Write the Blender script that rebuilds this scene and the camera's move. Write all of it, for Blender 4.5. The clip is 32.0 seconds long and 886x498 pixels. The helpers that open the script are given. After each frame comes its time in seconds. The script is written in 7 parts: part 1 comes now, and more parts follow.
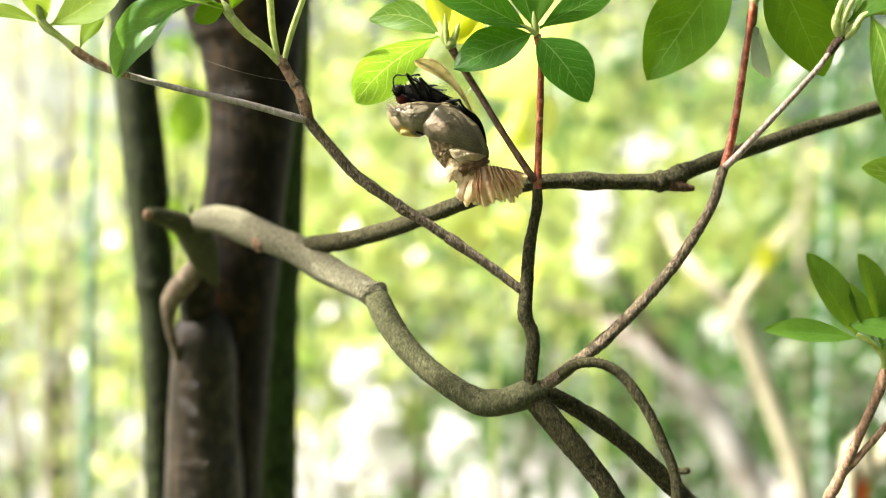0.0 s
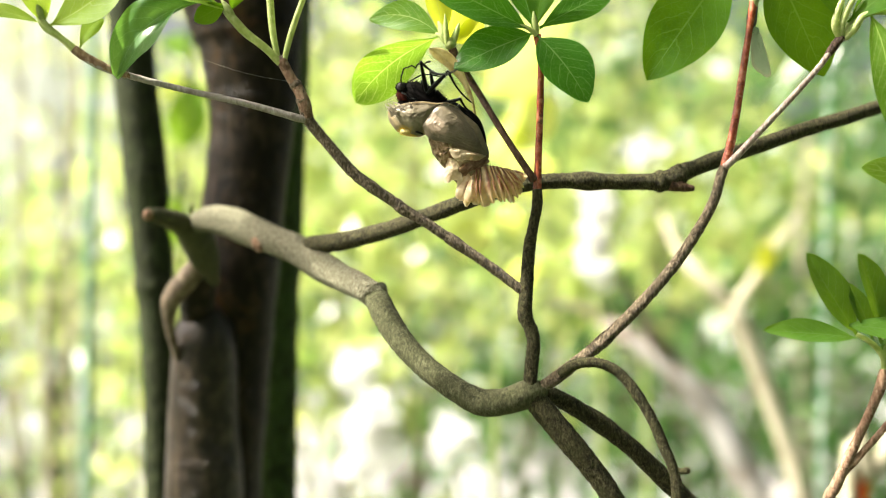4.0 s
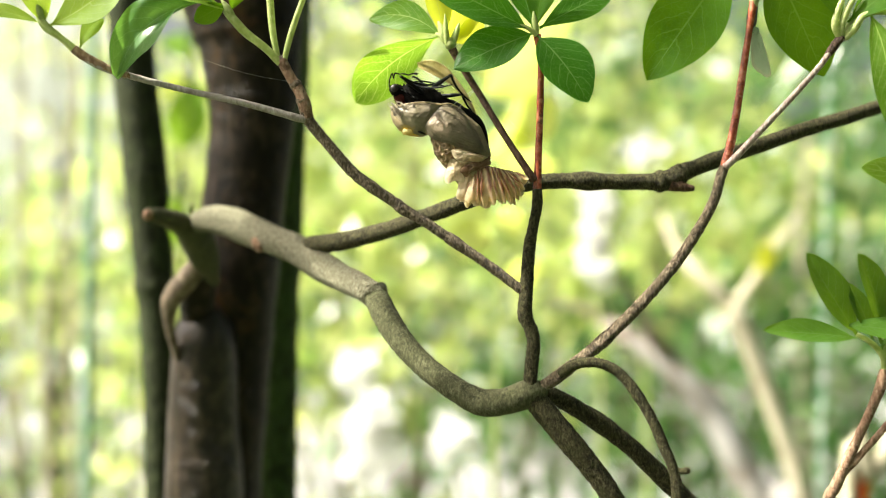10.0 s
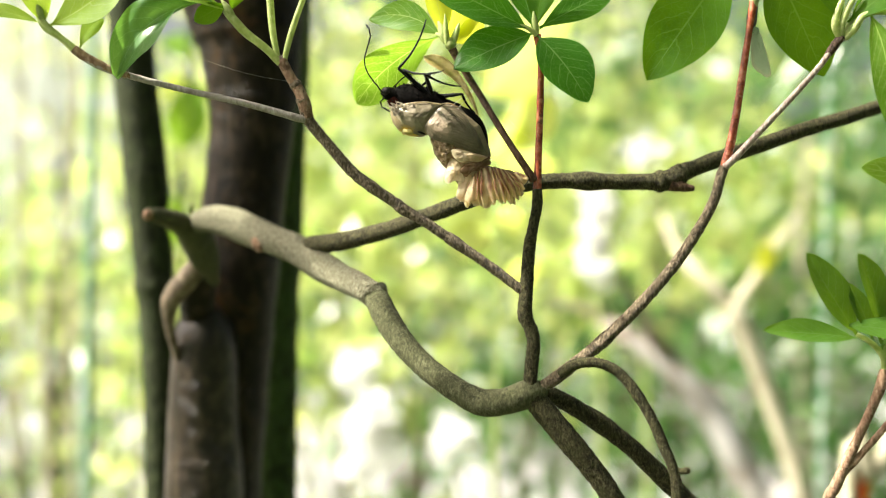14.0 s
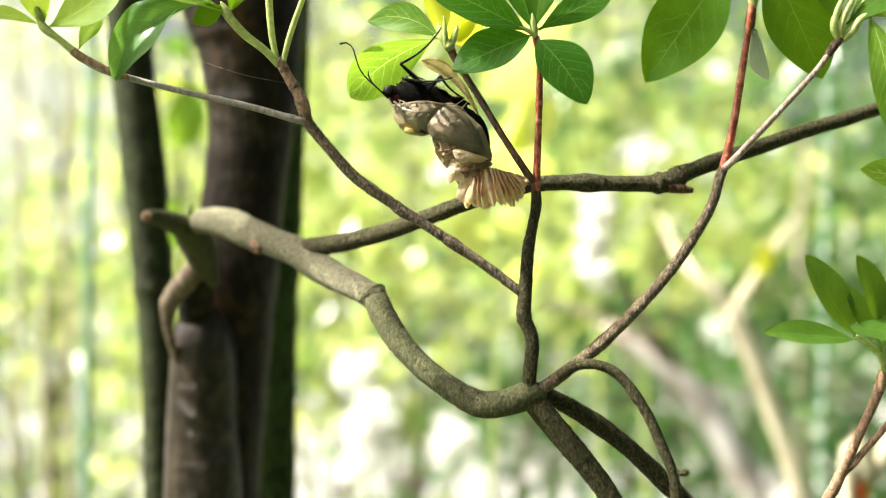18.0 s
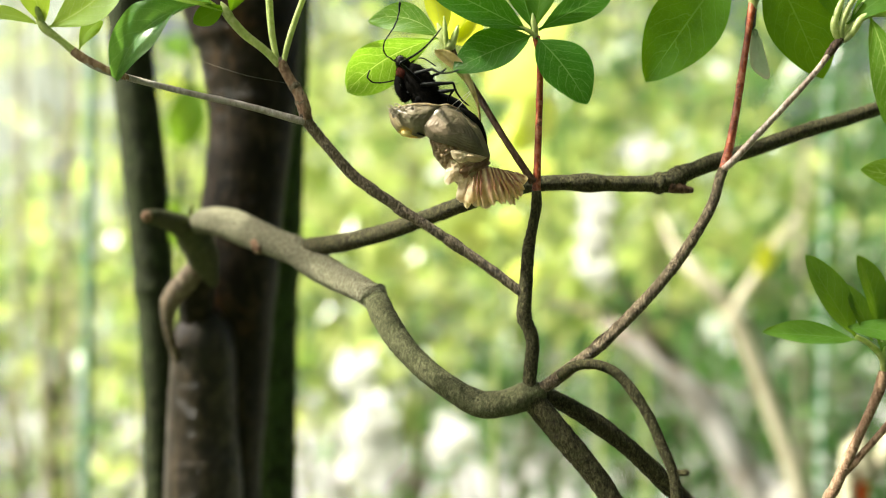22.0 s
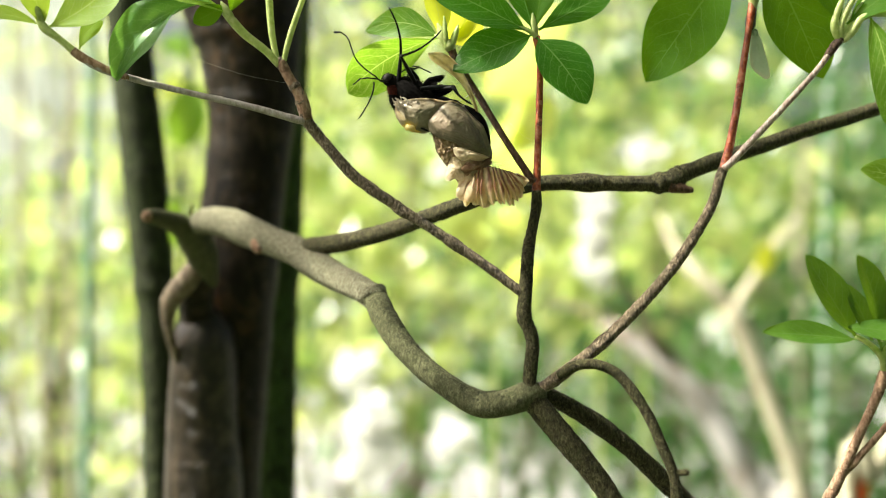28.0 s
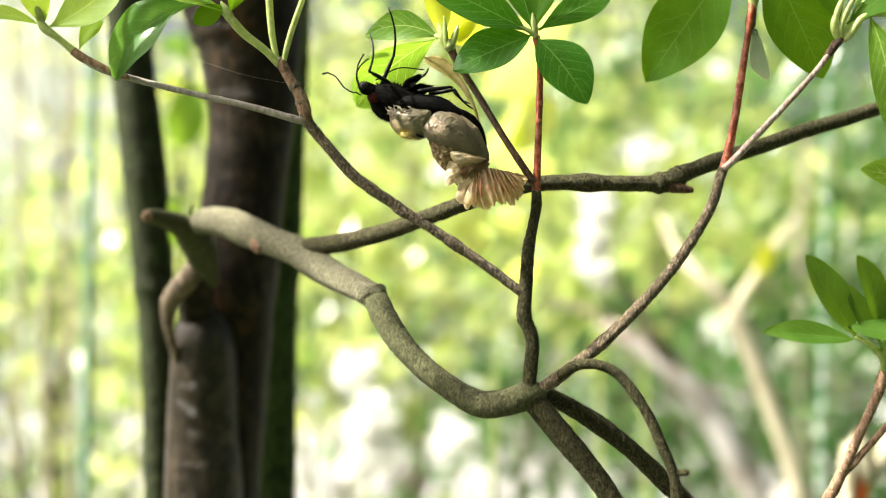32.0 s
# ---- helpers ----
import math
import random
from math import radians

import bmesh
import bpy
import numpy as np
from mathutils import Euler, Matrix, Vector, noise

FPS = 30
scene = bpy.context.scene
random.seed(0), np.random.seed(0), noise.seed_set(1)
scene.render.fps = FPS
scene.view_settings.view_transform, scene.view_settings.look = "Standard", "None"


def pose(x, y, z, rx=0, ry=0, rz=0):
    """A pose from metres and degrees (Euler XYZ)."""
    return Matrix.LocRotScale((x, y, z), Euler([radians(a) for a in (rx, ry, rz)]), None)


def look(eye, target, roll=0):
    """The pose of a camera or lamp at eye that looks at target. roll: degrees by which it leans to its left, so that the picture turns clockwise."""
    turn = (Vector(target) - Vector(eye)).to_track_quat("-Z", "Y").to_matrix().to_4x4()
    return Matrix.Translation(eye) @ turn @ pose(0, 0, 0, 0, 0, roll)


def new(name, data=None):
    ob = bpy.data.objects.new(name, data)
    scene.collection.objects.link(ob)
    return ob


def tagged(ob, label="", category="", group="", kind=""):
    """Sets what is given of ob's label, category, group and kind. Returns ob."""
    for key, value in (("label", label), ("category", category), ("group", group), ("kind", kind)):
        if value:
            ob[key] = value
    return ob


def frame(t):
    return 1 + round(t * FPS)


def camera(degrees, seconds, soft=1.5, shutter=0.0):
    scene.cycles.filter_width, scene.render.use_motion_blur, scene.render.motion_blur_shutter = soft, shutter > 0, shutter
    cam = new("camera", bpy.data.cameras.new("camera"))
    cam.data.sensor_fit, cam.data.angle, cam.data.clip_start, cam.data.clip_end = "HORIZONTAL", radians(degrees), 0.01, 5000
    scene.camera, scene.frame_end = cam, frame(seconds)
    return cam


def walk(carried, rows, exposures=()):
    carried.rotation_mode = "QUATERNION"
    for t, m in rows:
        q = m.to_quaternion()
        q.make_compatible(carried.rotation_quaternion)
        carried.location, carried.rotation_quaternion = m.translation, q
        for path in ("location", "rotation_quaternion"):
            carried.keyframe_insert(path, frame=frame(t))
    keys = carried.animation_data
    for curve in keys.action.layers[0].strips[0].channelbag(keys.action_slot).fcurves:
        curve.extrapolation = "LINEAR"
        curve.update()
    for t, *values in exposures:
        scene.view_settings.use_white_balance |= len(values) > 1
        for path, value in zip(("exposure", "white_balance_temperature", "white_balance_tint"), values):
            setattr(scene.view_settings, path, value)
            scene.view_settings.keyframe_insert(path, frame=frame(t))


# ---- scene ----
# Units of the tables below: millimetres from a point EYE metres above the ground;
# x to the right, y away from the camera, z up.
EYE = 1.3
LENS = 40.0
cam = camera(LENS, 32.0, soft=1.1)
cam.data.dof.use_dof = True
cam.data.dof.focus_distance = 0.26
cam.data.dof.aperture_fstop = 9.3


def tilt(pan, dip, rise=0.0):
    """The camera's pose, panned to the right and dipped by so many degrees and raised by so many millimetres."""
    return Matrix.Translation((0, 0, EYE + rise * 0.001)) @ pose(0, 0, 0, 90 - dip, 0, -pan)


NUDGE = 0.0266      # degrees
WALK = [
    (0.0, 0, 0, 0), (16.5, 0, 0, 0), (17.0, 0, 3, 0), (17.5, 1.5, -3, 0.02), (18.0, 2, -3, 0.02), (18.5, 3, -6, 0.05),
    (19.0, 4.5, -7.2, 0.05), (19.5, 3, -7, 0.1), (20.0, 3.5, -5.5, 0.1), (20.5, 0.5, -1.5, 0.15), (21.0, 1.5, -1.5, 0.2),
    (25.5, 1.5, -1, 0.24), (32.0, 1.5, -1, 0.24),
]
# seconds, stops, kelvin, tint
EXPOSURE = [(0.0, 1.79, 6400, 7.5), (3.0, 1.74, 6400, 7.5), (6.0, 1.67, 6400, 5.5), (8.0, 1.62, 6400, 4.5), (12.0, 1.67, 6400, 5.5), (17.0, 1.72, 6400, 5.5), (19.0, 1.73, 6400, 5.5), (20.0, 1.45, 6400, 1.5), (25.0, 1.43, 6400, 0.5), (28.0, 1.51, 6400, 2.5), (32.0, 1.68, 6400, 6.5)]
walk(cam, [(t, tilt(a * NUDGE, b * NUDGE, c)) for t, a, b, c in WALK], EXPOSURE)

# ---- light ----
SUN_UP, SUN_AROUND = 50.0, -98.0     # degrees above the horizon; degrees from straight ahead, to the left
world = bpy.data.worlds.new("world")
scene.world = world
world.use_nodes = True
wn = world.node_tree.nodes
sky = wn.new("ShaderNodeTexSky")
sky.sky_type, sky.sun_disc = "NISHITA", False
sky.sun_elevation, sky.sun_rotation = radians(SUN_UP), radians(SUN_AROUND)
sky.air_density, sky.dust_density, sky.ozone_density = 0.15, 8.0, 0.0
wn["Background"].inputs["Strength"].default_value = 0.11
world.node_tree.links.new(sky.outputs[0], wn["Background"].inputs["Color"])
lamp = bpy.data.lights.new("sun", "SUN")
lamp.energy, lamp.angle, lamp.color = 5.0, radians(0.6), (1.0, 0.93, 0.8)
sun = new("sun", lamp)
a, e = radians(SUN_AROUND), radians(SUN_UP)
sun.matrix_world = look((math.sin(a) * math.cos(e) * 10, math.cos(a) * math.cos(e) * 10, EYE + math.sin(e) * 10), (0, 0, EYE))


# ---- materials ----
def shader(name):
    m = bpy.data.materials.new(name)
    m.use_nodes = True
    nodes, links = m.node_tree.nodes, m.node_tree.links
    return m, nodes, links, nodes["Principled BSDF"]


def ramp(nodes, links, source, stops):
    r = nodes.new("ShaderNodeValToRGB")
    while len(r.color_ramp.elements) < len(stops):
        r.color_ramp.elements.new(0.5)
    for el, (pos, col) in zip(r.color_ramp.elements, stops):
        el.position, el.color = pos, (*col, 1)
    links.new(source, r.inputs[0])
    return r.outputs[0]


def grain(nodes, links, scale, detail=4.0, rough=0.6, stretch=(1, 1, 1), coord="Object"):
    tc, mp, nz = nodes.new("ShaderNodeTexCoord"), nodes.new("ShaderNodeMapping"), nodes.new("ShaderNodeTexNoise")
    mp.inputs["Scale"].default_value = stretch
    nz.inputs["Scale"].default_value, nz.inputs["Detail"].default_value, nz.inputs["Roughness"].default_value = scale, detail, rough
    links.new(tc.outputs[coord], mp.inputs[0])
    links.new(mp.outputs[0], nz.inputs["Vector"])
    return nz.outputs["Fac"]


def blend(nodes, links, fac, a, b, mode="MIX"):
    mx = nodes.new("ShaderNodeMix")
    mx.data_type, mx.blend_type = "RGBA", mode
    for value, socket in ((fac, mx.inputs[0]), (a, mx.inputs[6]), (b, mx.inputs[7])):
        if hasattr(value, "links"):
            links.new(value, socket)
        else:
            socket.default_value = value if isinstance(value, float) else (*value, 1)
    return mx.outputs[2]


def calc(nodes, links, kind, a, b=0.0, c=0.0):
    n = nodes.new("ShaderNodeMath")
    n.operation = kind
    for i, value in enumerate((a, b, c)):
        if hasattr(value, "links"):
            links.new(value, n.inputs[i])
        else:
            n.inputs[i].default_value = value
    return n.outputs[0]


def relief(nodes, links, bsdf, height, strength, distance):
    bp = nodes.new("ShaderNodeBump")
    bp.inputs["Strength"].default_value, bp.inputs["Distance"].default_value = strength, distance
    links.new(height, bp.inputs["Height"])
    links.new(bp.outputs[0], bsdf.inputs["Normal"])


def fine_coord(nodes, links):
    tc = nodes.new("ShaderNodeTexCoord")
    return tc.outputs["Object"]


def bark(name, dark, mid, light, scale=900.0, rough=0.85, moss=None, bump=0.9, depth=0.0006, bare=0.5, gloss=0.2):
    """Bark: fine cracks over broad patches, with paler flakes and, where given, a mossy film."""
    m, n, l, b = shader(name)
    fine = grain(n, l, scale, 5.0, 0.7, (1, 1, 0.45))
    broad = grain(n, l, scale * 0.12, 3.0, 0.6)
    base = ramp(n, l, fine, [(0.36, dark), (0.5, mid), (0.66, light)])
    col = blend(n, l, ramp(n, l, broad, [(0.4, (0, 0, 0)), (0.65, (0.4, 0.4, 0.4))]), base, mid, "MIX")
    if moss:
        col = blend(n, l, ramp(n, l, grain(n, l, scale * 0.2, 4.0, 0.7), [(bare, (0, 0, 0)), (bare + 0.16, (0.4, 0.4, 0.4))]), col, moss)
    cells = n.new("ShaderNodeTexVoronoi")
    cells.inputs["Scale"].default_value = scale * 0.5
    l.new(fine_coord(n, l), cells.inputs["Vector"])
    pale = calc(n, l, "MULTIPLY", calc(n, l, "LESS_THAN", cells.outputs["Distance"], 0.2), 0.45)
    col = blend(n, l, pale, col, light)
    crack = ramp(n, l, grain(n, l, scale * 0.3, 6.0, 0.75, (1, 1, 1.8)), [(0.36, (0.75, 0.75, 0.75)), (0.44, (0, 0, 0))])
    col = blend(n, l, crack, col, dark)
    l.new(col, b.inputs["Base Color"])
    b.inputs["Roughness"].default_value = rough
    b.inputs["Specular IOR Level"].default_value = gloss
    relief(n, l, b, calc(n, l, "SUBTRACT", calc(n, l, "ADD", fine, pale), crack), bump, depth)
    return m


def leafy(name, deep, bright, glow, vein, through_light=0.45, rough=0.38, veins=True, spread=0.25):
    """A leaf: mottled blade, pale midrib and side veins from the blade's own coordinates, light passing through it."""
    m, n, l, b = shader(name)
    mott = grain(n, l, 160.0, 4.0, 0.6)
    info = n.new("ShaderNodeObjectInfo")
    col = blend(n, l, ramp(n, l, mott, [(0.35, (0, 0, 0)), (0.7, (1, 1, 1))]), deep, bright)
    hs = n.new("ShaderNodeHueSaturation")
    l.new(calc(n, l, "MULTIPLY_ADD", info.outputs["Random"], 0.02, 0.49), hs.inputs["Hue"])
    l.new(calc(n, l, "MULTIPLY_ADD", info.outputs["Random"], spread, 1 - spread / 2), hs.inputs["Value"])
    l.new(col, hs.inputs["Color"])
    col = hs.outputs[0]
    trans = n.new("ShaderNodeBsdfTranslucent")
    tcol = blend(n, l, ramp(n, l, mott, [(0.3, (0, 0, 0)), (0.75, (1, 1, 1))]), glow, tuple(min(1, g * 1.25) for g in glow))
    height = mott
    if veins:
        uv = n.new("ShaderNodeTexCoord")
        sep = n.new("ShaderNodeSeparateXYZ")
        l.new(uv.outputs["UV"], sep.inputs[0])
        side = calc(n, l, "ABSOLUTE", calc(n, l, "SUBTRACT", sep.outputs[1], 0.5))
        along = sep.outputs[0]
        mid = calc(n, l, "LESS_THAN", side, calc(n, l, "MULTIPLY_ADD", along, -0.013, 0.019))
        wob = calc(n, l, "MULTIPLY", grain(n, l, 5.0, 3.0, 0.6, coord="UV"), 0.75)
        offset = calc(n, l, "MULTIPLY", calc(n, l, "GREATER_THAN", sep.outputs[1], 0.5), 0.45)
        bow = calc(n, l, "MULTIPLY", side, calc(n, l, "MULTIPLY_ADD", side, -5.0, -2.2))
        run = calc(n, l, "ADD", calc(n, l, "ADD", calc(n, l, "MULTIPLY_ADD", along, 7.0, bow), wob), offset)
        away = calc(n, l, "ABSOLUTE", calc(n, l, "SUBTRACT", calc(n, l, "FRACT", run), 0.5))
        thin = n.new("ShaderNodeMapRange")
        thin.inputs["From Max"].default_value = 0.012
        l.new(calc(n, l, "MULTIPLY_ADD", side, -0.07, 0.066), thin.inputs["From Min"])
        l.new(away, thin.inputs["Value"])
        mesh = n.new("ShaderNodeTexVoronoi")
        mesh.feature = "DISTANCE_TO_EDGE"
        mesh.inputs["Scale"].default_value = 1.0
        scaled = n.new("ShaderNodeMapping")
        scaled.inputs["Scale"].default_value = (26.0, 14.0, 1.0)
        l.new(uv.outputs["UV"], scaled.inputs[0])
        l.new(scaled.outputs[0], mesh.inputs["Vector"])
        net = calc(n, l, "MULTIPLY", calc(n, l, "LESS_THAN", mesh.outputs["Distance"], 0.035), 0.3)
        lines = calc(n, l, "MAXIMUM", calc(n, l, "MAXIMUM", calc(n, l, "MULTIPLY", thin.outputs[0], 0.75), net), mid)
        col = blend(n, l, calc(n, l, "MULTIPLY", lines, 0.85), col, vein)
        tcol = blend(n, l, calc(n, l, "MULTIPLY", lines, 0.6), tcol, vein)
        height = calc(n, l, "SUBTRACT", mott, calc(n, l, "MULTIPLY", lines, 0.5))
    l.new(col, b.inputs["Base Color"])
    b.inputs["Roughness"].default_value = rough
    b.inputs["Specular IOR Level"].default_value = 0.1
    relief(n, l, b, height, 0.35, 0.0003)
    l.new(tcol, trans.inputs["Color"])
    mix = n.new("ShaderNodeMixShader")
    mix.inputs[0].default_value = through_light
    l.new(b.outputs[0], mix.inputs[1])
    l.new(trans.outputs[0], mix.inputs[2])
    l.new(mix.outputs[0], n["Material Output"].inputs["Surface"])
    return m


def far_leaf(name, a, b2, c, glow=0.5):
    """Foliage of the distance: each leaf its own shade, a few near white in place of glints, light passing through."""
    m, n, l, b = shader(name)
    geo = n.new("ShaderNodeNewGeometry")
    col = ramp(n, l, geo.outputs["Random Per Island"], [(0.0, a), (0.45, b2), (0.93, c), (0.965, (0.56, 0.61, 0.52))])
    l.new(col, b.inputs["Base Color"])
    b.inputs["Roughness"].default_value = 0.22
    trans = n.new("ShaderNodeBsdfTranslucent")
    l.new(blend(n, l, 1.0, col, (1.8, 1.85, 1.75), "MULTIPLY"), trans.inputs["Color"])
    mix = n.new("ShaderNodeMixShader")
    mix.inputs[0].default_value = glow
    l.new(b.outputs[0], mix.inputs[1])
    l.new(trans.outputs[0], mix.inputs[2])
    l.new(mix.outputs[0], n["Material Output"].inputs["Surface"])
    return m


def skin(name, a, b2, c, through_light=0.35, rough=0.4, scale=500.0, stretch=(1, 1, 1), bump=0.4, spot=None):
    """Thin dry or waxy skin: mottled, letting some light through."""
    m, n, l, b = shader(name)
    g = grain(n, l, scale, 5.0, 0.65, stretch)
    broad = grain(n, l, scale * 0.3, 2.0, 0.5)
    col = ramp(n, l, g, [(0.32, a), (0.5, b2), (0.7, c)])
    if spot:
        col = blend(n, l, ramp(n, l, broad, [(0.48, (0, 0, 0)), (0.6, (1, 1, 1))]), col, spot)
    l.new(col, b.inputs["Base Color"])
    b.inputs["Roughness"].default_value = rough
    relief(n, l, b, calc(n, l, "MULTIPLY_ADD", broad, 2.0, g), bump, 0.0006)
    tr = n.new("ShaderNodeBsdfTranslucent")
    l.new(col, tr.inputs["Color"])
    mx = n.new("ShaderNodeMixShader")
    mx.inputs[0].default_value = through_light
    l.new(b.outputs[0], mx.inputs[1])
    l.new(tr.outputs[0], mx.inputs[2])
    l.new(mx.outputs[0], n["Material Output"].inputs["Surface"])
    return m


BARK_TRUNK = bark("bark_trunk", (0.00425, 0.00298, 0.00142), (0.0128, 0.00922, 0.00496), (0.0425, 0.0305, 0.0176), 260.0, rough=0.5, gloss=0.14, moss=(0.142, 0.0708, 0.0198), bare=0.57)
# trunk bark made paler: the sun on the swelling is put into its colour
BARK_BOSS = bark("bark_boss_lit", (0.00649, 0.00448, 0.00245), (0.0188, 0.0133, 0.0079), (0.0649, 0.0474, 0.0303), 300.0, rough=0.42, moss=(0.145, 0.0722, 0.0216), bare=0.58, gloss=0.4)
BARK_KNOT = bark("bark_knotty", (0.03, 0.021, 0.011), (0.15, 0.112, 0.064), (0.44, 0.355, 0.24), 1900.0, rough=0.6, gloss=0.35, depth=0.0012)
# lightened and greened to carry the lens haze over the dark stem
BARK_STEM = bark("bark_stem_green", (0.0173, 0.0266, 0.00864), (0.0403, 0.0619, 0.0173), (0.0792, 0.122, 0.0346), 420.0, moss=(0.0518, 0.095, 0.0173), gloss=0.12)
# lighter copy of the trunk's bark, tan for sunlight on the ridge
BARK_ROOT = bark("bark_root", (0.0675, 0.0486, 0.0297), (0.149, 0.113, 0.0756), (0.297, 0.236, 0.169), 600.0, rough=0.5, gloss=0.25)
BARK_SIDE = bark("bark_side_stem", (0.0119, 0.0139, 0.00594), (0.0264, 0.033, 0.0132), (0.0554, 0.066, 0.0277), 420.0, moss=(0.029, 0.0528, 0.0106), gloss=0.2)
BARK_BRANCH = bark("bark_branch", (0.01488, 0.013, 0.00495), (0.05394, 0.048, 0.0198), (0.1442, 0.132, 0.0612), 2000.0, rough=0.75, gloss=0.2, depth=0.0011, moss=(0.0558, 0.064, 0.0198))
# one limb, two tones: sun painted pale here, shade painted darker in BARK_MID
BARK_PALE = bark("bark_pale", (0.093, 0.086, 0.0504), (0.2185, 0.207, 0.1332), (0.3813, 0.37, 0.2565), 2300.0, bump=0.9, depth=0.0011, moss=(0.1395, 0.135, 0.063), bare=0.56)
# shaded copy of BARK_PALE, also on the broken stub that stands in shade
BARK_MID = bark("bark_mid", (0.04278, 0.044, 0.0198), (0.08835, 0.09, 0.0432), (0.1674, 0.17, 0.09), 1800.0, moss=(0.0837, 0.095, 0.036), bump=0.8, depth=0.0009)
BARK_TWIG = bark("bark_twig", (0.11, 0.06, 0.034), (0.28, 0.175, 0.11), (0.48, 0.35, 0.245), 1000.0)
BARK_GREY = bark("bark_grey_twig", (0.13, 0.06, 0.04), (0.34, 0.26, 0.21), (0.58, 0.51, 0.44), 1500.0, rough=0.4, bump=0.5, gloss=0.5)
BARK_NODE = bark("bark_node", (0.02, 0.012, 0.008), (0.06, 0.036, 0.024), (0.14, 0.09, 0.062), 1500.0, rough=0.6)
BARK_ASH = bark("bark_ash_twig", (0.2, 0.17, 0.145), (0.31, 0.275, 0.245), (0.43, 0.4, 0.36), 1300.0, rough=0.55, bump=0.25)
BARK_RED = bark("bark_red_twig", (0.07, 0.013, 0.005), (0.3, 0.058, 0.018), (0.52, 0.21, 0.1), 800.0, rough=0.26, bump=0.35, gloss=0.65)
BARK_RUST = bark("bark_rust_twig", (0.04, 0.021, 0.012), (0.1, 0.054, 0.031), (0.2, 0.125, 0.08), 1300.0, rough=0.6)
GREEN_STEM = skin("green_stem", (0.36, 0.46, 0.12), (0.5, 0.58, 0.2), (0.63, 0.69, 0.32), 0.42, 0.4, 900.0, bump=0.15)
LEAF_DARK = leafy("leaf_dark", (0.013, 0.07, 0.006), (0.032, 0.112, 0.01), (0.1, 0.33, 0.008), (0.2, 0.36, 0.08), 0.42, 0.28)
LEAF_DARK.node_tree.nodes["Principled BSDF"].inputs["Specular IOR Level"].default_value = 0.22
LEAF_MID = leafy("leaf_mid", (0.02, 0.075, 0.006), (0.04, 0.11, 0.008), (0.17, 0.33, 0.005), (0.16, 0.29, 0.03), 0.55)
LEAF_CURL = leafy("leaf_curl", (0.045, 0.155, 0.04), (0.1, 0.23, 0.07), (0.2, 0.4, 0.05), (0.2, 0.36, 0.12), 0.4, 0.34)
LEAF_CURL.node_tree.nodes["Principled BSDF"].inputs["Specular IOR Level"].default_value = 0.5
LEAF_LOW = leafy("leaf_low", (0.042, 0.115, 0.014), (0.08, 0.165, 0.024), (0.2, 0.35, 0.014), (0.15, 0.25, 0.05), 0.38, 0.32)
LEAF_LIGHT = leafy("leaf_light", (0.05, 0.14, 0.01), (0.09, 0.185, 0.016), (0.21, 0.375, 0.02), (0.5, 0.62, 0.16), 0.6)
LEAF_YOUNG = leafy("leaf_young", (0.12, 0.22, 0.025), (0.19, 0.3, 0.045), (0.45, 0.62, 0.05), (0.5, 0.6, 0.16), 0.6)
LEAF_YELLOW = leafy("leaf_yellow", (0.2, 0.26, 0.02), (0.3, 0.35, 0.03), (0.76, 0.8, 0.05), (0.5, 0.58, 0.1), 0.66)
LEAF_SOFT = leafy("leaf_soft_lime", (0.24, 0.3, 0.07), (0.34, 0.39, 0.12), (0.7, 0.76, 0.17), (0.6, 0.68, 0.26), 0.64)


# ---- builders ----
BASE = {}


def W(p):
    """Metres from a place of the tables."""
    return Vector((p[0] * 0.001, p[1] * 0.001, EYE + p[2] * 0.001))


def thing(name, place, label, category, group="", kind=""):
    ob = new(name)
    ob.empty_display_size = 0.01
    ob.location = place
    BASE[ob.name] = Vector(place)
    return tagged(ob, label, category, group, kind)


def part(name, bm, material, parent=None, label="", origin=None, smooth=True):
    """Links a bmesh, built in the world's metres, as one mesh object under parent, with its own origin."""
    base = BASE[parent.name] if parent else Vector((0, 0, 0))
    origin = Vector(origin) if origin is not None else base
    bmesh.ops.translate(bm, verts=bm.verts, vec=-origin)
    mesh = bpy.data.meshes.new(name)
    bm.to_mesh(mesh)
    bm.free()
    if smooth:
        mesh.polygons.foreach_set("use_smooth", [True] * len(mesh.polygons))
    mesh.materials.append(material)
    ob = new(name, mesh)
    ob.parent = parent
    ob.location = origin - base
    BASE[ob.name] = origin
    return tagged(ob, label)


def glide(points, step):
    """A smooth line through rows of x, y, z, radius (metres), sampled about every step metres."""
    pts = [np.array(p, float) for p in points]
    pts = [2 * pts[0] - pts[1]] + pts + [2 * pts[-1] - pts[-2]]
    out = []
    for a, b, c, d in zip(pts, pts[1:], pts[2:], pts[3:]):
        n = max(2, int(np.linalg.norm(c[:3] - b[:3]) / step))
        for i in range(n):
            t = i / n
            out.append(0.5 * (2 * b + (c - a) * t + (2 * a - 5 * b + 4 * c - d) * t * t + (3 * b - a - 3 * c + d) * t ** 3))
    out.append(pts[-2])
    return out


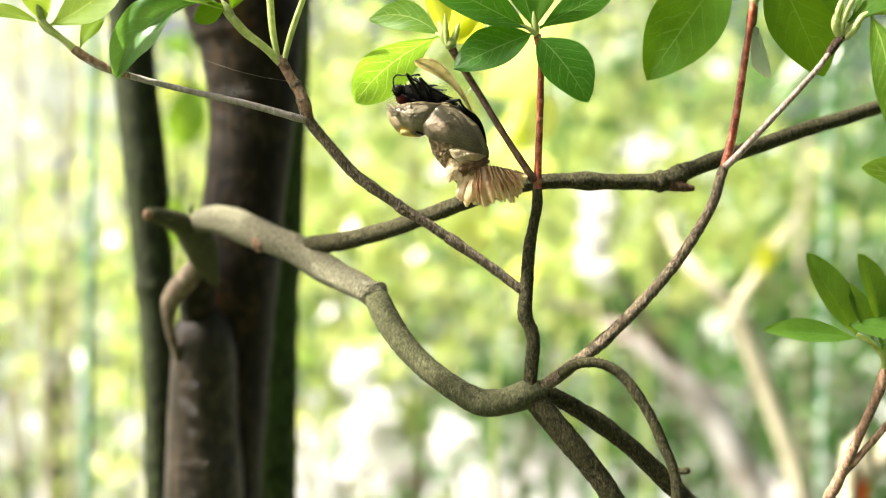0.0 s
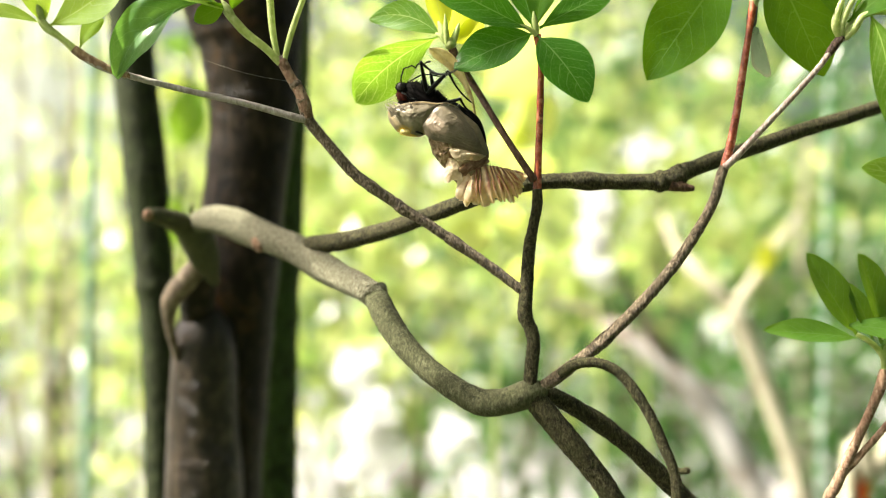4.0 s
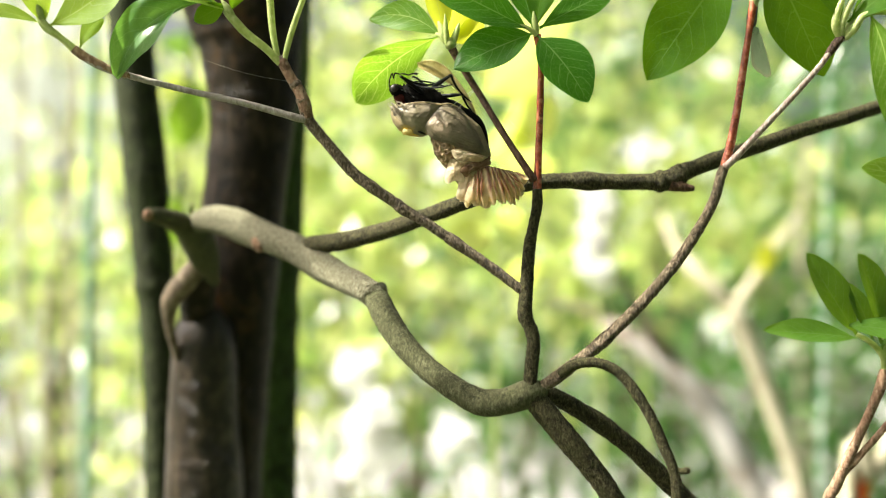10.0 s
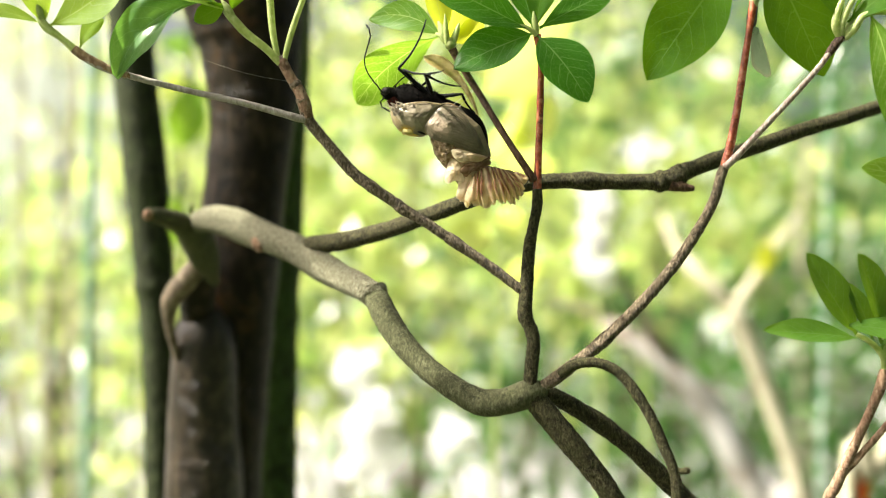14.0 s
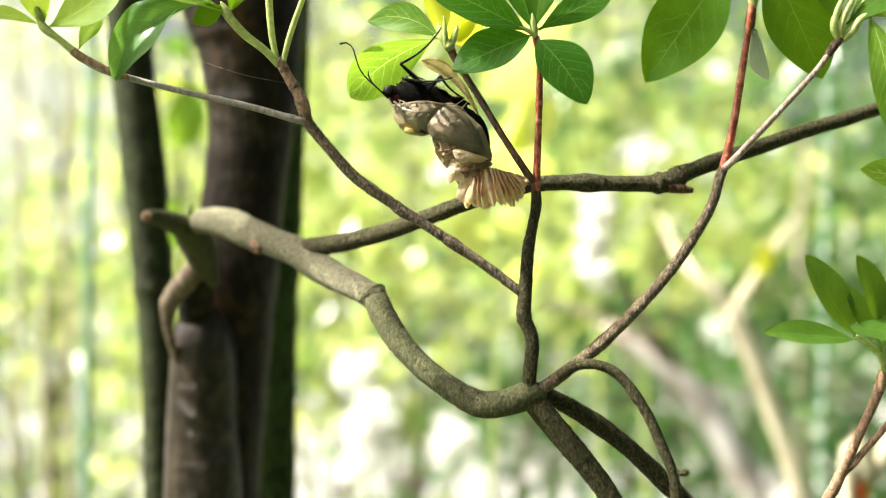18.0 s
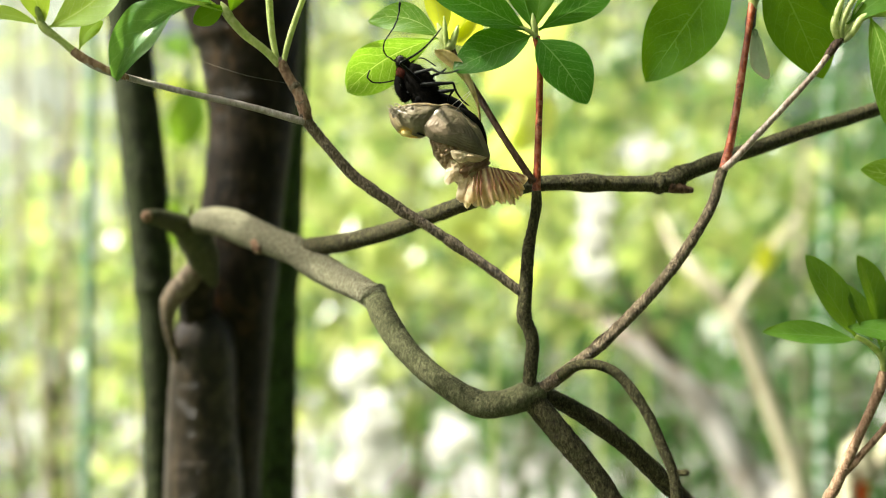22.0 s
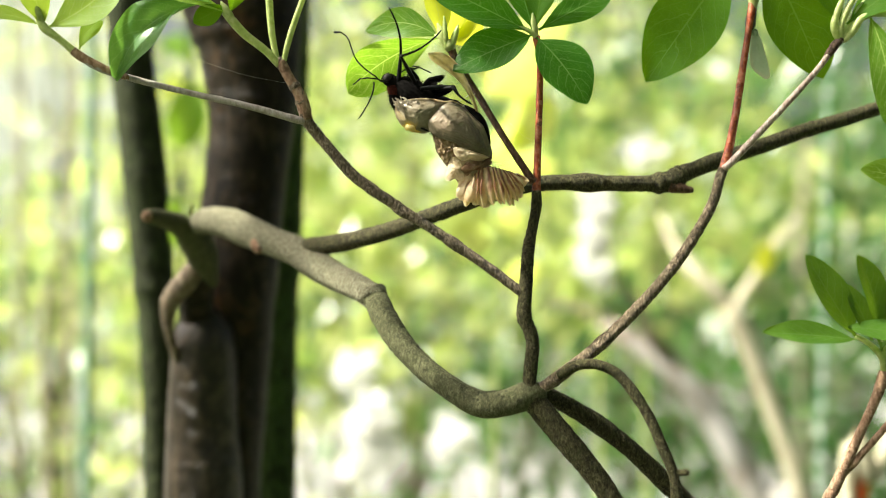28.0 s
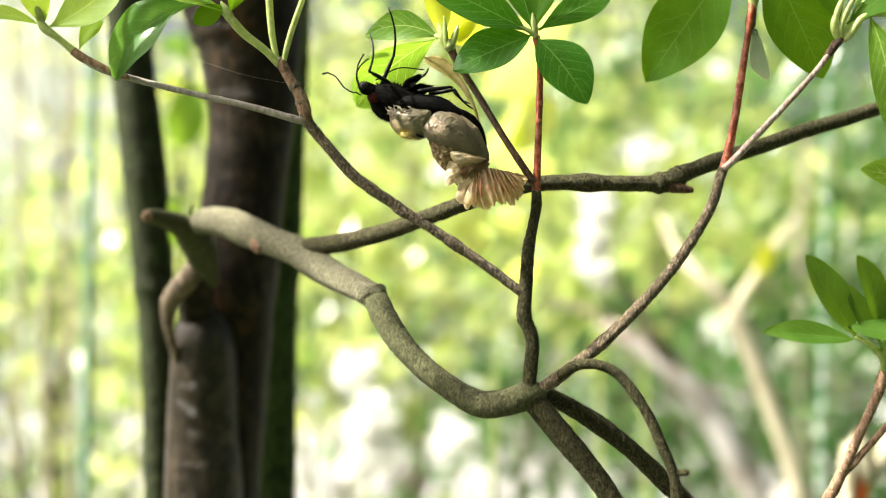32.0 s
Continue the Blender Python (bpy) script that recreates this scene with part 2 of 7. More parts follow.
def tube(bm, points, sides=12, step=0.0008, rough=0.0, knots=0.0, seed=0.0, rings=0.0):
    """A tube of changing width along a line of metres, with an uneven skin, closed and rounded at its ends."""
    line = glide(points, step)
    centre = [Vector(p[:3]) for p in line]
    rad = [max(p[3], 1e-5) for p in line]
    side, rows, far = None, [], 0.0
    for i, c in enumerate(centre):
        way = (centre[min(i + 1, len(centre) - 1)] - centre[max(i - 1, 0)]).normalized()
        if side is None:
            side = way.orthogonal().normalized()
        side = (side - way * side.dot(way)).normalized()
        up = way.cross(side)
        far += (c - centre[i - 1]).length if i else 0
        row = []
        for k in range(sides):
            a = 2 * math.pi * k / sides
            d = side * math.cos(a) + up * math.sin(a)
            r = rad[i]
            if rough:
                q = (c + d * r) / (r * 1.1) + Vector((seed, seed * 0.7, 0))
                r *= 1 + rough * (noise.noise(q) + 0.6 * noise.noise(q * 2.7) + 0.6 * noise.noise(q * 6.1))
            if knots:
                r *= 1 + knots * max(0, noise.noise(Vector((seed, far / (rad[i] * 5.0), 3.1))) - 0.1)
            if rings:
                r *= 1 + rings * (0.5 + 0.5 * math.cos(far / (rad[i] * 0.9) * 2 * math.pi)) ** 4
            row.append(bm.verts.new(c + d * r))
        rows.append(row)
    for a, b in zip(rows, rows[1:]):
        for k in range(sides):
            bm.faces.new((a[k], a[(k + 1) % sides], b[(k + 1) % sides], b[k]))
    for row, c, j in ((rows[0], centre[0], 1), (rows[-1], centre[-1], -2)):
        tip = bm.verts.new(c + (c - centre[j]).normalized() * rad[0 if j == 1 else -1] * 0.35)
        for k in range(sides):
            pair = (row[(k + 1) % sides], row[k], tip) if j == 1 else (row[k], row[(k + 1) % sides], tip)
            bm.faces.new(pair)
    return bm


def branch(name, table, material, parent, label="", sides=14, step=0.0005, rough=0.1, knots=0.5, rings=0.0, seed=1.0):
    rows = [(*W(p), p[3] * 0.001) for p in table]
    return part(name, tube(bmesh.new(), rows, sides, step, rough, knots, seed, rings), material, parent, label, origin=rows[0][:3])


def blade(bm, base, tip, width, normal, bend=0.1, side=0.0, fold=0.12, wave=0.03, fat=0.55, point=0.85, seed=0.0, n=18, m=10, stalk=0.06, twist=0.0):
    """A leaf blade from base to tip: widest where fat says, arched by bend, curved sideways by side, folded along its midrib."""
    u = tip - base
    length = u.length
    u.normalize()
    nrm = Vector(normal)
    nrm = (nrm - u * nrm.dot(u)).normalized()
    w = nrm.cross(u)
    skew = math.log(0.5) / math.log(fat)
    uv = bm.loops.layers.uv.verify()
    rows = []
    for i in range(n + 1):
        s = i / n
        body = max(0.0, (s - stalk) / (1 - stalk))
        half = 0.5 * width * max(0.0, math.sin(math.pi * min(body ** skew, 1.0))) ** point + (0.0003 if s < 1 else 0.0)
        arch = 4 * s * (1 - s)
        tw = twist * s
        ww = w * math.cos(tw) + nrm * math.sin(tw)
        nn = nrm * math.cos(tw) - w * math.sin(tw)
        row = []
        for j in range(m + 1):
            v = 2 * j / m - 1
            lift = fold * abs(v) ** 1.3 * half + wave * length * noise.noise(Vector((s * 3 + seed, v * 1.2, seed))) * abs(v)
            p = base + u * (s * length) + w * (side * length * arch) + nrm * (bend * length * arch) + ww * (v * half) + nn * lift
            row.append((bm.verts.new(p), s, v * 0.5 + 0.5))
        rows.append(row)
    for r, q in zip(rows, rows[1:]):
        for j in range(m):
            quad = (r[j], r[j + 1], q[j + 1], q[j])
            f = bm.faces.new([k[0] for k in quad])
            for loop, k in zip(f.loops, quad):
                loop[uv].uv = (k[1], k[2])
    return bm


def leaf(table_base, table_tip, width, normal, material, parent, label="", name="leaf", **shape):
    base, tip = W(table_base), W(table_tip)
    shape.setdefault("seed", (base.x + tip.z) * 100)
    return part(name, blade(bmesh.new(), base, tip, width * 0.001, normal, **shape), material, parent, label, origin=base)


# ---- the shrub in front ----
shrub = thing("shrub", (-0.06, 0.32, 0.0), "dark-barked shrub with twisted twigs and glossy green leaves", "shrub")
branch("trunk", [(-76.4, 424.9, -1616, 27.10), (-78.8, 418.8, -862.2, 24.01), (-81.9, 406.5, -275.3, 20.75), (-75.9, 396.7, -139.8, 16.94), (-73.9, 394.1, -80.3, 15.00), (-71, 392.9, -47.3, 14.60), (-67.1, 391.6, -10.7, 13.82), (-62.9, 391.6, 25.6, 13.09), (-61, 391.6, 43.8, 13.82), (-61.6, 391.6, 63.8, 16.37), (-64.4, 391.6, 80.2, 19.27), (-69.9, 391.6, 105.7, 20.00), (-73.9, 394.1, 153.8, 14.63)],
       BARK_TRUNK, shrub, "thick dark brown trunk", sides=40, step=0.0016, rough=0.018, knots=0.1)
branch("stem", [(-50.8, 490.1, -1587.5, 16.94), (-66.6, 471.9, -429.2, 15.33), (-66.9, 450.1, -137.7, 12.12), (-66.6, 447.7, -91.2, 12.47), (-64.9, 445.3, -32.9, 11.78), (-62, 442.9, 29, 11.52), (-59.6, 442.9, 90.6, 11.73), (-58.7, 445.3, 153.2, 11.37)],
       BARK_STEM, shrub, "greenish dark stem behind the trunk", sides=24, step=0.002, rough=0.04, knots=0.1, seed=4)
branch("stem", [(-102.9, 478, -1587.5, 10.89), (-103.3, 459.8, -418.2, 8.55), (-100.9, 438, -134.1, 5.70), (-100.7, 435.6, -88.8, 5.67), (-101.9, 435.6, -32.2, 6.27), (-104.3, 435.6, -1.9, 6.88), (-106.7, 435.6, 28.6, 7.28), (-110, 435.6, 58.9, 7.48), (-112.4, 435.6, 89.2, 8.10), (-115.7, 438, 150.7, 8.13)],
       BARK_SIDE, shrub, "thin dark stem beside the trunk", sides=24, step=0.002, rough=0.05, knots=0.2, seed=9)
ridge = branch("ridge", [(-79.6, 377.0, -43.5, 0.5), (-80.6, 373.6, -36.3, 0.9), (-82.0, 369.2, -27.8, 1.3), (-82.4, 366.2, -20.9, 1.9), (-80.9, 363.7, -14.8, 3.0), (-75.8, 360.7, -8.9, 3.3), (-72, 358.8, -4.1, 3.2), (-70.6, 357, 1.8, 4.0), (-69.6, 355, 5.8, 3.4)],
       BARK_ROOT, shrub, "smooth tan root of a branch on the trunk", sides=18, rough=0.05, knots=0.0, seed=2)
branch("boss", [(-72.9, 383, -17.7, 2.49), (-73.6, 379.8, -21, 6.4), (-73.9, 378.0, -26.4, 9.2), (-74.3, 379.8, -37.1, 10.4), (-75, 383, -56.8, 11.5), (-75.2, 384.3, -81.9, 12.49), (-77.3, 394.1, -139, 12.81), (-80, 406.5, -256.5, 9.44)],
       BARK_BOSS, shrub, "rounded swelling on the trunk, its bark paler for the sun on it", sides=36, step=0.001, rough=0.02, knots=0.0, seed=3)
branch("ridge", [(-77.6, 384.3, -56.9, 2.86), (-77.0, 381.9, -38.4, 4.0), (-76.2, 376.7, -24, 4.6), (-74.6, 370.7, -13.6, 5.2), (-72.2, 364.6, -4.9, 4.6), (-70.5, 361, 0.1, 3.4)],
       BARK_TRUNK, shrub, "dark root of a branch on the trunk", sides=18, rough=0.05, knots=0.0, seed=6)
stub = branch("broken_branch", [(-78, 322.1, 9.1, 1.94), (-75.9, 327.4, 8.7, 2.28), (-72.5, 335.1, 7.1, 3.11), (-69.9, 342.9, 3.3, 4.30), (-69.1, 350.8, -1.4, 4.55), (-68.7, 358.8, -6.6, 2.66), (-68.4, 364.4, -9.9, 1.35)],
       BARK_MID, shrub, "short broken branch stub", sides=18, rough=0.07, knots=0.0, seed=5)
part("break_face", tube(bmesh.new(), [(*W((-78.3, 321, 9.5)), 0.0011), (*W((-78, 322.1, 9.1)), 0.0017), (*W((-77.4, 322.7, 8.9)), 0.0016)], 14, 0.0004, 0.12),
     BARK_TWIG, stub, "rough brown break")
branch("spur", [(-69.7, 336.3, 9.8, 0.62), (-69.3, 336.3, 11.4, 0.40), (-69, 336.3, 12.9, 0.16)], BARK_BRANCH, stub, sides=8, knots=0)
bough = branch("bough", [(-70.6, 341, 6.5, 2.21), (-64.1, 333, 8.2, 3.40), (-56.7, 326.2, 7.1, 4.25), (-49.5, 319.6, 4.3, 4.15), (-42.7, 313, 1.9, 3.77), (-36.3, 307.6, -0.4, 3.85), (-30.6, 300.2, -3.8, 3.76), (-24.3, 292.8, -6.9, 3.26), (-19.1, 285.6, -8.9, 3.05), (-15.5, 279.4, -11.1, 2.86)],
       BARK_PALE, shrub, "knotted grey-brown branch", sides=24, step=0.0005, rough=0.045, knots=0.12, seed=7)
branch("branch", [(-16.8, 280.5, -9.7, 2.73), (-14.9, 278.1, -11.7, 2.84), (-13.2, 274.7, -14.7, 2.93), (-9.8, 271.3, -19.8, 2.77), (-4.5, 268, -25.3, 2.61), (1.9, 264.6, -29.9, 2.58), (8, 262.3, -32.9, 2.92), (13.4, 260, -32.5, 2.90), (18.2, 260, -30.9, 3.02), (21.8, 260, -30.1, 1.93)],
       BARK_MID, shrub, "drooping olive-brown branch", sides=24, step=0.0005, rough=0.06, knots=0.12, seed=8)
part("collar", tube(bmesh.new(), [(*W((-16.8, 280.5, -7.7)), 0.0008), (*W((-16.5, 280, -9)), 0.00305), (*W((-15.5, 279.4, -10.8)), 0.00305), (*W((-15, 279.4, -12.8)), 0.0012)], 28, 0.0003, 0.1),
     BARK_PALE, bough, "swollen knot")
part("spur", tube(bmesh.new(), [(*W((-48.3, 313.7, 2.4)), 0.0012), (*W((-47.5, 312.5, 0.6)), 0.0013), (*W((-46.7, 312, -0.6)), 0.0007)], 10, 0.0004, 0.1), BARK_TWIG, bough, "snapped side shoot")
main = branch("branch", [(-34.5, 311.0, 0.1, 2.05), (-31.4, 301.6, 0.9, 2.39), (-22.3, 294.3, 2.3, 2.18), (-11.2, 287.1, 5.1, 2.00), (-0.5, 279.9, 8.8, 1.82), (8.5, 276.7, 11.9, 1.80), (18.5, 273.5, 14.6, 1.77), (27.4, 273, 15.3, 1.77), (37.5, 273, 15.1, 1.77), (46.6, 274, 15.1, 1.91), (51.6, 275, 15.7, 2.43), (55.4, 277, 17.7, 1.93), (64.5, 280, 21.1, 1.82), (74.6, 284, 24.4, 1.78), (85, 288, 28.1, 1.74), (97.1, 292, 31.7, 1.69), (108, 296, 35.3, 1.65), (146.2, 310, 47.6, 1.44), (198.6, 325, 57.5, 0.91)],
       BARK_BRANCH, shrub, "long dark grey-brown branch", sides=20, step=0.0005, rough=0.08, knots=0.4, seed=11)
part("spur", tube(bmesh.new(), [(*W((51.1, 274, 14.6)), 0.0016), (*W((53.9, 274, 14.0)), 0.0012), (*W((56.5, 274, 13.6)), 0.0006)], 10, 0.0004, 0.12), BARK_RUST, main, "snapped side shoot")
part("spur", tube(bmesh.new(), [(*W((52.1, 275, 17.0)), 0.0014), (*W((53.0, 275, 18.3)), 0.0009), (*W((53.4, 275, 19.2)), 0.0005)], 10, 0.0004, 0.12), BARK_BRANCH, main)
branch("branch", [(18.2, 260, -30.1, 2.41), (21.8, 259.5, -34.8, 2.53), (26.0, 259, -39.8, 2.53), (31.3, 258.5, -46.2, 2.40), (36.1, 258, -53.2, 2.40), (43.8, 258, -68.2, 2.64), (48.8, 259, -97.3, 3.13), (48.2, 262, -153.1, 4.14), (42.1, 270, -308.2, 5.64), (25, 300, -1312, 8)],
       BARK_BRANCH, shrub, "rough brown branch", sides=22, step=0.0005, rough=0.09, knots=0.2, seed=13)
branch("branch", [(21.6, 264, -30.8, 1.72), (26.6, 265, -33.3, 1.85), (34.2, 267, -38.1, 1.98), (42.0, 269, -44.2, 2.00), (49.8, 271, -51.8, 2.01), (57.2, 273, -59.2, 2.03), (71.8, 278, -78.6, 2.32), (78.9, 285, -140.1, 3.18), (80.2, 300, -342.5, 4.74), (60, 330, -1312, 7)],
       BARK_BRANCH, shrub, "rough dark branch", sides=20, step=0.0005, rough=0.09, knots=0.2, seed=17)
upright = branch("twig", [(18.6, 259.5, -31.2, 1.33), (18.6, 259.5, -27.6, 1.45), (19.3, 259.5, -20.4, 1.45), (18.8, 259.5, -17.3, 1.45), (17.5, 259.5, -14.1, 1.45), (17.7, 259.5, -9.5, 1.45), (18.4, 259.5, 0.1, 1.26), (19.5, 259.5, 6.1, 1.08),
                 (20.1, 259.5, 9.5, 1.14), (20.1, 259.5, 12.8, 0.96)], BARK_BRANCH, shrub, "upright bark-ringed twig", sides=18, step=0.0004, rough=0.07, knots=0.4, rings=0.1, seed=19)
redtwig = branch("twig", [(20.0, 259.5, 11.6, 0.96), (20.2, 259.5, 15.8, 0.84), (20.5, 259.5, 24.2, 0.76), (20.8, 259.5, 33.9, 0.72), (20.8, 259.5, 41.1, 0.72), (20.0, 259, 45.6, 0.84)],
       BARK_RED, shrub, "smooth red-brown upright shoot", sides=12, step=0.0006, rough=0.03, knots=0.2, seed=21)
leaftwig = branch("twig", [(19.4, 259.25, 14.6, 0.96), (17.0, 259, 18.2, 0.78), (12.7, 258.5, 24.7, 0.72), (7.9, 258, 32.5, 0.72), (4.5, 257.5, 37.8, 0.78), (2.6, 257.25, 41.0, 0.84), (1.6, 257, 43.1, 0.95)],
       BARK_RUST, shrub, "thin slanting brown shoot", sides=12, step=0.0006, rough=0.05, knots=0.2, seed=23)
right = branch("twig", [(20.6, 259.5, -29.8, 1.20), (24.2, 259, -27.3, 1.44), (27.4, 258.5, -24.8, 1.38), (33.1, 258, -20.2, 1.32), (41.4, 257.5, -12.1, 1.26), (49.0, 257, -3.2, 1.19), (54.3, 256.5, 4.9, 1.13), (57.2, 256, 10.8, 1.07), (58.4, 256, 15.3, 1.07), (59.4, 256, 17.7, 1.01)],
       BARK_KNOT, shrub, "slanting grey-brown twig", sides=18, step=0.0004, rough=0.1, knots=0.45, seed=25)
redfork = branch("twig", [(59.1, 256, 17.2, 0.95), (60.3, 256, 21.3, 0.95), (61.7, 256, 28.6, 0.83), (63.2, 256, 38.2, 0.77), (64.3, 256, 45.3, 0.71), (65.2, 256, 51.2, 0.83), (65.6, 256, 54.8, 0.83)],
       BARK_RED, shrub, "smooth red-brown shoot", sides=12, step=0.0006, rough=0.03, knots=0.2, seed=27)
greyfork = branch("twig", [(59.1, 255.5, 17.2, 0.82), (61.5, 255.25, 19.4, 0.77), (66.8, 255, 25.1, 0.71), (73.1, 254.5, 31.9, 0.66), (78.8, 254, 38.4, 0.61), (81.7, 253.5, 42.7, 0.71), (83.1, 253.5, 43.9, 0.71)],
       BARK_GREY, shrub, "smooth pale grey shoot", sides=12, step=0.0006, rough=0.03, knots=0.2, seed=29)
part("node", tube(bmesh.new(), [(*W((64.7, 257, 45.8)), 0.0006), (*W((65.0, 257, 47.4)), 0.0009), (*W((65.3, 257, 49.8)), 0.0010), (*W((65.7, 257, 52.6)), 0.0009)], 12, 0.0004, 0.12, 0.4), BARK_NODE, redfork, "dark ringed joint")
part("node", tube(bmesh.new(), [(*W((79.9, 254, 39.9)), 0.0005), (*W((81.0, 253.7, 41.6)), 0.00082), (*W((82.2, 253.5, 43.2)), 0.0009), (*W((83.2, 253.4, 44.2)), 0.0007)], 12, 0.0004, 0.12, 0.4), BARK_NODE, greyfork, "dark ringed joint")
curl = branch("twig", [(24.6, 257, -26.4, 0.95), (28.0, 256, -24.2, 1.07), (32.1, 255, -23.8, 1.07), (36.2, 254.5, -25.4, 1.06), (39.6, 254, -29.1, 1.06), (43.1, 253.5, -34.6, 1.12), (45.9, 253, -41.0, 1.12), (47.9, 252.5, -46.2, 1.11), (48.6, 252, -51.9, 1.11), (48.7, 252, -65.4, 1.05)],
       BARK_BRANCH, shrub, "curled drooping dead twig", sides=12, step=0.0005, rough=0.07, knots=0.3, rings=0.08, seed=31)
branch("spur", [(48.1, 252.5, -45.8, 0.70), (49.4, 252, -46.0, 0.64), (50.4, 251.5, -45.8, 0.76), (51.0, 251.5, -45.7, 0.47)], BARK_BRANCH, curl, sides=10, step=0.0003, knots=0)
left = branch("twig", [(17.8, 259.5, -9.3, 1.08), (15.2, 259.5, -7.6, 1.02), (9.8, 259.5, -3.5, 1.02), (1.9, 259.5, 1.9, 1.08), (-4.7, 259.5, 6.3, 1.08), (-8.7, 259.5, 8.6, 1.26), (-10.1, 259.5, 9.8, 1.14), (-14.9, 259, 13.0, 1.20), (-19.5, 259, 16.6, 1.20), (-23.3, 258.5, 21.0, 1.14),
                 (-26.2, 258.5, 24.4, 1.14), (-28.5, 258, 27.4, 1.20), (-29.5, 258, 30.5, 1.26), (-30.4, 257.5, 33.4, 1.14), (-32.5, 257.5, 36.7, 1.02), (-33.9, 257.25, 39.5, 1.07), (-34.4, 257.25, 40.7, 0.84)],
       BARK_KNOT, shrub, "long knotty brown twig", sides=20, step=0.0004, rough=0.11, knots=0.6, rings=0.05, seed=33)
part("tip", tube(bmesh.new(), [(*W((-28.6, 257.9, 27.7)), 0.0012), (*W((-29.4, 257.8, 30.8)), 0.0013), (*W((-30.5, 257.5, 33.6)), 0.0012), (*W((-32.5, 257.3, 36.8)), 0.0011), (*W((-34.1, 257.1, 40.0)), 0.0011)], 14, 0.0004, 0.08, 0.3),
     BARK_TWIG, left, "young reddish-brown end")
pale = branch("twig", [(-29.2, 257.5, 27.4, 0.78), (-31.5, 257, 27.9, 0.78), (-41.0, 256.5, 30.5, 0.71), (-54.0, 256, 33.4, 0.65), (-65.7, 255.5, 36.3, 0.71), (-71.5, 255, 38.2, 0.83), (-75.0, 254.75, 40.3, 0.95), (-77.0, 254.5, 41.7, 0.95)],
       BARK_ASH, shrub, "pale grey straight twig", sides=12, step=0.0005, rough=0.05, knots=0.2, seed=35)
part("tip", tube(bmesh.new(), [(*W((-65.5, 255.4, 36.2)), 0.0006), (*W((-70.3, 255, 37.9)), 0.00082), (*W((-75.0, 254.65, 40.3)), 0.00095), (*W((-77.1, 254.4, 41.8)), 0.00095)], 12, 0.0004, 0.1, 0.4), BARK_TWIG, pale, "reddish-brown end")
rightstem = branch("twig", [(92.9, 256, -25.4, 0.95), (91.8, 256, -29.6, 1.07), (89.4, 256.5, -35.6, 0.95), (85.4, 257, -44.6, 1.07), (83.0, 257.5, -50.3, 1.20), (81.1, 257.5, -54.9, 1.20), (77.7, 259, -79.2, 1.44), (77.2, 270, -170.3, 2.26), (80.2, 285, -325.4, 3.18), (80, 320, -1312, 5)],
       BARK_TWIG, shrub, "thin brown upright shoot", sides=12, rough=0.06, knots=0.3, seed=37)
branch("twig", [(83.4, 257.5, -49.1, 0.72), (86.6, 257, -45.2, 0.72), (93.4, 256, -37.0, 0.71), (102.5, 255, -25.9, 0.71)], BARK_TWIG, shrub, "thin brown side shoot", sides=10, rough=0.05, knots=0.3, seed=39)


def bud(parent, at, to, r, label="pale green leaf bud"):
    a, b = W(at), W(to)
    pts = [(*a, r * 0.0006), (*a.lerp(b, 0.35), r * 0.001), (*a.lerp(b, 0.7), r * 0.0008), (*b, r * 0.0002)]
    part("bud", tube(bmesh.new(), pts, 10, 0.0004, 0.06), GREEN_STEM, parent, label, origin=a)


def stalk(parent, table, name="petiole"):
    branch(name, table, GREEN_STEM, parent, sides=8, rough=0.02, knots=0)


# leaves at the slanting shoot beside the chrysalis
bud(leaftwig, (1.3, 257, 42.6), (-1.0, 257, 48.1), 1.0)
bud(leaftwig, (1.9, 256.6, 42.8), (3.4, 256.4, 47.6), 0.7)
bud(leaftwig, (0.9, 256.3, 42.6), (0.4, 256.0, 49.4), 0.6)
bud(leaftwig, (2.0, 257.2, 42.2), (1.0, 256.4, 44.6), 1.3)
stalk(leaftwig, [(1.0, 257, 43.5, 0.72), (-0.2, 257.25, 45.0, 0.54), (-1.4, 259, 45.8, 0.36)])
touched = leaf((-0.7, 259, 45.3), (-19.2, 268, 32.1), 10.6, (0.5, -0.85, -0.15), LEAF_LIGHT, leaftwig, "bright translucent green leaf touched by the insect", bend=0.04, side=-0.1, fat=0.58, point=0.75, fold=0.15)
pulled = leaf((-0.5, 259, 45.3), (-16.4, 268, 50.6), 6.2, (0.5, -0.85, -0.15), LEAF_LIGHT, leaftwig, bend=0.02, side=-0.13, fat=0.52, point=0.9)
leaf((0.0, 258.5, 45.0), (-2.7, 260, 57.6), 5.6, (0.5, -0.8, -0.1), LEAF_YELLOW, leaftwig, "young yellow-green leaf", bend=0.05, fat=0.5)
leaf((0.7, 259.5, 44.7), (5.4, 266, 52.7), 6.0, (0.5, -0.8, -0.1), LEAF_YELLOW, leaftwig, "young yellow-green leaf", bend=0.05, fat=0.55)
leaf((1.4, 259.5, 44.0), (9.0, 268, 49.9), 5.0, (0.5, -0.8, -0.1), LEAF_YELLOW, leaftwig, "young yellow-green leaf", bend=0.05, fat=0.55)
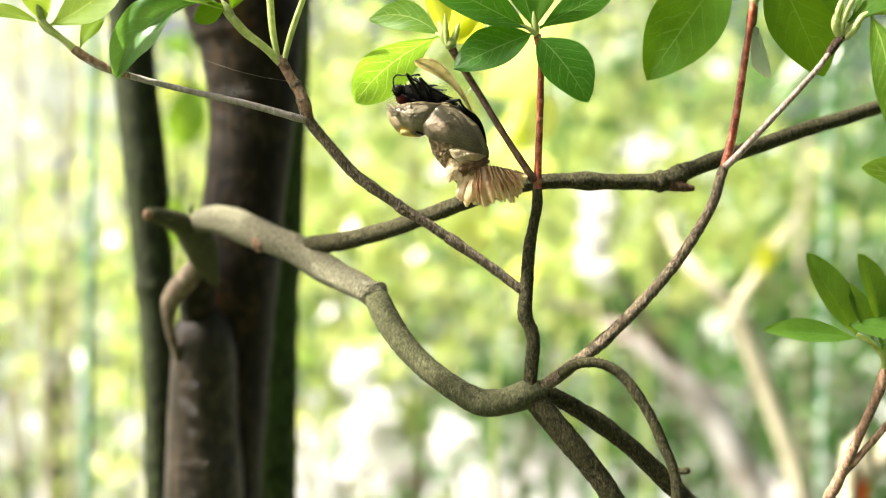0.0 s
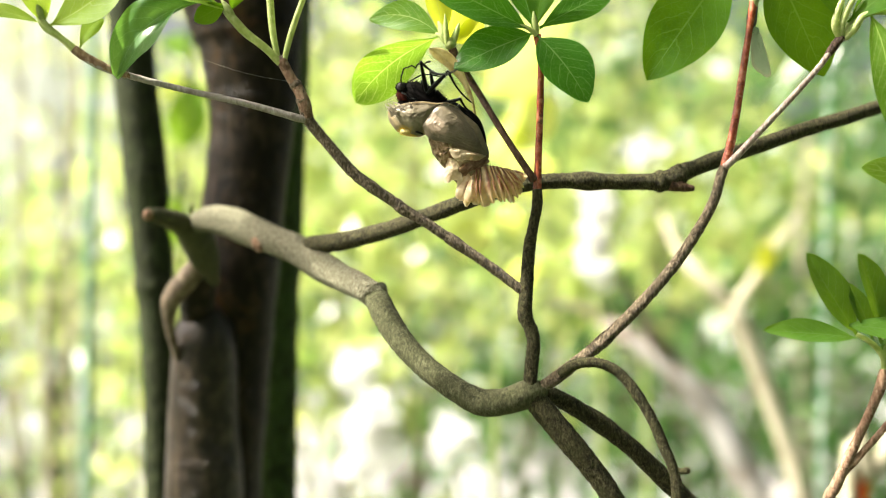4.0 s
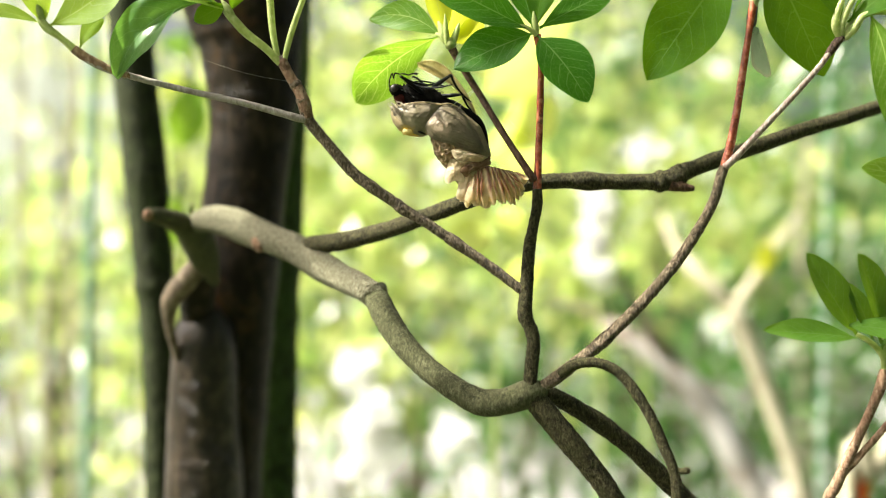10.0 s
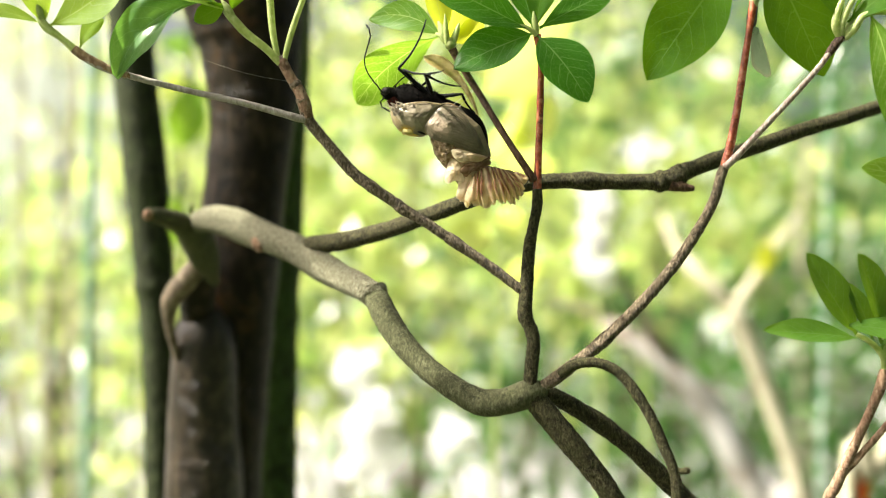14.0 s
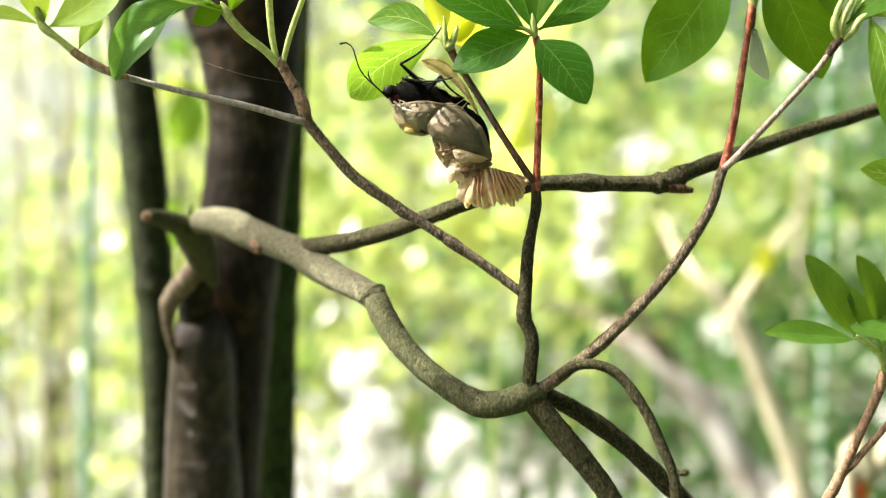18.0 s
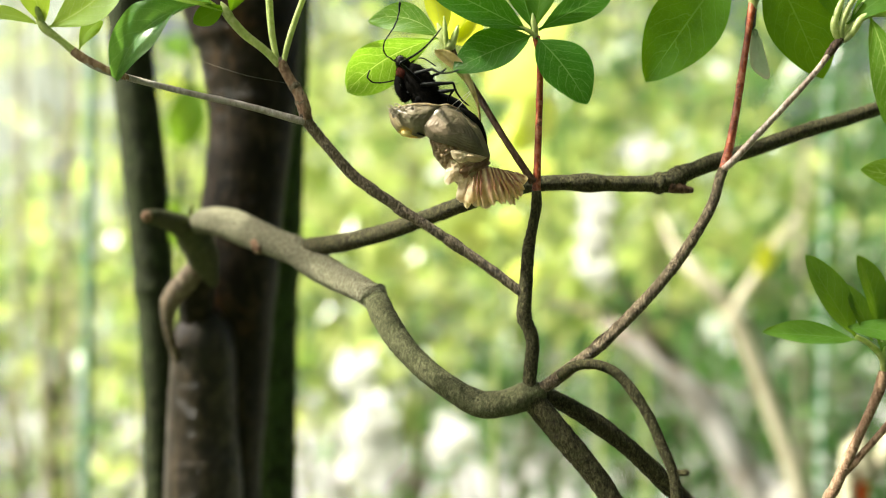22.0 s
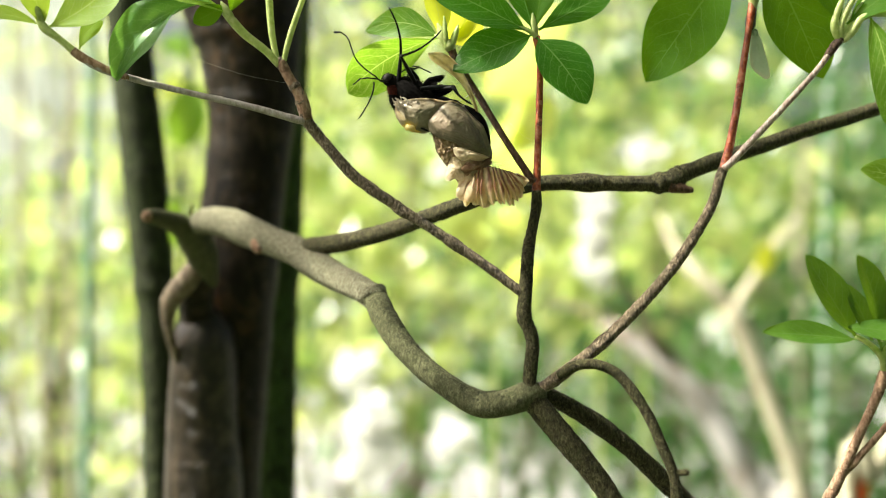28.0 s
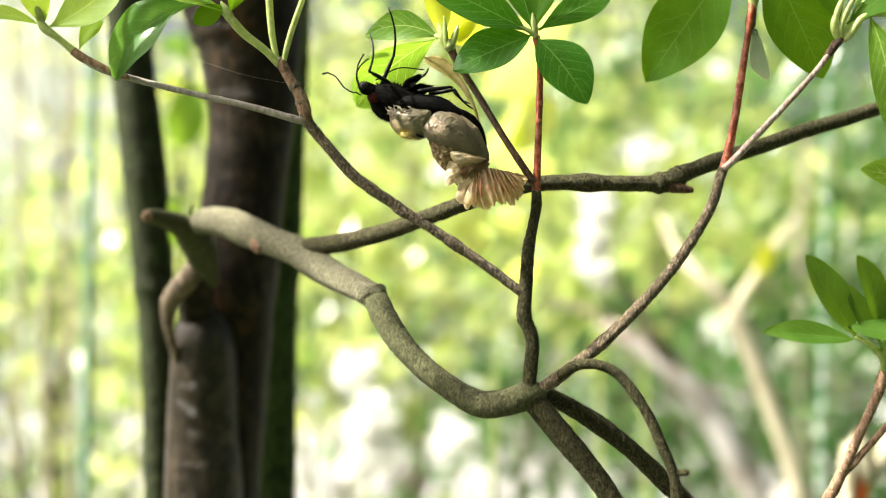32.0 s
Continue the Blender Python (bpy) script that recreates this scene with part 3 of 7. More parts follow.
# the dark whorl on the red upright shoot
bud(redtwig, (20.0, 259, 45.1), (19.2, 258.5, 50.5), 0.8)
stalk(redtwig, [(19.9, 258.5, 45.5, 0.60), (18.1, 258, 46.8, 0.48), (15.7, 257.5, 47.5, 0.36)])
leaf((19.4, 258.25, 45.9), (2.2, 255, 37.8), 9.4, (0.1, -0.85, 0.5), LEAF_DARK, redtwig, bend=0.05, side=0.01, fat=0.5, point=0.82, fold=0.2)
leaf((19.9, 258.25, 45.4), (30.4, 254.5, 30.6), 11.3, (0.15, -0.9, 0.4), LEAF_DARK, redtwig, bend=0.06, side=0.02, fat=0.47, point=0.8, fold=0.15)
leaf((18.9, 258.25, 46.4), (-5.0, 255, 57.5), 10.4, (0.1, -0.9, 0.4), LEAF_DARK, redtwig, bend=0.05, side=0.03, fat=0.52, fold=0.2)
leaf((19.2, 258.5, 46.9), (14.7, 262, 62.2), 7.1, (0.1, -0.8, 0.3), LEAF_DARK, redtwig, bend=0.05, fat=0.55)
leaf((19.7, 258.5, 46.9), (23.0, 259, 62.6), 7.1, (-0.3, -0.8, 0.1), LEAF_MID, redtwig, bend=0.05, fat=0.55)
leaf((20.5, 258.75, 47.0), (36.9, 264, 55.8), 6.4, (0.0, -0.9, 0.4), LEAF_DARK, redtwig, bend=0.04, side=0.0, fat=0.55)
# two broad leaves on the red-brown shoot
leaf((61.4, 258, 61.4), (42.8, 256, 35.3), 14.9, (-0.1, -0.9, 0.25), LEAF_MID, redfork, "broad translucent green leaf", bend=0.03, side=0.0, fat=0.5, point=0.85, fold=0.1)
leaf((68.5, 257, 62.2), (80.1, 256, 36.1), 15.3, (0.1, -0.9, 0.25), LEAF_MID, redfork, "broad translucent green leaf", bend=0.03, side=0.0, fat=0.52, point=0.85, fold=0.1)
bud(redfork, (65.4, 256, 51.0), (65.8, 256, 57.2), 1.2)
# bud cluster on the grey shoot
stalk(greyfork, [(82.7, 253.5, 43.7, 0.59), (81.5, 253, 46.4, 0.82), (82.1, 253, 49.4, 0.70), (83.7, 253, 53.4, 0.47)], "bud")
stalk(greyfork, [(83.1, 253.5, 43.7, 0.59), (83.0, 253, 46.6, 0.70), (84.3, 253, 50.2, 0.70), (86.3, 253, 53.4, 0.47)], "bud")
stalk(greyfork, [(83.6, 253.5, 43.7, 0.59), (85.6, 253, 45.9, 0.82), (87.0, 252.5, 48.2, 0.70), (89.6, 252.5, 49.1, 0.59), (92.5, 252, 48.8, 0.47)], "bud")
stalk(greyfork, [(83.5, 254, 44.0, 0.59), (84.9, 254, 47.3, 0.59), (86.8, 254, 50.4, 0.59), (89.1, 254, 53.4, 0.35)], "bud")
stalk(greyfork, [(83.1, 253.5, 44.1, 0.59), (86.4, 253, 47.6, 0.47), (89.2, 252.5, 48.9, 0.47), (92.0, 252, 49.3, 0.47)])
leaf((88.6, 252.5, 48.9), (91.8, 251, 25.5), 5.9, (-0.55, -0.8, 0.1), LEAF_LIGHT, greyfork, bend=0.04, side=0.08, fat=0.5, wave=0.06)
leaf((103.7, 255, 13.1), (86.9, 253, 16.9), 8.1, (0.0, -0.8, 0.5), LEAF_LIGHT, greyfork, bend=0.04, fat=0.5)
leaf((84.3, 253.5, 47.2), (101.5, 252.5, 58.7), 8.0, (0.0, -0.7, 0.6), LEAF_MID, greyfork, bend=0.05, fat=0.5)
leaf((83.1, 253.5, 47.2), (75.3, 255, 62.9), 6.9, (0.0, -0.7, 0.6), LEAF_MID, greyfork, bend=0.05, fat=0.5)
# shoot tip at the end of the pale twig
stalk(pale, [(-77.0, 254.5, 41.7, 0.83), (-80.1, 254.25, 44.3, 0.71), (-82.8, 254, 46.3, 0.94), (-84.4, 254, 48.5, 0.71)], "shoot")
leaf((-83.7, 254, 46.8), (-98.7, 252, 48.6), 4.1, (0.0, -0.7, 0.7), LEAF_YOUNG, pale, bend=0.12, fat=0.5)
leaf((-83.0, 254, 46.8), (-87.4, 253, 60.0), 5.8, (0.3, -0.8, 0.3), LEAF_YOUNG, pale, bend=0.05, fat=0.5)
leaf((-82.5, 254, 46.6), (-64.8, 252, 59.8), 10.5, (-0.2, -0.9, 0.2), LEAF_YOUNG, pale, bend=0.04, side=-0.12, fat=0.55, fold=0.2)
leaf((-75.9, 254.5, 41.9), (-70.5, 253, 47.8), 3.5, (0.2, -0.8, 0.5), LEAF_YOUNG, pale, bend=0.02, side=0.14, fat=0.6)
bud(pale, (-83.5, 254, 47.3), (-85.4, 253.5, 52.4), 1.0)
# green shoots on the knotty twig
shoot = branch("shoot", [(-34.4, 257, 39.3, 0.84), (-37.4, 256.5, 42.3, 0.83), (-41.5, 256, 45.5, 0.89), (-44.1, 255.5, 48.3, 0.95), (-45.7, 255.25, 50.1, 0.71)], GREEN_STEM, left, "fresh green shoot", sides=10, rough=0.03, knots=0)
branch("shoot", [(-34.8, 257, 40.0, 0.60), (-35.9, 257, 45.5, 0.72), (-36.5, 257, 52.6, 0.78), (-36.7, 257, 59.8, 0.84)], GREEN_STEM, left, "fresh green shoot", sides=10, rough=0.02, knots=0)
branch("shoot", [(-33.5, 257, 40.0, 0.60), (-32.1, 257, 45.5, 0.66), (-29.6, 257, 52.6, 0.60), (-26.7, 257, 59.8, 0.60)], GREEN_STEM, left, "fresh green shoot", sides=10, rough=0.02, knots=0)
leaf((-48.5, 255, 52.0), (-68.0, 253.5, 35.6), 9.6, (0.25, -0.75, 0.6), LEAF_CURL, left, "curled glossy green leaf", bend=0.05, side=-0.17, fat=0.55, point=1.15, fold=0.45, wave=0.16, n=30, m=16)
leaf((-44.9, 255, 49.8), (-64.1, 253, 54.1), 6.9, (0.0, -0.5, 0.85), LEAF_YOUNG, left, bend=0.06, fat=0.5)
leaf((-45.5, 255, 51.3), (-51.7, 253, 47.3), 3.9, (0.3, -0.9, 0.1), LEAF_MID, left, bend=0.05, fat=0.55)
leaf((-44.6, 255.5, 49.9), (-40.6, 254, 60.3), 4.6, (0.3, -0.9, 0.1), LEAF_MID, left, bend=0.05, fat=0.55)
bud(left, (-43.8, 255.5, 48.0), (-46.4, 255, 52.2), 0.9)
# low shoot with narrow leaves
stalk(rightstem, [(92.9, 256, -26.0, 0.71), (92.3, 255.5, -22.4, 0.71), (89.5, 255, -19.5, 0.59), (86.7, 255, -17.9, 0.47)], "shoot")
stalk(rightstem, [(92.9, 256, -25.4, 0.59), (92.5, 255.5, -20.0, 0.59), (91.9, 255, -16.5, 0.47)], "shoot")
leaf((86.7, 255, -17.9), (75.9, 254, -0.8), 8.6, (0.35, -0.85, 0.35), LEAF_LOW, rightstem, bend=0.04, side=0.05, fat=0.5, fold=0.3)
leaf((87.1, 255, -18.6), (66.5, 253, -17.0), 5.8, (0.0, -0.75, 0.7), LEAF_LOW, rightstem, bend=-0.02, side=-0.03, fat=0.5, fold=0.3)
leaf((91.4, 255, -16.5), (86.9, 255, -0.8), 6.5, (0.4, -0.8, 0.2), LEAF_LOW, rightstem, bend=0.04, side=-0.04, fat=0.5, fold=0.3)
leaf((89.9, 254.5, -18.8), (85.1, 256, -7.0), 5.1, (0.4, -0.8, 0.2), LEAF_LOW, rightstem, bend=0.04, fat=0.5)
leaf((84.5, 253.5, -15.9), (99.4, 250, -18.5), 5.9, (0.0, -0.7, 0.75), LEAF_LOW, rightstem, bend=0.05, fat=0.5, stalk=0.02)
leaf((91.9, 255, -21.2), (95.8, 256, -4.6), 5.8, (-0.4, -0.8, 0.2), LEAF_LOW, rightstem, bend=0.04, fat=0.5)


def web(a, b):
    p, q = W(a), W(b)
    mid = p.lerp(q, 0.5) - Vector((0, 0, 0.0008))
    ob = part("spider_thread", tube(bmesh.new(), [(*p, 0.00001), (*mid, 0.00001), (*q, 0.00001)], 5, 0.002), SILK)
    tagged(ob, "fine pale spider thread between the twigs", "spider thread", group="spider threads")


SILK = skin("silk", (0.6, 0.58, 0.5), (0.7, 0.68, 0.6), (0.8, 0.78, 0.7), 0.4, 0.4)
web((-53.6, 259, 41.2), (-30.4, 258, 35.1))
web((14.2, 259, 27.3), (20.4, 259.5, 23.1))


# ---- the garden behind ----
def soil():
    m, n, l, b = shader("pale_soil")
    a = grain(n, l, 0.5, 5.0, 0.6)
    f = grain(n, l, 40.0, 4.0, 0.7)
    col = blend(n, l, ramp(n, l, a, [(0.42, (0, 0, 0)), (0.6, (1, 1, 1))]), (0.06, 0.06, 0.03), (0.05, 0.09, 0.02))
    col = blend(n, l, calc(n, l, "MULTIPLY", f, 0.4), col, (0.12, 0.11, 0.06))
    l.new(col, b.inputs["Base Color"])
    b.inputs["Roughness"].default_value = 0.95
    relief(n, l, b, f, 0.6, 0.02)
    return m


bm = bmesh.new()
bmesh.ops.create_grid(bm, x_segments=80, y_segments=80, size=60)
for v in bm.verts:
    v.co.z += 0.05 * noise.noise(v.co * 0.3) if v.co.length > 3 else 0
tagged(part("ground", bm, soil(), None), "dark soil and grass of the garden", "ground", kind="structure")

def gravel():
    m, n, l, b = shader("pale_gravel")
    f = grain(n, l, 60.0, 5.0, 0.7)
    l.new(ramp(n, l, f, [(0.35, (0.23, 0.228, 0.22)), (0.5, (0.34, 0.337, 0.328)), (0.65, (0.46, 0.456, 0.445))]), b.inputs["Base Color"])
    b.inputs["Roughness"].default_value = 0.95
    relief(n, l, b, f, 0.7, 0.02)
    return m


bm = bmesh.new()
bmesh.ops.create_grid(bm, x_segments=60, y_segments=24, size=1)
for v in bm.verts:
    x, y = v.co.x * 12, v.co.y
    v.co = (x, 9.6 + 0.4 * math.sin(x * 0.5) + y * (5.0 + 0.25 * noise.noise(Vector((x, y * 2, 0)))), 0.07 + 0.012 * noise.noise(Vector((x * 3, y * 6, 1))))
tagged(part("path", bm, gravel(), None), "pale sunlit gravel path across the garden", "path", kind="structure")

def box(centre, size, bevel=0.02):
    bm = bmesh.new()
    bmesh.ops.create_cube(bm, size=1)
    for v in bm.verts:
        v.co = Vector(centre) + Vector((v.co.x * size[0], v.co.y * size[1], v.co.z * size[2]))
    bmesh.ops.bevel(bm, geom=bm.edges[:], offset=bevel, segments=2, affect="EDGES")
    return bm


def limewash():
    m, n, l, b = shader("backdrop_limewash")
    f = grain(n, l, 3.0, 5.0, 0.7, (1, 1, 0.3))
    l.new(ramp(n, l, f, [(0.3, (0.135, 0.155, 0.125)), (0.5, (0.19, 0.215, 0.182)), (0.7, (0.23, 0.257, 0.23))]), b.inputs["Base Color"])
    b.inputs["Roughness"].default_value = 0.9
    relief(n, l, b, f, 0.5, 0.02)
    return m


LIMEWASH = limewash()
# added wall, turned to the sun to stand for the blown-out white distance
glare_wall = tagged(part("wall_glare", box((0, 0, 2.1), (6.0, 0.24, 4.3)), LIMEWASH, smooth=False), "tall grey-green wall added as a bright backdrop for the white distance", "wall", kind="structure")
glare_wall.matrix_world = pose(-5.0, 13.4, 0, rz=-45)
part("coping", box((0, 0, 4.3), (6.1, 0.34, 0.1)), LIMEWASH, glare_wall, smooth=False)
FAR_A = far_leaf("far_leaf_yellow", (0.15, 0.21, 0.045), (0.29, 0.345, 0.09), (0.41, 0.43, 0.17), 0.56)
FAR_B = far_leaf("far_leaf_green", (0.032, 0.09, 0.021), (0.072, 0.148, 0.038), (0.145, 0.225, 0.078), 0.5)
FAR_C = far_leaf("far_leaf_deep", (0.022, 0.066, 0.014), (0.045, 0.12, 0.025), (0.09, 0.18, 0.048), 0.45)
BARK_FAR = bark("bark_far", (0.05, 0.04, 0.025), (0.1, 0.082, 0.055), (0.18, 0.155, 0.11), 120.0, depth=0.002)
BARK_CREAM = bark("bark_cream", (0.28, 0.24, 0.15), (0.45, 0.415, 0.29), (0.6, 0.565, 0.44), 150.0, depth=0.001)
BARK_PINK = bark("bark_pinkish", (0.14, 0.092, 0.055), (0.36, 0.34, 0.31), (0.6, 0.59, 0.58), 26.0, depth=0.001)


def foliage(name, centres, count, size, material, parent, seed):
    """A crown of many small bent leaves, gathered round twigs, with gaps."""
    rng = np.random.default_rng(seed)
    cen = np.array(centres, float)
    pick = rng.integers(0, len(cen), count)
    p = cen[pick, :3] + rng.normal(0, 1, (count, 3)) * cen[pick, 3:4] * np.array((1, 1, 0.85))
    p[:, 2] = np.maximum(p[:, 2], 0.02)
    u = rng.normal(0, 1, (count, 3)) + np.array((0, 0, -0.3))
    u /= np.linalg.norm(u, axis=1)[:, None]
    n = rng.normal(0, 1, (count, 3)) + np.array((0, 0, 0.9))
    w = np.cross(n, u)
    w /= np.linalg.norm(w, axis=1)[:, None] + 1e-9
    n = np.cross(u, w)
    L = size * rng.uniform(0.6, 1.35, (count, 1))
    H = L * rng.uniform(0.2, 0.3, (count, 1))
    v = np.stack([p, p + u * L * 0.45 + w * H + n * L * 0.05, p + u * L * 0.5 - n * L * 0.04, p + u * L * 0.45 - w * H + n * L * 0.05, p + u * L - n * L * 0.1], 1).reshape(-1, 3)
    i = np.arange(count)[:, None] * 5
    f = np.concatenate([i + np.array((0, 1, 2)), i + np.array((0, 2, 3)), i + np.array((1, 4, 2)), i + np.array((2, 4, 3))], 0)
    mesh = bpy.data.meshes.new(name)
    mesh.from_pydata((v - np.array(BASE[parent.name])).tolist(), [], f.tolist())
    mesh.materials.append(material)
    ob = new(name, mesh)
    ob.parent = parent
    return tagged(ob, kind="stuff")


def bush(x, y, low, high, spread, count, size, material, seed, label, name="bush", stems=5, clump=0.12):
    """A bush or small tree: stems that fork from its foot to clumps of leaves between two heights."""
    rng = np.random.default_rng(seed)
    ob = thing(name, (x, y, 0), label, name.replace("_", " "), group="garden bushes")
    cen = []
    thick_foot = 0.003 + 0.0012 * abs(y)
    for k in range(stems):
        a = rng.uniform(0, 6.28)
        top = Vector((x + math.cos(a) * spread * rng.uniform(0.3, 1), y + math.sin(a) * spread * rng.uniform(0.3, 1), rng.uniform(low, high)))
        foot = Vector((x + rng.uniform(-0.05, 0.05), y + rng.uniform(-0.05, 0.05), -0.02))
        mid = foot.lerp(top, 0.5) + Vector((rng.uniform(-0.1, 0.1), rng.uniform(-0.1, 0.1), 0.1))
        part("stem", tube(bmesh.new(), [(*foot, thick_foot), (*mid, thick_foot * 0.75), (*top, thick_foot * 0.25)], 8, 0.04, 0.1, 0.2, seed + k), BARK_FAR, ob)
        for q in range(7):
            t = rng.uniform(0.3, 1.05)
            c = foot.lerp(top, t) + Vector(rng.normal(0, spread * 0.35, 3))
            cen.append((c.x, c.y, min(max(c.z, low), high), clump * rng.uniform(0.5, 1.3)))
    foliage("crown", cen, count, size, material, ob, seed)
    return ob


BUSHES = [
    # x, y, low, high, spread, leaves, leaf size, material
    (-0.75, 2.0, 1.25, 1.9, 0.3, 110, 0.05, FAR_A), (-0.35, 2.2, 1.1, 1.75, 0.35, 420, 0.055, FAR_A), (0.05, 2.0, 1.3, 1.75, 0.35, 620, 0.05, FAR_A),
    (0.4, 2.2, 0.9, 1.7, 0.35, 420, 0.05, FAR_B), (0.75, 2.2, 0.6, 1.6, 0.35, 420, 0.055, FAR_C), (0.5, 1.6, 0.4, 1.12, 0.3, 460, 0.045, FAR_C),
    (-0.15, 2.9, 1.0, 1.7, 0.5, 440, 0.06, FAR_B), (-0.95, 3.0, 0.5, 1.15, 0.4, 420, 0.06, FAR_A), (-0.3, 3.2, 0.5, 1.2, 0.4, 40, 0.06, FAR_A), (-1.5, 4.8, 0.4, 1.4, 0.7, 460, 0.09, FAR_B), (-0.2, 5.0, 0.3, 1.3, 0.6, 50, 0.09, FAR_B), (0.42, 1.95, 0.5, 1.15, 0.25, 420, 0.05, FAR_C), (-1.2, 3.6, 0.5, 1.3, 0.4, 300, 0.07, FAR_B), (0.65, 2.8, 1.4, 2.0, 0.35, 420, 0.06, FAR_A), (1.0, 3.0, 1.5, 2.0, 0.25, 300, 0.06, FAR_B), (1.2, 4.5, 1.5, 2.6, 0.5, 420, 0.1, FAR_A), (0.6, 2.7, 0.5, 1.3, 0.3, 300, 0.055, FAR_B), (0.95, 2.6, 0.4, 1.2, 0.3, 420, 0.06, FAR_C), (0.16, 1.7, 0.7, 1.15, 0.25, 100, 0.045, FAR_B),
    (-1.2, 4.2, 1.2, 2.6, 0.5, 60, 0.1, FAR_B), (-1.1, 3.4, 1.15, 2.2, 0.5, 170, 0.08, FAR_A), (-0.4, 3.6, 1.45, 2.3, 0.6, 900, 0.08, FAR_A), (0.4, 3.5, 0.9, 2.3, 0.6, 640, 0.08, FAR_B),
    (1.1, 3.4, 0.4, 2.1, 0.6, 600, 0.08, FAR_C), (0.2, 4.5, 0.8, 2.6, 0.8, 640, 0.1, FAR_C), (1.6, 4.6, 0.5, 2.6, 0.8, 600, 0.1, FAR_B),
    (-1.5, 6.5, 1.3, 3.4, 1.1, 300, 0.15, FAR_A), (0.3, 7.5, 1.2, 3.6, 1.2, 800, 0.16, FAR_A), (2.3, 7.5, 1.0, 3.6, 1.2, 700, 0.16, FAR_C),
    (-3.2, 10.5, 1.0, 5.0, 1.8, 520, 0.2, FAR_A), (0.5, 12.5, 0.9, 5.0, 2.0, 1300, 0.2, FAR_C), (3.6, 11.5, 0.9, 5.0, 2.0, 1300, 0.2, FAR_C),
    (-6.5, 18.0, 0.8, 8.0, 2.6, 500, 0.3, FAR_B), (-2.2, 18.5, 0.8, 8.0, 2.6, 2400, 0.3, FAR_A), (2.2, 19.0, 0.8, 8.0, 2.6, 2400, 0.3, FAR_A), (6.5, 18.0, 0.8, 8.0, 2.6, 2400, 0.3, FAR_B),
    # unseen, added behind and beside the camera to darken the light from there
    (-0.9, -1.2, 0.2, 2.6, 0.7, 3000, 0.09, FAR_C), (0.1, -1.5, 0.2, 2.8, 0.7, 3000, 0.09, FAR_C), (1.1, -1.1, 0.2, 2.7, 0.7, 3000, 0.09, FAR_C),
    (1.7, 0.2, 0.2, 2.6, 0.7, 3000, 0.09, FAR_C),
]
for i, (x, y, low, high, spread, count, size, mat) in enumerate(BUSHES):
    bush(x, y, low, high, spread, count, size, mat, 100 + i, clump=max(0.12, spread * 0.28), label="sunlit leafy garden bush, blurred in the distance or unseen round the camera")

# unseen tree added to shade the shrub; its sprays are aimed at chosen spots
shade_tree = thing("tree", (-1.5, 0.1, 0.0), "unseen slim tree added to cast dappled shade from hanging sprays", "tree")
part("trunk", tube(bmesh.new(), [(-1.5, 0.1, -0.03, 0.06), (-1.6, 0.0, 1.4, 0.05), (-1.75, -0.1, 1.9, 0.035), (-1.8, -0.12, 2.3, 0.012)], 14, 0.03, 0.06, 0.2, 5.0), BARK_FAR, shade_tree)
part("limb", tube(bmesh.new(), [(-1.65, -0.05, 1.7, 0.03), (-1.2, -0.22, 2.0, 0.016), (-0.8, -0.25, 2.04, 0.009), (-0.4, -0.24, 2.06, 0.003)], 10, 0.03, 0.06, 0.2, 6.0), BARK_FAR, shade_tree)
# unseen tree added overhead to cut the sky light on the shrub
roof_tree = thing("tree", (1.3, -0.9, 0.0), "unseen broad tree added to block sky light from above", "tree")
part("trunk", tube(bmesh.new(), [(1.3, -0.9, -0.03, 0.09), (1.25, -0.85, 1.4, 0.07), (0.9, -0.7, 2.5, 0.05), (0.4, -0.5, 3.0, 0.02)], 14, 0.03, 0.06, 0.2, 8.0), BARK_FAR, roof_tree)
part("limb", tube(bmesh.new(), [(1.1, -0.78, 2.0, 0.04), (1.4, -0.2, 2.7, 0.02), (1.5, 0.2, 3.0, 0.01)], 10, 0.03, 0.06, 0.2, 9.0), BARK_FAR, roof_tree)
rng = np.random.default_rng(70)
foliage("crown", [(0.7 + rng.normal(0, 0.55), -0.6 + rng.normal(0, 0.5), 2.9 + rng.normal(0, 0.25), 0.16) for k in range(60)], 7000, 0.1, FAR_C, roof_tree, 71)
# shadow-casting sprays on the lowest limb: place and spread in metres, leaves
SPRAYS = [(-0.345, 0.202, 1.825, 0.0110, 26), (-0.415, 0.190, 1.910, 0.0080, 26), (-0.347, 0.197, 1.861, 0.0110, 26), (-0.419, 0.215, 1.934, 0.0100, 26),
          (-0.393, 0.214, 1.867, 0.0070, 26), (-0.370, 0.205, 1.743, 0.0100, 26), (-0.438, 0.194, 1.821, 0.0100, 26), (-0.410, 0.195, 1.861, 0.0060, 26),
          (-0.233, 0.285, 1.531, 0.0040, 60), (-0.241, 0.279, 1.546, 0.0040, 60), (-0.216, 0.283, 1.512, 0.0040, 50), (-0.294, 0.297, 1.568, 0.0030, 40),
          (-0.285, 0.318, 1.559, 0.0050, 50), (-0.282, 0.346, 1.554, 0.0080, 60), (-0.284, 0.348, 1.562, 0.0080, 60), (-0.278, 0.349, 1.534, 0.0080, 60),
          (-0.291, 0.348, 1.588, 0.0090, 60)]
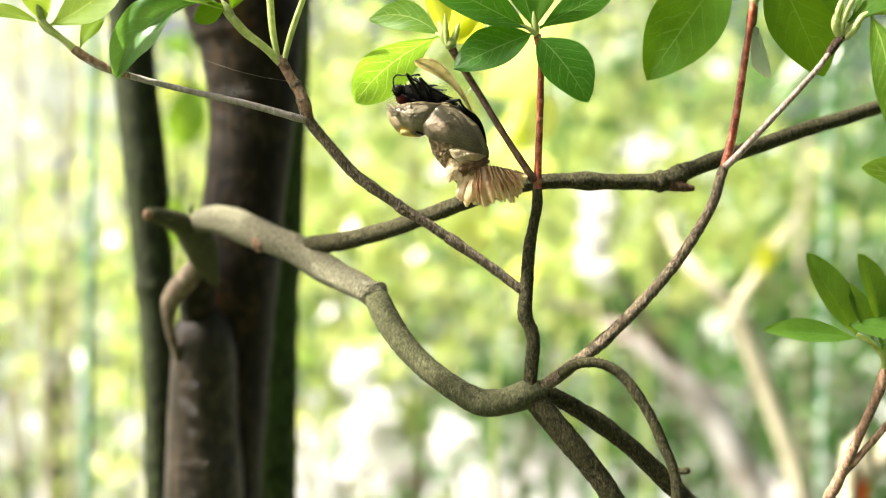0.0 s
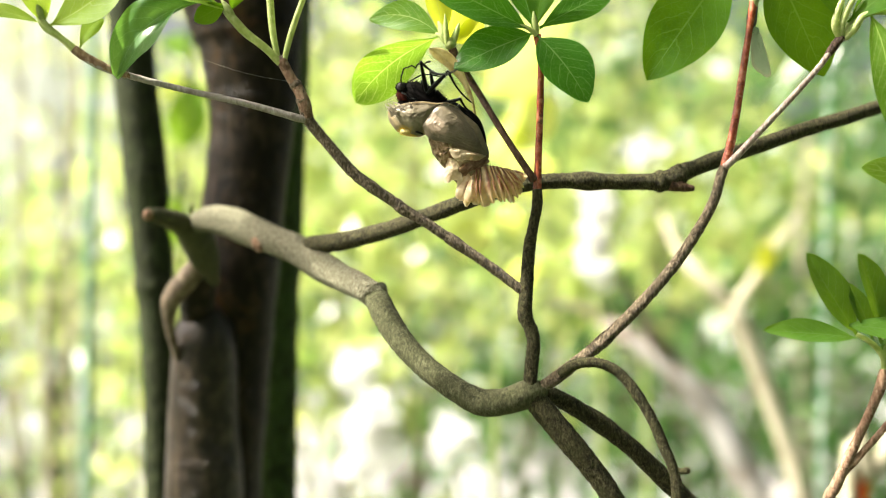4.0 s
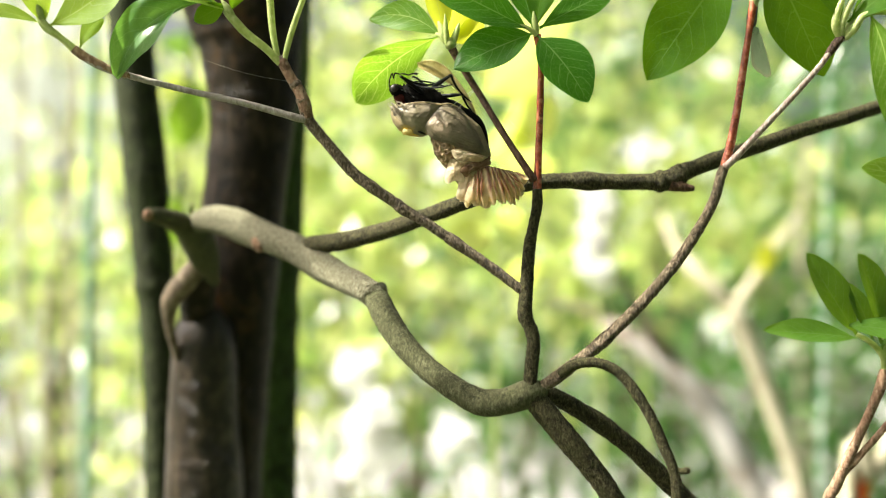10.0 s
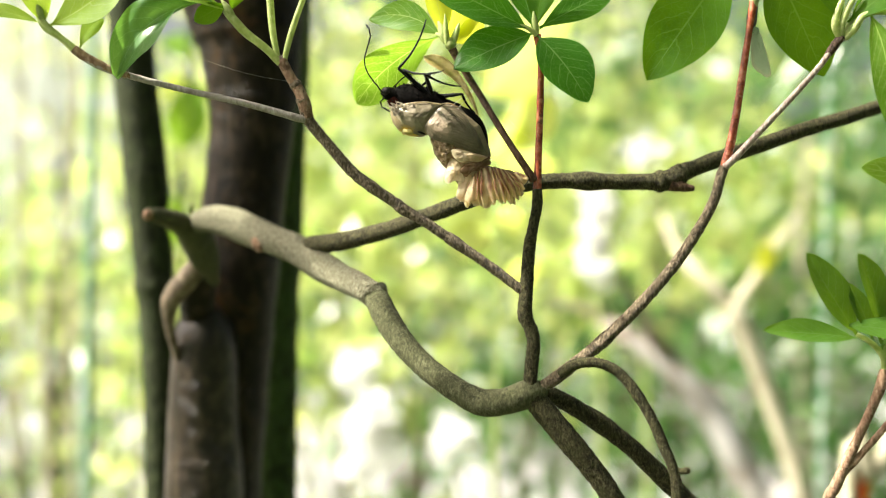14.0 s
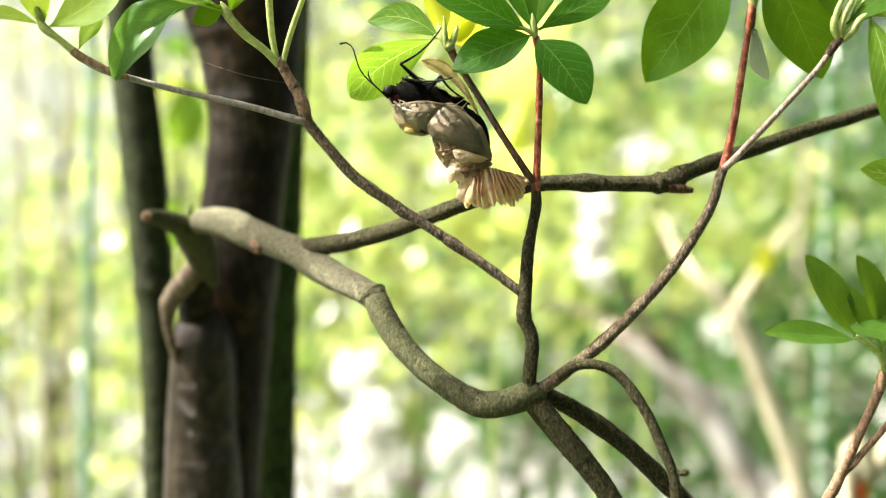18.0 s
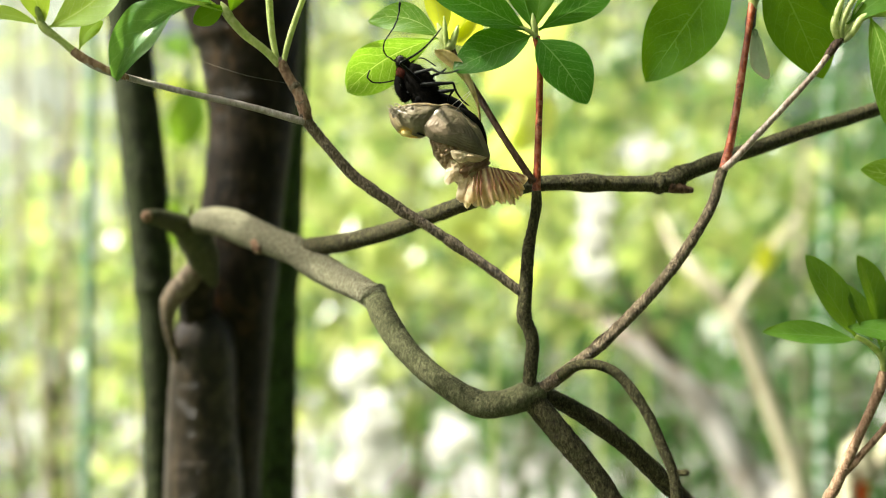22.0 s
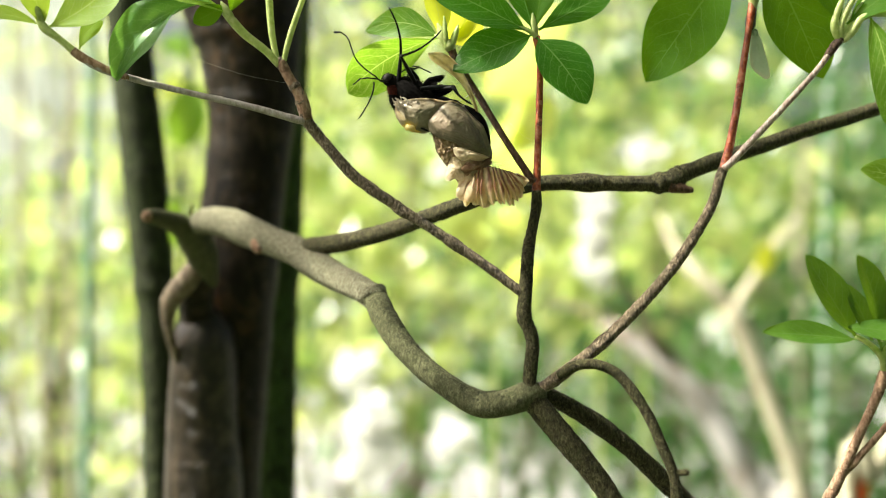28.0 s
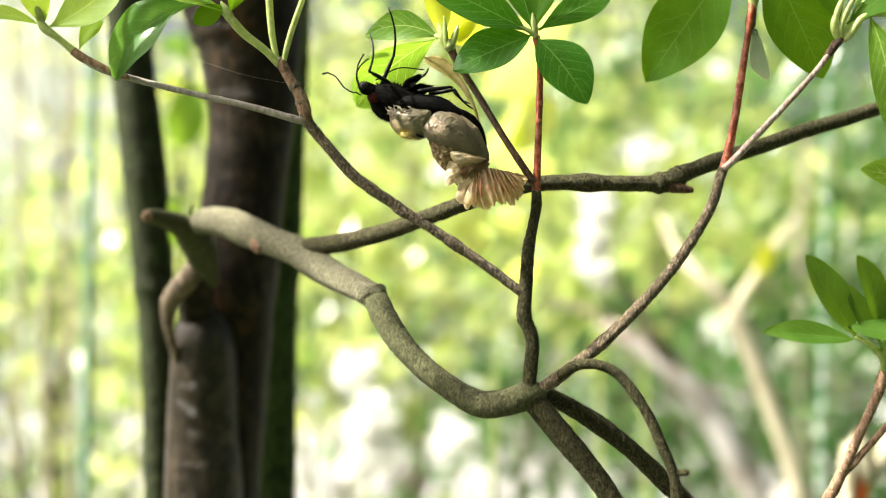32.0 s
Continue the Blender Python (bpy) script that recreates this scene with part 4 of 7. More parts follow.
for k, (x, y, z, r, leaves) in enumerate(SPRAYS):
    t = 0.25 + 0.6 * ((k * 7) % len(SPRAYS)) / len(SPRAYS)
    foot = Vector((-1.2, -0.22, 2.0)).lerp(Vector((-0.4, -0.24, 2.06)), t)
    part("twig", tube(bmesh.new(), [(*foot, 0.002), ((foot.x + x) / 2, (foot.y + y) / 2, 0.7 * foot.z + 0.3 * z, 0.0014), (x, y, z, 0.0007)], 6, 0.02, 0.1, 0.2, k), BARK_FAR, shade_tree)
    foliage("shade_spray", [(x, y, z, r * 0.8)], leaves, 0.008, FAR_B, shade_tree, 391 + k)
# larger leaves nearer by, out of focus
RED_LEAF = leafy("leaf_red", (0.3, 0.035, 0.01), (0.4, 0.06, 0.018), (0.44, 0.08, 0.02), (0.34, 0.08, 0.03), 0.4)
ob = thing("shrub", (-0.24, 1.05, 0.0), "tall thin shrub with a few broad leaves behind the trunk", "shrub")
branch("stem", [(-240, 1072, -1310, 6), (-240, 1056, -900, 5), (-225.3, 1024, -56.6, 2.6), (-218.1, 1008, 52, 2.2), (-206.7, 992, 157.1, 1.8), (-202.2, 992, 295.2, 1.3)], BARK_STEM, ob, sides=10, step=0.005)
for p, q, w, m in (((-203.8, 1000, 144.3), (-212.8, 992, 79.7), 34.1, LEAF_LIGHT), ((-206.1, 1000, 149), (-233.8, 1040, 184), 27.7, LEAF_LIGHT), ((-208.5, 1000, 135), (-247, 1056, 128), 27.7, LEAF_YELLOW), ((-218.1, 1008, 52), (-230.1, 1024, 0.5), 23.8, LEAF_LIGHT)):
    leaf(p, q, w, (0.2, -0.9, 0.3), m, ob, bend=0.1)
ob = thing("shrub", (0.02, 0.75, 0.0), "slim shrub with soft yellow-green leaves", "shrub")
branch("stem", [(20, 750, -1310, 4), (25, 750, -500, 2), (33.4, 750, -41.4, 0.9), (30.6, 750, 21.2, 0.8), (23.0, 750, 83.9, 0.7), (19.5, 750, 174.4, 0.70)], GREEN_STEM, ob, sides=10, step=0.005)
for p, q, w in (((29.2, 750, 38.6), (5.6, 760, 53.3), 20.9), ((26.5, 750, 56.1), (50.2, 740, 77.6), 23.0), ((23.7, 750, 80.4), (-3.1, 750, 90.9), 24.4), ((21.6, 750, 104.8), (40.9, 760, 130.9), 22.3), ((30.6, 750, 14.3), (50.8, 750, 21.2), 17.4), ((20.2, 750, 125.7), (-4.9, 750, 146.6), 22.3), ((29.7, 745, 38.4), (68.6, 735, 51.5), 31.3), ((27.0, 745, 66.1), (71.7, 750, 90.9), 29.2), ((22.8, 745, 93.7), (60.9, 745, 121.4), 33.4), ((32.2, 755, 3.9), (2.1, 760, 7.4), 24.4), ((31.8, 760, 14.5), (-5.0, 770, 32.5), 29.2), ((33.4, 750, -20.5), (61.3, 750, -10.1), 20.9), ((21.9, 760, 113.3), (80.8, 770, 150.5), 31.3)):
    leaf(p, q, w * 1.1, (0.55, -0.75, -0.15), LEAF_SOFT, ob, bend=0.1)
ob = thing("red_leaved_plant", W((212.7, 640, -1354.6)) - Vector((0, 0, EYE + W((212.7, 640, -1354.6)).z - EYE)), "low plant with red leaves and a beige stalk", "plant")
branch("stalk", [(230, 640, -1305, 9), (225, 640, -700, 8), (212.7, 640, -151.2, 4.46), (227.0, 640, -118.6, 4.16), (243.0, 640, -85.9, 3.57), (272.2, 640, -35.4, 2.67)], BARK_CREAM, ob, sides=12, step=0.005)
for p, q, w in (((221.6, 680, -176.5), (232.3, 680, -100.7), 14.5), ((222.3, 690, -179.1), (224.2, 690, -134.2), 6.4)):
    leaf(p, q, w, (0.3, -0.9, 0.2), RED_LEAF, ob, "bright red leaf", bend=0.08)


def white_clump(table, count, spread, seed):
    """A loose clump of white petals on a thin stem, standing in for a white blur."""
    c = W(table)
    ob = thing("white_blur", (c.x, c.y, 0), "loose clump of white petals on a thin green stem, standing in for a white blur", "flower", group="white flowers")
    part("stem", tube(bmesh.new(), [(c.x, c.y, -0.01, 0.004), (c.x + 0.01, c.y, c.z * 0.5, 0.003), (*c, 0.002)], 8, 0.02), GREEN_STEM, ob)
    rng = random.Random(seed)
    for k in range(count):
        a = c + Vector((rng.uniform(-1, 1) * spread[0], rng.uniform(-1, 1) * spread[0], rng.uniform(-1, 1) * spread[1]))
        b = a + Vector((rng.uniform(-1, 1), rng.uniform(-1, 0.4), rng.uniform(-0.6, 1))).normalized() * 0.02
        part("petal", blade(bmesh.new(), a, b, 0.014, (rng.uniform(-1, 1), -0.6, 0.8), n=6, m=4, fat=0.65), PETAL, ob)


PETAL = skin("petal_white", (0.74, 0.74, 0.7), (0.8, 0.8, 0.77), (0.84, 0.84, 0.82), 0.5, 0.5)
# petal clumps stand in for bright white patches of the background
white_clump((164.0, 1300, 22.0), 90, (0.007, 0.05), 3)
white_clump((228.1, 1400, 112.4), 22, (0.02, 0.011), 4)
white_clump((-76.0, 1300, -205.0), 110, (0.017, 0.042), 5)
white_clump((-92.0, 1340, -140.0), 26, (0.012, 0.016), 6)
white_clump((10.0, 1320, -208.0), 36, (0.013, 0.018), 7)
# bare pale trunks
ob = thing("tree", W((310.0, 1050, -1491.2)) * 1.0, "cream-barked forked small tree", "tree")
branch("trunk", [(368.1, 1120, -1278.6, 13.00), (349.4, 1110, -339.6, 11.23), (323.3, 1100, -219.1, 8.38), (297.7, 1100, -142.5, 7.97), (274.7, 1100, -81.2, 8.78), (259.4, 1100, -50.6, 9.14)], BARK_CREAM, ob, sides=16, step=0.01, rough=0.05, knots=0.1)
branch("limb", [(262.0, 1100, -54.6, 7.15), (241.6, 1100, -32.7, 6.38), (225.7, 1110, -14.9, 6.03), (214.0, 1130, 8.4, 3.67), (207.1, 1150, 32.6, 2.08)], BARK_CREAM, ob, sides=12, step=0.01, rough=0.05, knots=0.1)
branch("limb", [(263.5, 1100, -53.1, 6.79), (279.9, 1100, -30.1, 5.16), (297.7, 1100, -2.0, 5.16), (315.9, 1110, 18.6, 3.19), (335.3, 1150, 35.2, 1.66)], BARK_CREAM, ob, sides=12, step=0.01, rough=0.05, knots=0.1)
leaf((284.4, 1090, -24.8), (289.8, 1080, 8.0), 18.2, (0, -0.8, 0.5), LEAF_YELLOW, ob, "bright yellow leaf")
ob = thing("tree", (0.35, 1.35, 0.0), "leaning grey-pink bare trunk", "tree")
branch("trunk", [(420.1, 1300, -1242.7, 28.97), (383.8, 1300, -367.5, 20.52), (335.6, 1300, -264.9, 16.30), (290.3, 1300, -180.5, 15.69), (242.0, 1300, -126.1, 13.28), (199.8, 1320, -94.4, 11.03), (166.7, 1350, -74.6, 5.64)],
       BARK_PINK, ob, sides=16, step=0.012, rough=0.06, knots=0.15)
branch("limb", [(212.0, 1320, -100.5, 8.03), (171.7, 1340, -74.0, 6.33), (141.1, 1360, -62.2, 4.31), (124.3, 1380, -56.6, 2.20)], BARK_FAR, ob, sides=12, step=0.012, rough=0.06, knots=0.15)
branch("limb", [(251.1, 1300, -135.2, 9.66), (225.2, 1290, -95.2, 7.19), (201.2, 1290, -47.3, 4.79), (180.3, 1290, -29.3, 2.99)], BARK_FAR, ob, sides=12, step=0.012, rough=0.06, knots=0.15)


def stake(table, label, m, knob, count, swell):
    rows = [(*W(p), p[3] * 0.001) for p in table]
    ob = thing("garden_stake", rows[0][:3], label, "garden stake", group="garden stakes")
    part("pole", tube(bmesh.new(), rows, 14, 0.006, 0.0, 0.0, 0.0), m, ob)
    a, b = Vector(rows[0][:3]), Vector(rows[-1][:3])
    for k in range(1, count):
        c = a.lerp(b, k / count)
        d = (b - a).normalized() * 0.003
        part("knob", tube(bmesh.new(), [(*(c - d), rows[0][3] * 0.9), (*c, rows[0][3] * swell), (*(c + d), rows[0][3] * 0.9)], 10, 0.002), knob, ob)


# bare canes between the bushes
for x, y, top, r in ((-0.453, 1.5, 1.75, 0.0045), (-0.487, 1.5, 1.25, 0.006), (-0.69, 2.0, 1.9, 0.007), (-0.41, 1.7, 1.8, 0.0035), (0.62, 2.1, 1.5, 0.007)):
    ob = thing("cane", (x, y, 0), "pale bare upright cane among the bushes", "cane", group="bare canes")
    rows = [(x, y, -0.02, r), (x + 0.012, y, 0.6, r * 0.95), (x - 0.006, y, 1.2, r * 0.85), (x + 0.01, y, top, r * 0.6)]
    part("stalk", tube(bmesh.new(), rows, 10, 0.02, 0.04, 0.15, x * 10), BARK_CREAM, ob)
    for k in range(3):
        z = top - 0.12 - 0.22 * k
        part("side_shoot", tube(bmesh.new(), [(x, y, z, r * 0.4), (x + 0.05 * (-1) ** k, y - 0.02, z + 0.09, r * 0.25), (x + 0.07 * (-1) ** k, y - 0.03, z + 0.16, r * 0.12)], 6, 0.02, 0.05), BARK_CREAM, ob)


STAKE, sn, sl, sb = shader("stake_green")
sl.new(ramp(sn, sl, grain(sn, sl, 90.0), [(0.3, (0.13, 0.25, 0.16)), (0.7, (0.22, 0.36, 0.26))]), sb.inputs["Base Color"])
sb.inputs["Roughness"].default_value = 0.3
# pale knobs take the place of white glints along the stake
STAKE_PALE, sn, sl, sb = shader("stake_pale_green")
sl.new(ramp(sn, sl, grain(sn, sl, 90.0), [(0.3, (0.42, 0.5, 0.44)), (0.7, (0.6, 0.68, 0.62))]), sb.inputs["Base Color"])
sb.inputs["Roughness"].default_value = 0.25
stake([(-277.4, 880, -1306.9, 3.4), (-245.9, 880, 547.9, 3.4)], "thin green plastic-coated garden stake", STAKE, STAKE, 40, 1.3)
stake([(286.0, 1000, -1308.7, 1.5), (327.8, 1000, 622.6, 1.5)], "thin green garden stake with pale knobs", STAKE, STAKE_PALE, 90, 1.8)


# ---- chrysalis and insect ----
CASE_WING = skin("case_grey", (0.18, 0.144, 0.085), (0.265, 0.215, 0.13), (0.37, 0.31, 0.2), 0.28, 0.3, 350.0)
CASE_HEAD = skin("case_brown", (0.29, 0.215, 0.11), (0.44, 0.35, 0.195), (0.6, 0.5, 0.32), 0.3, 0.28, 450.0)
CASE_PALE = skin("case_pale", (0.42, 0.3, 0.165), (0.58, 0.46, 0.28), (0.72, 0.61, 0.42), 0.42, 0.4)
CASE_PLEAT = skin("case_pleat", (0.26, 0.13, 0.07), (0.42, 0.27, 0.17), (0.6, 0.46, 0.32), 0.35, 0.45, 900.0)
CASE_CREAM = skin("case_cream", (0.66, 0.5, 0.28), (0.8, 0.68, 0.44), (0.85, 0.76, 0.55), 0.68, 0.4, 500.0)
CASE_WAX = skin("case_wax", (0.76, 0.58, 0.28), (0.86, 0.72, 0.41), (0.9, 0.8, 0.54), 0.66, 0.35, 400.0)
CASE_RIB = skin("case_rib", (0.2, 0.1, 0.05), (0.32, 0.185, 0.1), (0.48, 0.33, 0.19), 0.35, 0.45, 800.0)
CASE_YELLOW = skin("case_yellow", (0.48, 0.4, 0.12), (0.6, 0.52, 0.2), (0.7, 0.63, 0.34), 0.55, 0.15)
CASE_FLAP = skin("case_flap", (0.4, 0.32, 0.11), (0.66, 0.57, 0.27), (0.8, 0.73, 0.45), 0.6, 0.3, 420.0)
MEMBRANE = skin("membrane", (0.36, 0.31, 0.23), (0.5, 0.45, 0.36), (0.62, 0.57, 0.48), 0.6, 0.3)


def dark(name, a, b2, rough):
    m, n, l, b = shader(name)
    g = grain(n, l, 1800.0, 4.0, 0.7)
    l.new(ramp(n, l, g, [(0.3, a), (0.7, b2)]), b.inputs["Base Color"])
    b.inputs["Roughness"].default_value = rough
    b.inputs["Specular IOR Level"].default_value = 0.03 if rough > 0.4 else 0.1
    relief(n, l, b, g, 0.5, 0.0003)
    return m


BLACK_FUR = dark("insect_fur", (0.002, 0.002, 0.002), (0.007, 0.006, 0.005), 0.75)
BLACK_LEG = dark("insect_leg", (0.002, 0.002, 0.002), (0.006, 0.007, 0.007), 0.3)
BLACK_WING = dark("insect_wing", (0.001, 0.001, 0.001), (0.005, 0.005, 0.005), 0.55)
RED_FUR = dark("insect_red_fur", (0.012, 0.005, 0.004), (0.075, 0.018, 0.012), 0.75)
EYE_DARK = dark("insect_eye", (0.012, 0.01, 0.01), (0.05, 0.045, 0.045), 0.12)


def loft(bm, rows, sides=24, gap=None, ridges=0, ridge=0.0, rough=0.0, seed=0.0, steps=6, pleats=0.0):
    """A skin round a line of x, y, z, half height, half depth (tables' units); angle 0 points to the upper right of the line.
    gap: the angles, in degrees, that stay open."""
    pts = [np.array(p, float) for p in rows]
    ext = [2 * pts[0] - pts[1]] + pts + [2 * pts[-1] - pts[-2]]
    line = []
    for a, b, c, d in zip(ext, ext[1:], ext[2:], ext[3:]):
        for i in range(steps):
            t = i / steps
            line.append(0.5 * (2 * b + (c - a) * t + (2 * a - 5 * b + 4 * c - d) * t * t + (3 * b - a - 3 * c + d) * t ** 3))
    line.append(pts[-1])
    rings = []
    for i, p in enumerate(line):
        way = Vector((line[min(i + 1, len(line) - 1)] - line[max(i - 1, 0)])[:3]).normalized()
        up = way.cross(Vector((0, 1, 0))).normalized()
        if up.x + up.z < 0:
            up = -up
        deep = way.cross(up)
        ring = []
        for k in range(sides + 1):
            a = (k / sides) * 2 * math.pi
            if gap:
                lo, hi = radians(gap[0]), radians(gap[1])
                a = hi + (2 * math.pi - (hi - lo)) * k / sides
            r = 1 + ridge * math.cos(a * ridges + i * 0.12) + pleats * math.sin(i * 2 * math.pi / steps)
            d = up * (math.cos(a) * p[3]) + deep * (math.sin(a) * p[4])
            if rough:
                q = Vector(p[:3]) * 0.45 + d * 0.45 + Vector((seed, 0, seed))
                r += rough * (noise.noise(q) + 0.5 * noise.noise(q * 2.6))
            v = W(p[:3]) + d * (0.001 * r)
            ring.append(bm.verts.new(v))
        rings.append(ring)
    uv = bm.loops.layers.uv.verify()
    for i, (a, b) in enumerate(zip(rings, rings[1:])):
        for k in range(sides):
            f = bm.faces.new((a[k], a[k + 1], b[k + 1], b[k]))
            for loop, (x, y) in zip(f.loops, ((i, k), (i, k + 1), (i + 1, k + 1), (i + 1, k))):
                loop[uv].uv = (x / len(rings), y / sides)
    if not gap:
        bmesh.ops.remove_doubles(bm, verts=bm.verts, dist=1e-7)
    for ring in (rings[0], rings[-1]):
        ring = [v for v in ring if v.is_valid]
        if len(ring) > 3 and not gap:
            bm.faces.new(ring)
    bmesh.ops.recalc_face_normals(bm, faces=bm.faces)
    return bm


def thick(bm, by):
    """Gives an open skin its thickness, in millimetres."""
    bmesh.ops.solidify(bm, geom=list(bm.faces), thickness=by * 0.001)
    return bm


def lobe(base, tip, width, fat, seed):
    """A flattened fleshy tongue with a round end."""
    bm = bmesh.new()
    a, b = Vector(base), Vector(tip)
    u = (b - a)
    side = Vector((u.z, 0, -u.x)).normalized()
    rows = []
    for s, w in ((-0.06, 0.3), (0.0, 0.6), (0.1, 0.8), (0.3, 0.88), (0.6, 0.95), (0.78, 1.0), (0.88, 0.9), (0.95, 0.66), (0.985, 0.4), (1.0, 0.12)):
        c = a + u * s + Vector((0, -fat * 0.5 * math.sin(s * 3.1), 0))
        ring = []
        for k in range(12):
            t = 2 * math.pi * k / 12
            n = 1 + 0.34 * noise.noise(Vector((seed + math.cos(t), s * 2, math.sin(t))))
            ring.append(bm.verts.new(W(c + side * (math.cos(t) * width * 0.5 * w * n) + Vector((0, math.sin(t) * fat * 0.5 * w * n, 0)))))
        rows.append(ring)
    for p, q in zip(rows, rows[1:]):
        for k in range(12):
            bm.faces.new((p[k], p[(k + 1) % 12], q[(k + 1) % 12], q[k]))
    bm.faces.new(rows[0]), bm.faces.new(rows[-1])
    bmesh.ops.recalc_face_normals(bm, faces=bm.faces)
    return bm


def patch(m, cx, cz, rx, rz, lean, colour):
    """A pale patch of colour with a ragged edge, at a place (mm) in the thing's own space."""
    n, l = m.node_tree.nodes, m.node_tree.links
    tc, sep = n.new("ShaderNodeTexCoord"), n.new("ShaderNodeSeparateXYZ")
    l.new(tc.outputs["Object"], sep.inputs[0])
    x = calc(n, l, "MULTIPLY_ADD", sep.outputs[0], 1000.0, -cx)
    z = calc(n, l, "MULTIPLY_ADD", sep.outputs[2], 1000.0, -cz)
    u = calc(n, l, "DIVIDE", calc(n, l, "ADD", x, calc(n, l, "MULTIPLY", z, lean)), rx)
    v = calc(n, l, "DIVIDE", z, rz)
    d = calc(n, l, "SQRT", calc(n, l, "ADD", calc(n, l, "MULTIPLY", u, u), calc(n, l, "MULTIPLY", v, v)))
    d = calc(n, l, "ADD", d, calc(n, l, "MULTIPLY", grain(n, l, 260.0, 4.0), 2.2))
    r = n.new("ShaderNodeMapRange")
    r.inputs["From Min"].default_value, r.inputs["From Max"].default_value = 2.15, 1.9
    l.new(d, r.inputs["Value"])
    base = n["Principled BSDF"].inputs["Base Color"].links[0].from_socket
    col = blend(n, l, r.outputs[0], base, colour)
    l.new(col, n["Principled BSDF"].inputs["Base Color"])
    l.new(col, n["Translucent BSDF"].inputs["Color"])


def vein_lines(m, many, across, colour, amount):
    """Fine raised lines along a skin, from its own coordinates."""
    n, l = m.node_tree.nodes, m.node_tree.links
    tc, sep = n.new("ShaderNodeTexCoord"), n.new("ShaderNodeSeparateXYZ")
    l.new(tc.outputs["UV"], sep.inputs[0])
    run = calc(n, l, "MULTIPLY_ADD", sep.outputs[1], many, calc(n, l, "MULTIPLY", sep.outputs[0], across))
    run = calc(n, l, "ADD", run, calc(n, l, "MULTIPLY", grain(n, l, 150.0, 2.0), 1.5))
    line = calc(n, l, "POWER", calc(n, l, "ABSOLUTE", calc(n, l, "MULTIPLY_ADD", calc(n, l, "FRACT", run), 2.0, -1.0)), 3.0)
    b = n["Principled BSDF"]
    base = b.inputs["Base Color"].links[0].from_socket
    col = blend(n, l, calc(n, l, "MULTIPLY", line, amount), base, colour)
    l.new(col, b.inputs["Base Color"])
    l.new(col, n["Translucent BSDF"].inputs["Color"])
    old = b.inputs["Normal"].links[0].from_node
    bp = n.new("ShaderNodeBump")
    bp.inputs["Strength"].default_value, bp.inputs["Distance"].default_value = 0.22, 0.0004
    l.new(line, bp.inputs["Height"])
    l.new(old.outputs[0], bp.inputs["Normal"])
    l.new(bp.outputs[0], b.inputs["Normal"])


CASE_SHOULDER = skin("case_shoulder", (0.15, 0.122, 0.072), (0.24, 0.203, 0.13), (0.36, 0.312, 0.215), 0.3, 0.34, 300.0)
CASE_PLATE = skin("case_wing_plate", (0.13, 0.106, 0.066), (0.19, 0.157, 0.1), (0.27, 0.228, 0.152), 0.3, 0.36, 260.0, bump=0.3)
CASE_CRUMPLE = skin("case_crumple", (0.13, 0.075, 0.034), (0.42, 0.29, 0.155), (0.68, 0.54, 0.34), 0.35, 0.4, 900.0, bump=0.9)
CASE_LOBE = skin("case_lobe", (0.56, 0.42, 0.25), (0.74, 0.6, 0.4), (0.85, 0.74, 0.53), 0.52, 0.28, 350.0)


def rim_glow(m, start, colour):
    """A thinner, paler hem: the colour changes towards the rim of a plate."""
    n, l = m.node_tree.nodes, m.node_tree.links
    tc, sep, r = n.new("ShaderNodeTexCoord"), n.new("ShaderNodeSeparateXYZ"), n.new("ShaderNodeMapRange")
    l.new(tc.outputs["UV"], sep.inputs[0])
    r.inputs["From Min"].default_value, r.inputs["From Max"].default_value = start, 1.0
    l.new(calc(n, l, "ADD", sep.outputs[0], calc(n, l, "MULTIPLY_ADD", grain(n, l, 500.0, 3.0), 0.3, -0.15)), r.inputs["Value"])
    b = n["Principled BSDF"]
    col = blend(n, l, r.outputs[0], b.inputs["Base Color"].links[0].from_socket, colour)
    l.new(col, b.inputs["Base Color"])
    l.new(col, n["Translucent BSDF"].inputs["Color"])


def ring_lines(m, many, colour, amount):
    """Fine grooves that follow the rim of a plate."""
    n, l = m.node_tree.nodes, m.node_tree.links
    tc, sep = n.new("ShaderNodeTexCoord"), n.new("ShaderNodeSeparateXYZ")
    l.new(tc.outputs["UV"], sep.inputs[0])
    run = calc(n, l, "ADD", calc(n, l, "MULTIPLY", sep.outputs[0], many), calc(n, l, "MULTIPLY", grain(n, l, 160.0, 3.0), 1.4))
    line = calc(n, l, "POWER", calc(n, l, "ABSOLUTE", calc(n, l, "MULTIPLY_ADD", calc(n, l, "FRACT", run), 2.0, -1.0)), 4.0)
    line = calc(n, l, "MULTIPLY", line, ramp(n, l, grain(n, l, 170.0, 2.0), [(0.45, (0, 0, 0)), (0.6, (1, 1, 1))]))
    b = n["Principled BSDF"]
    old, bp = b.inputs["Normal"].links[0].from_node, n.new("ShaderNodeBump")
    bp.invert = True
    bp.inputs["Strength"].default_value, bp.inputs["Distance"].default_value = 0.25, 0.0003
    l.new(line, bp.inputs["Height"])
    l.new(old.outputs[0], bp.inputs["Normal"])
    l.new(bp.outputs[0], b.inputs["Normal"])
    col = blend(n, l, calc(n, l, "MULTIPLY", line, amount), b.inputs["Base Color"].links[0].from_socket, colour)
    l.new(col, b.inputs["Base Color"])
    l.new(col, n["Translucent BSDF"].inputs["Color"])


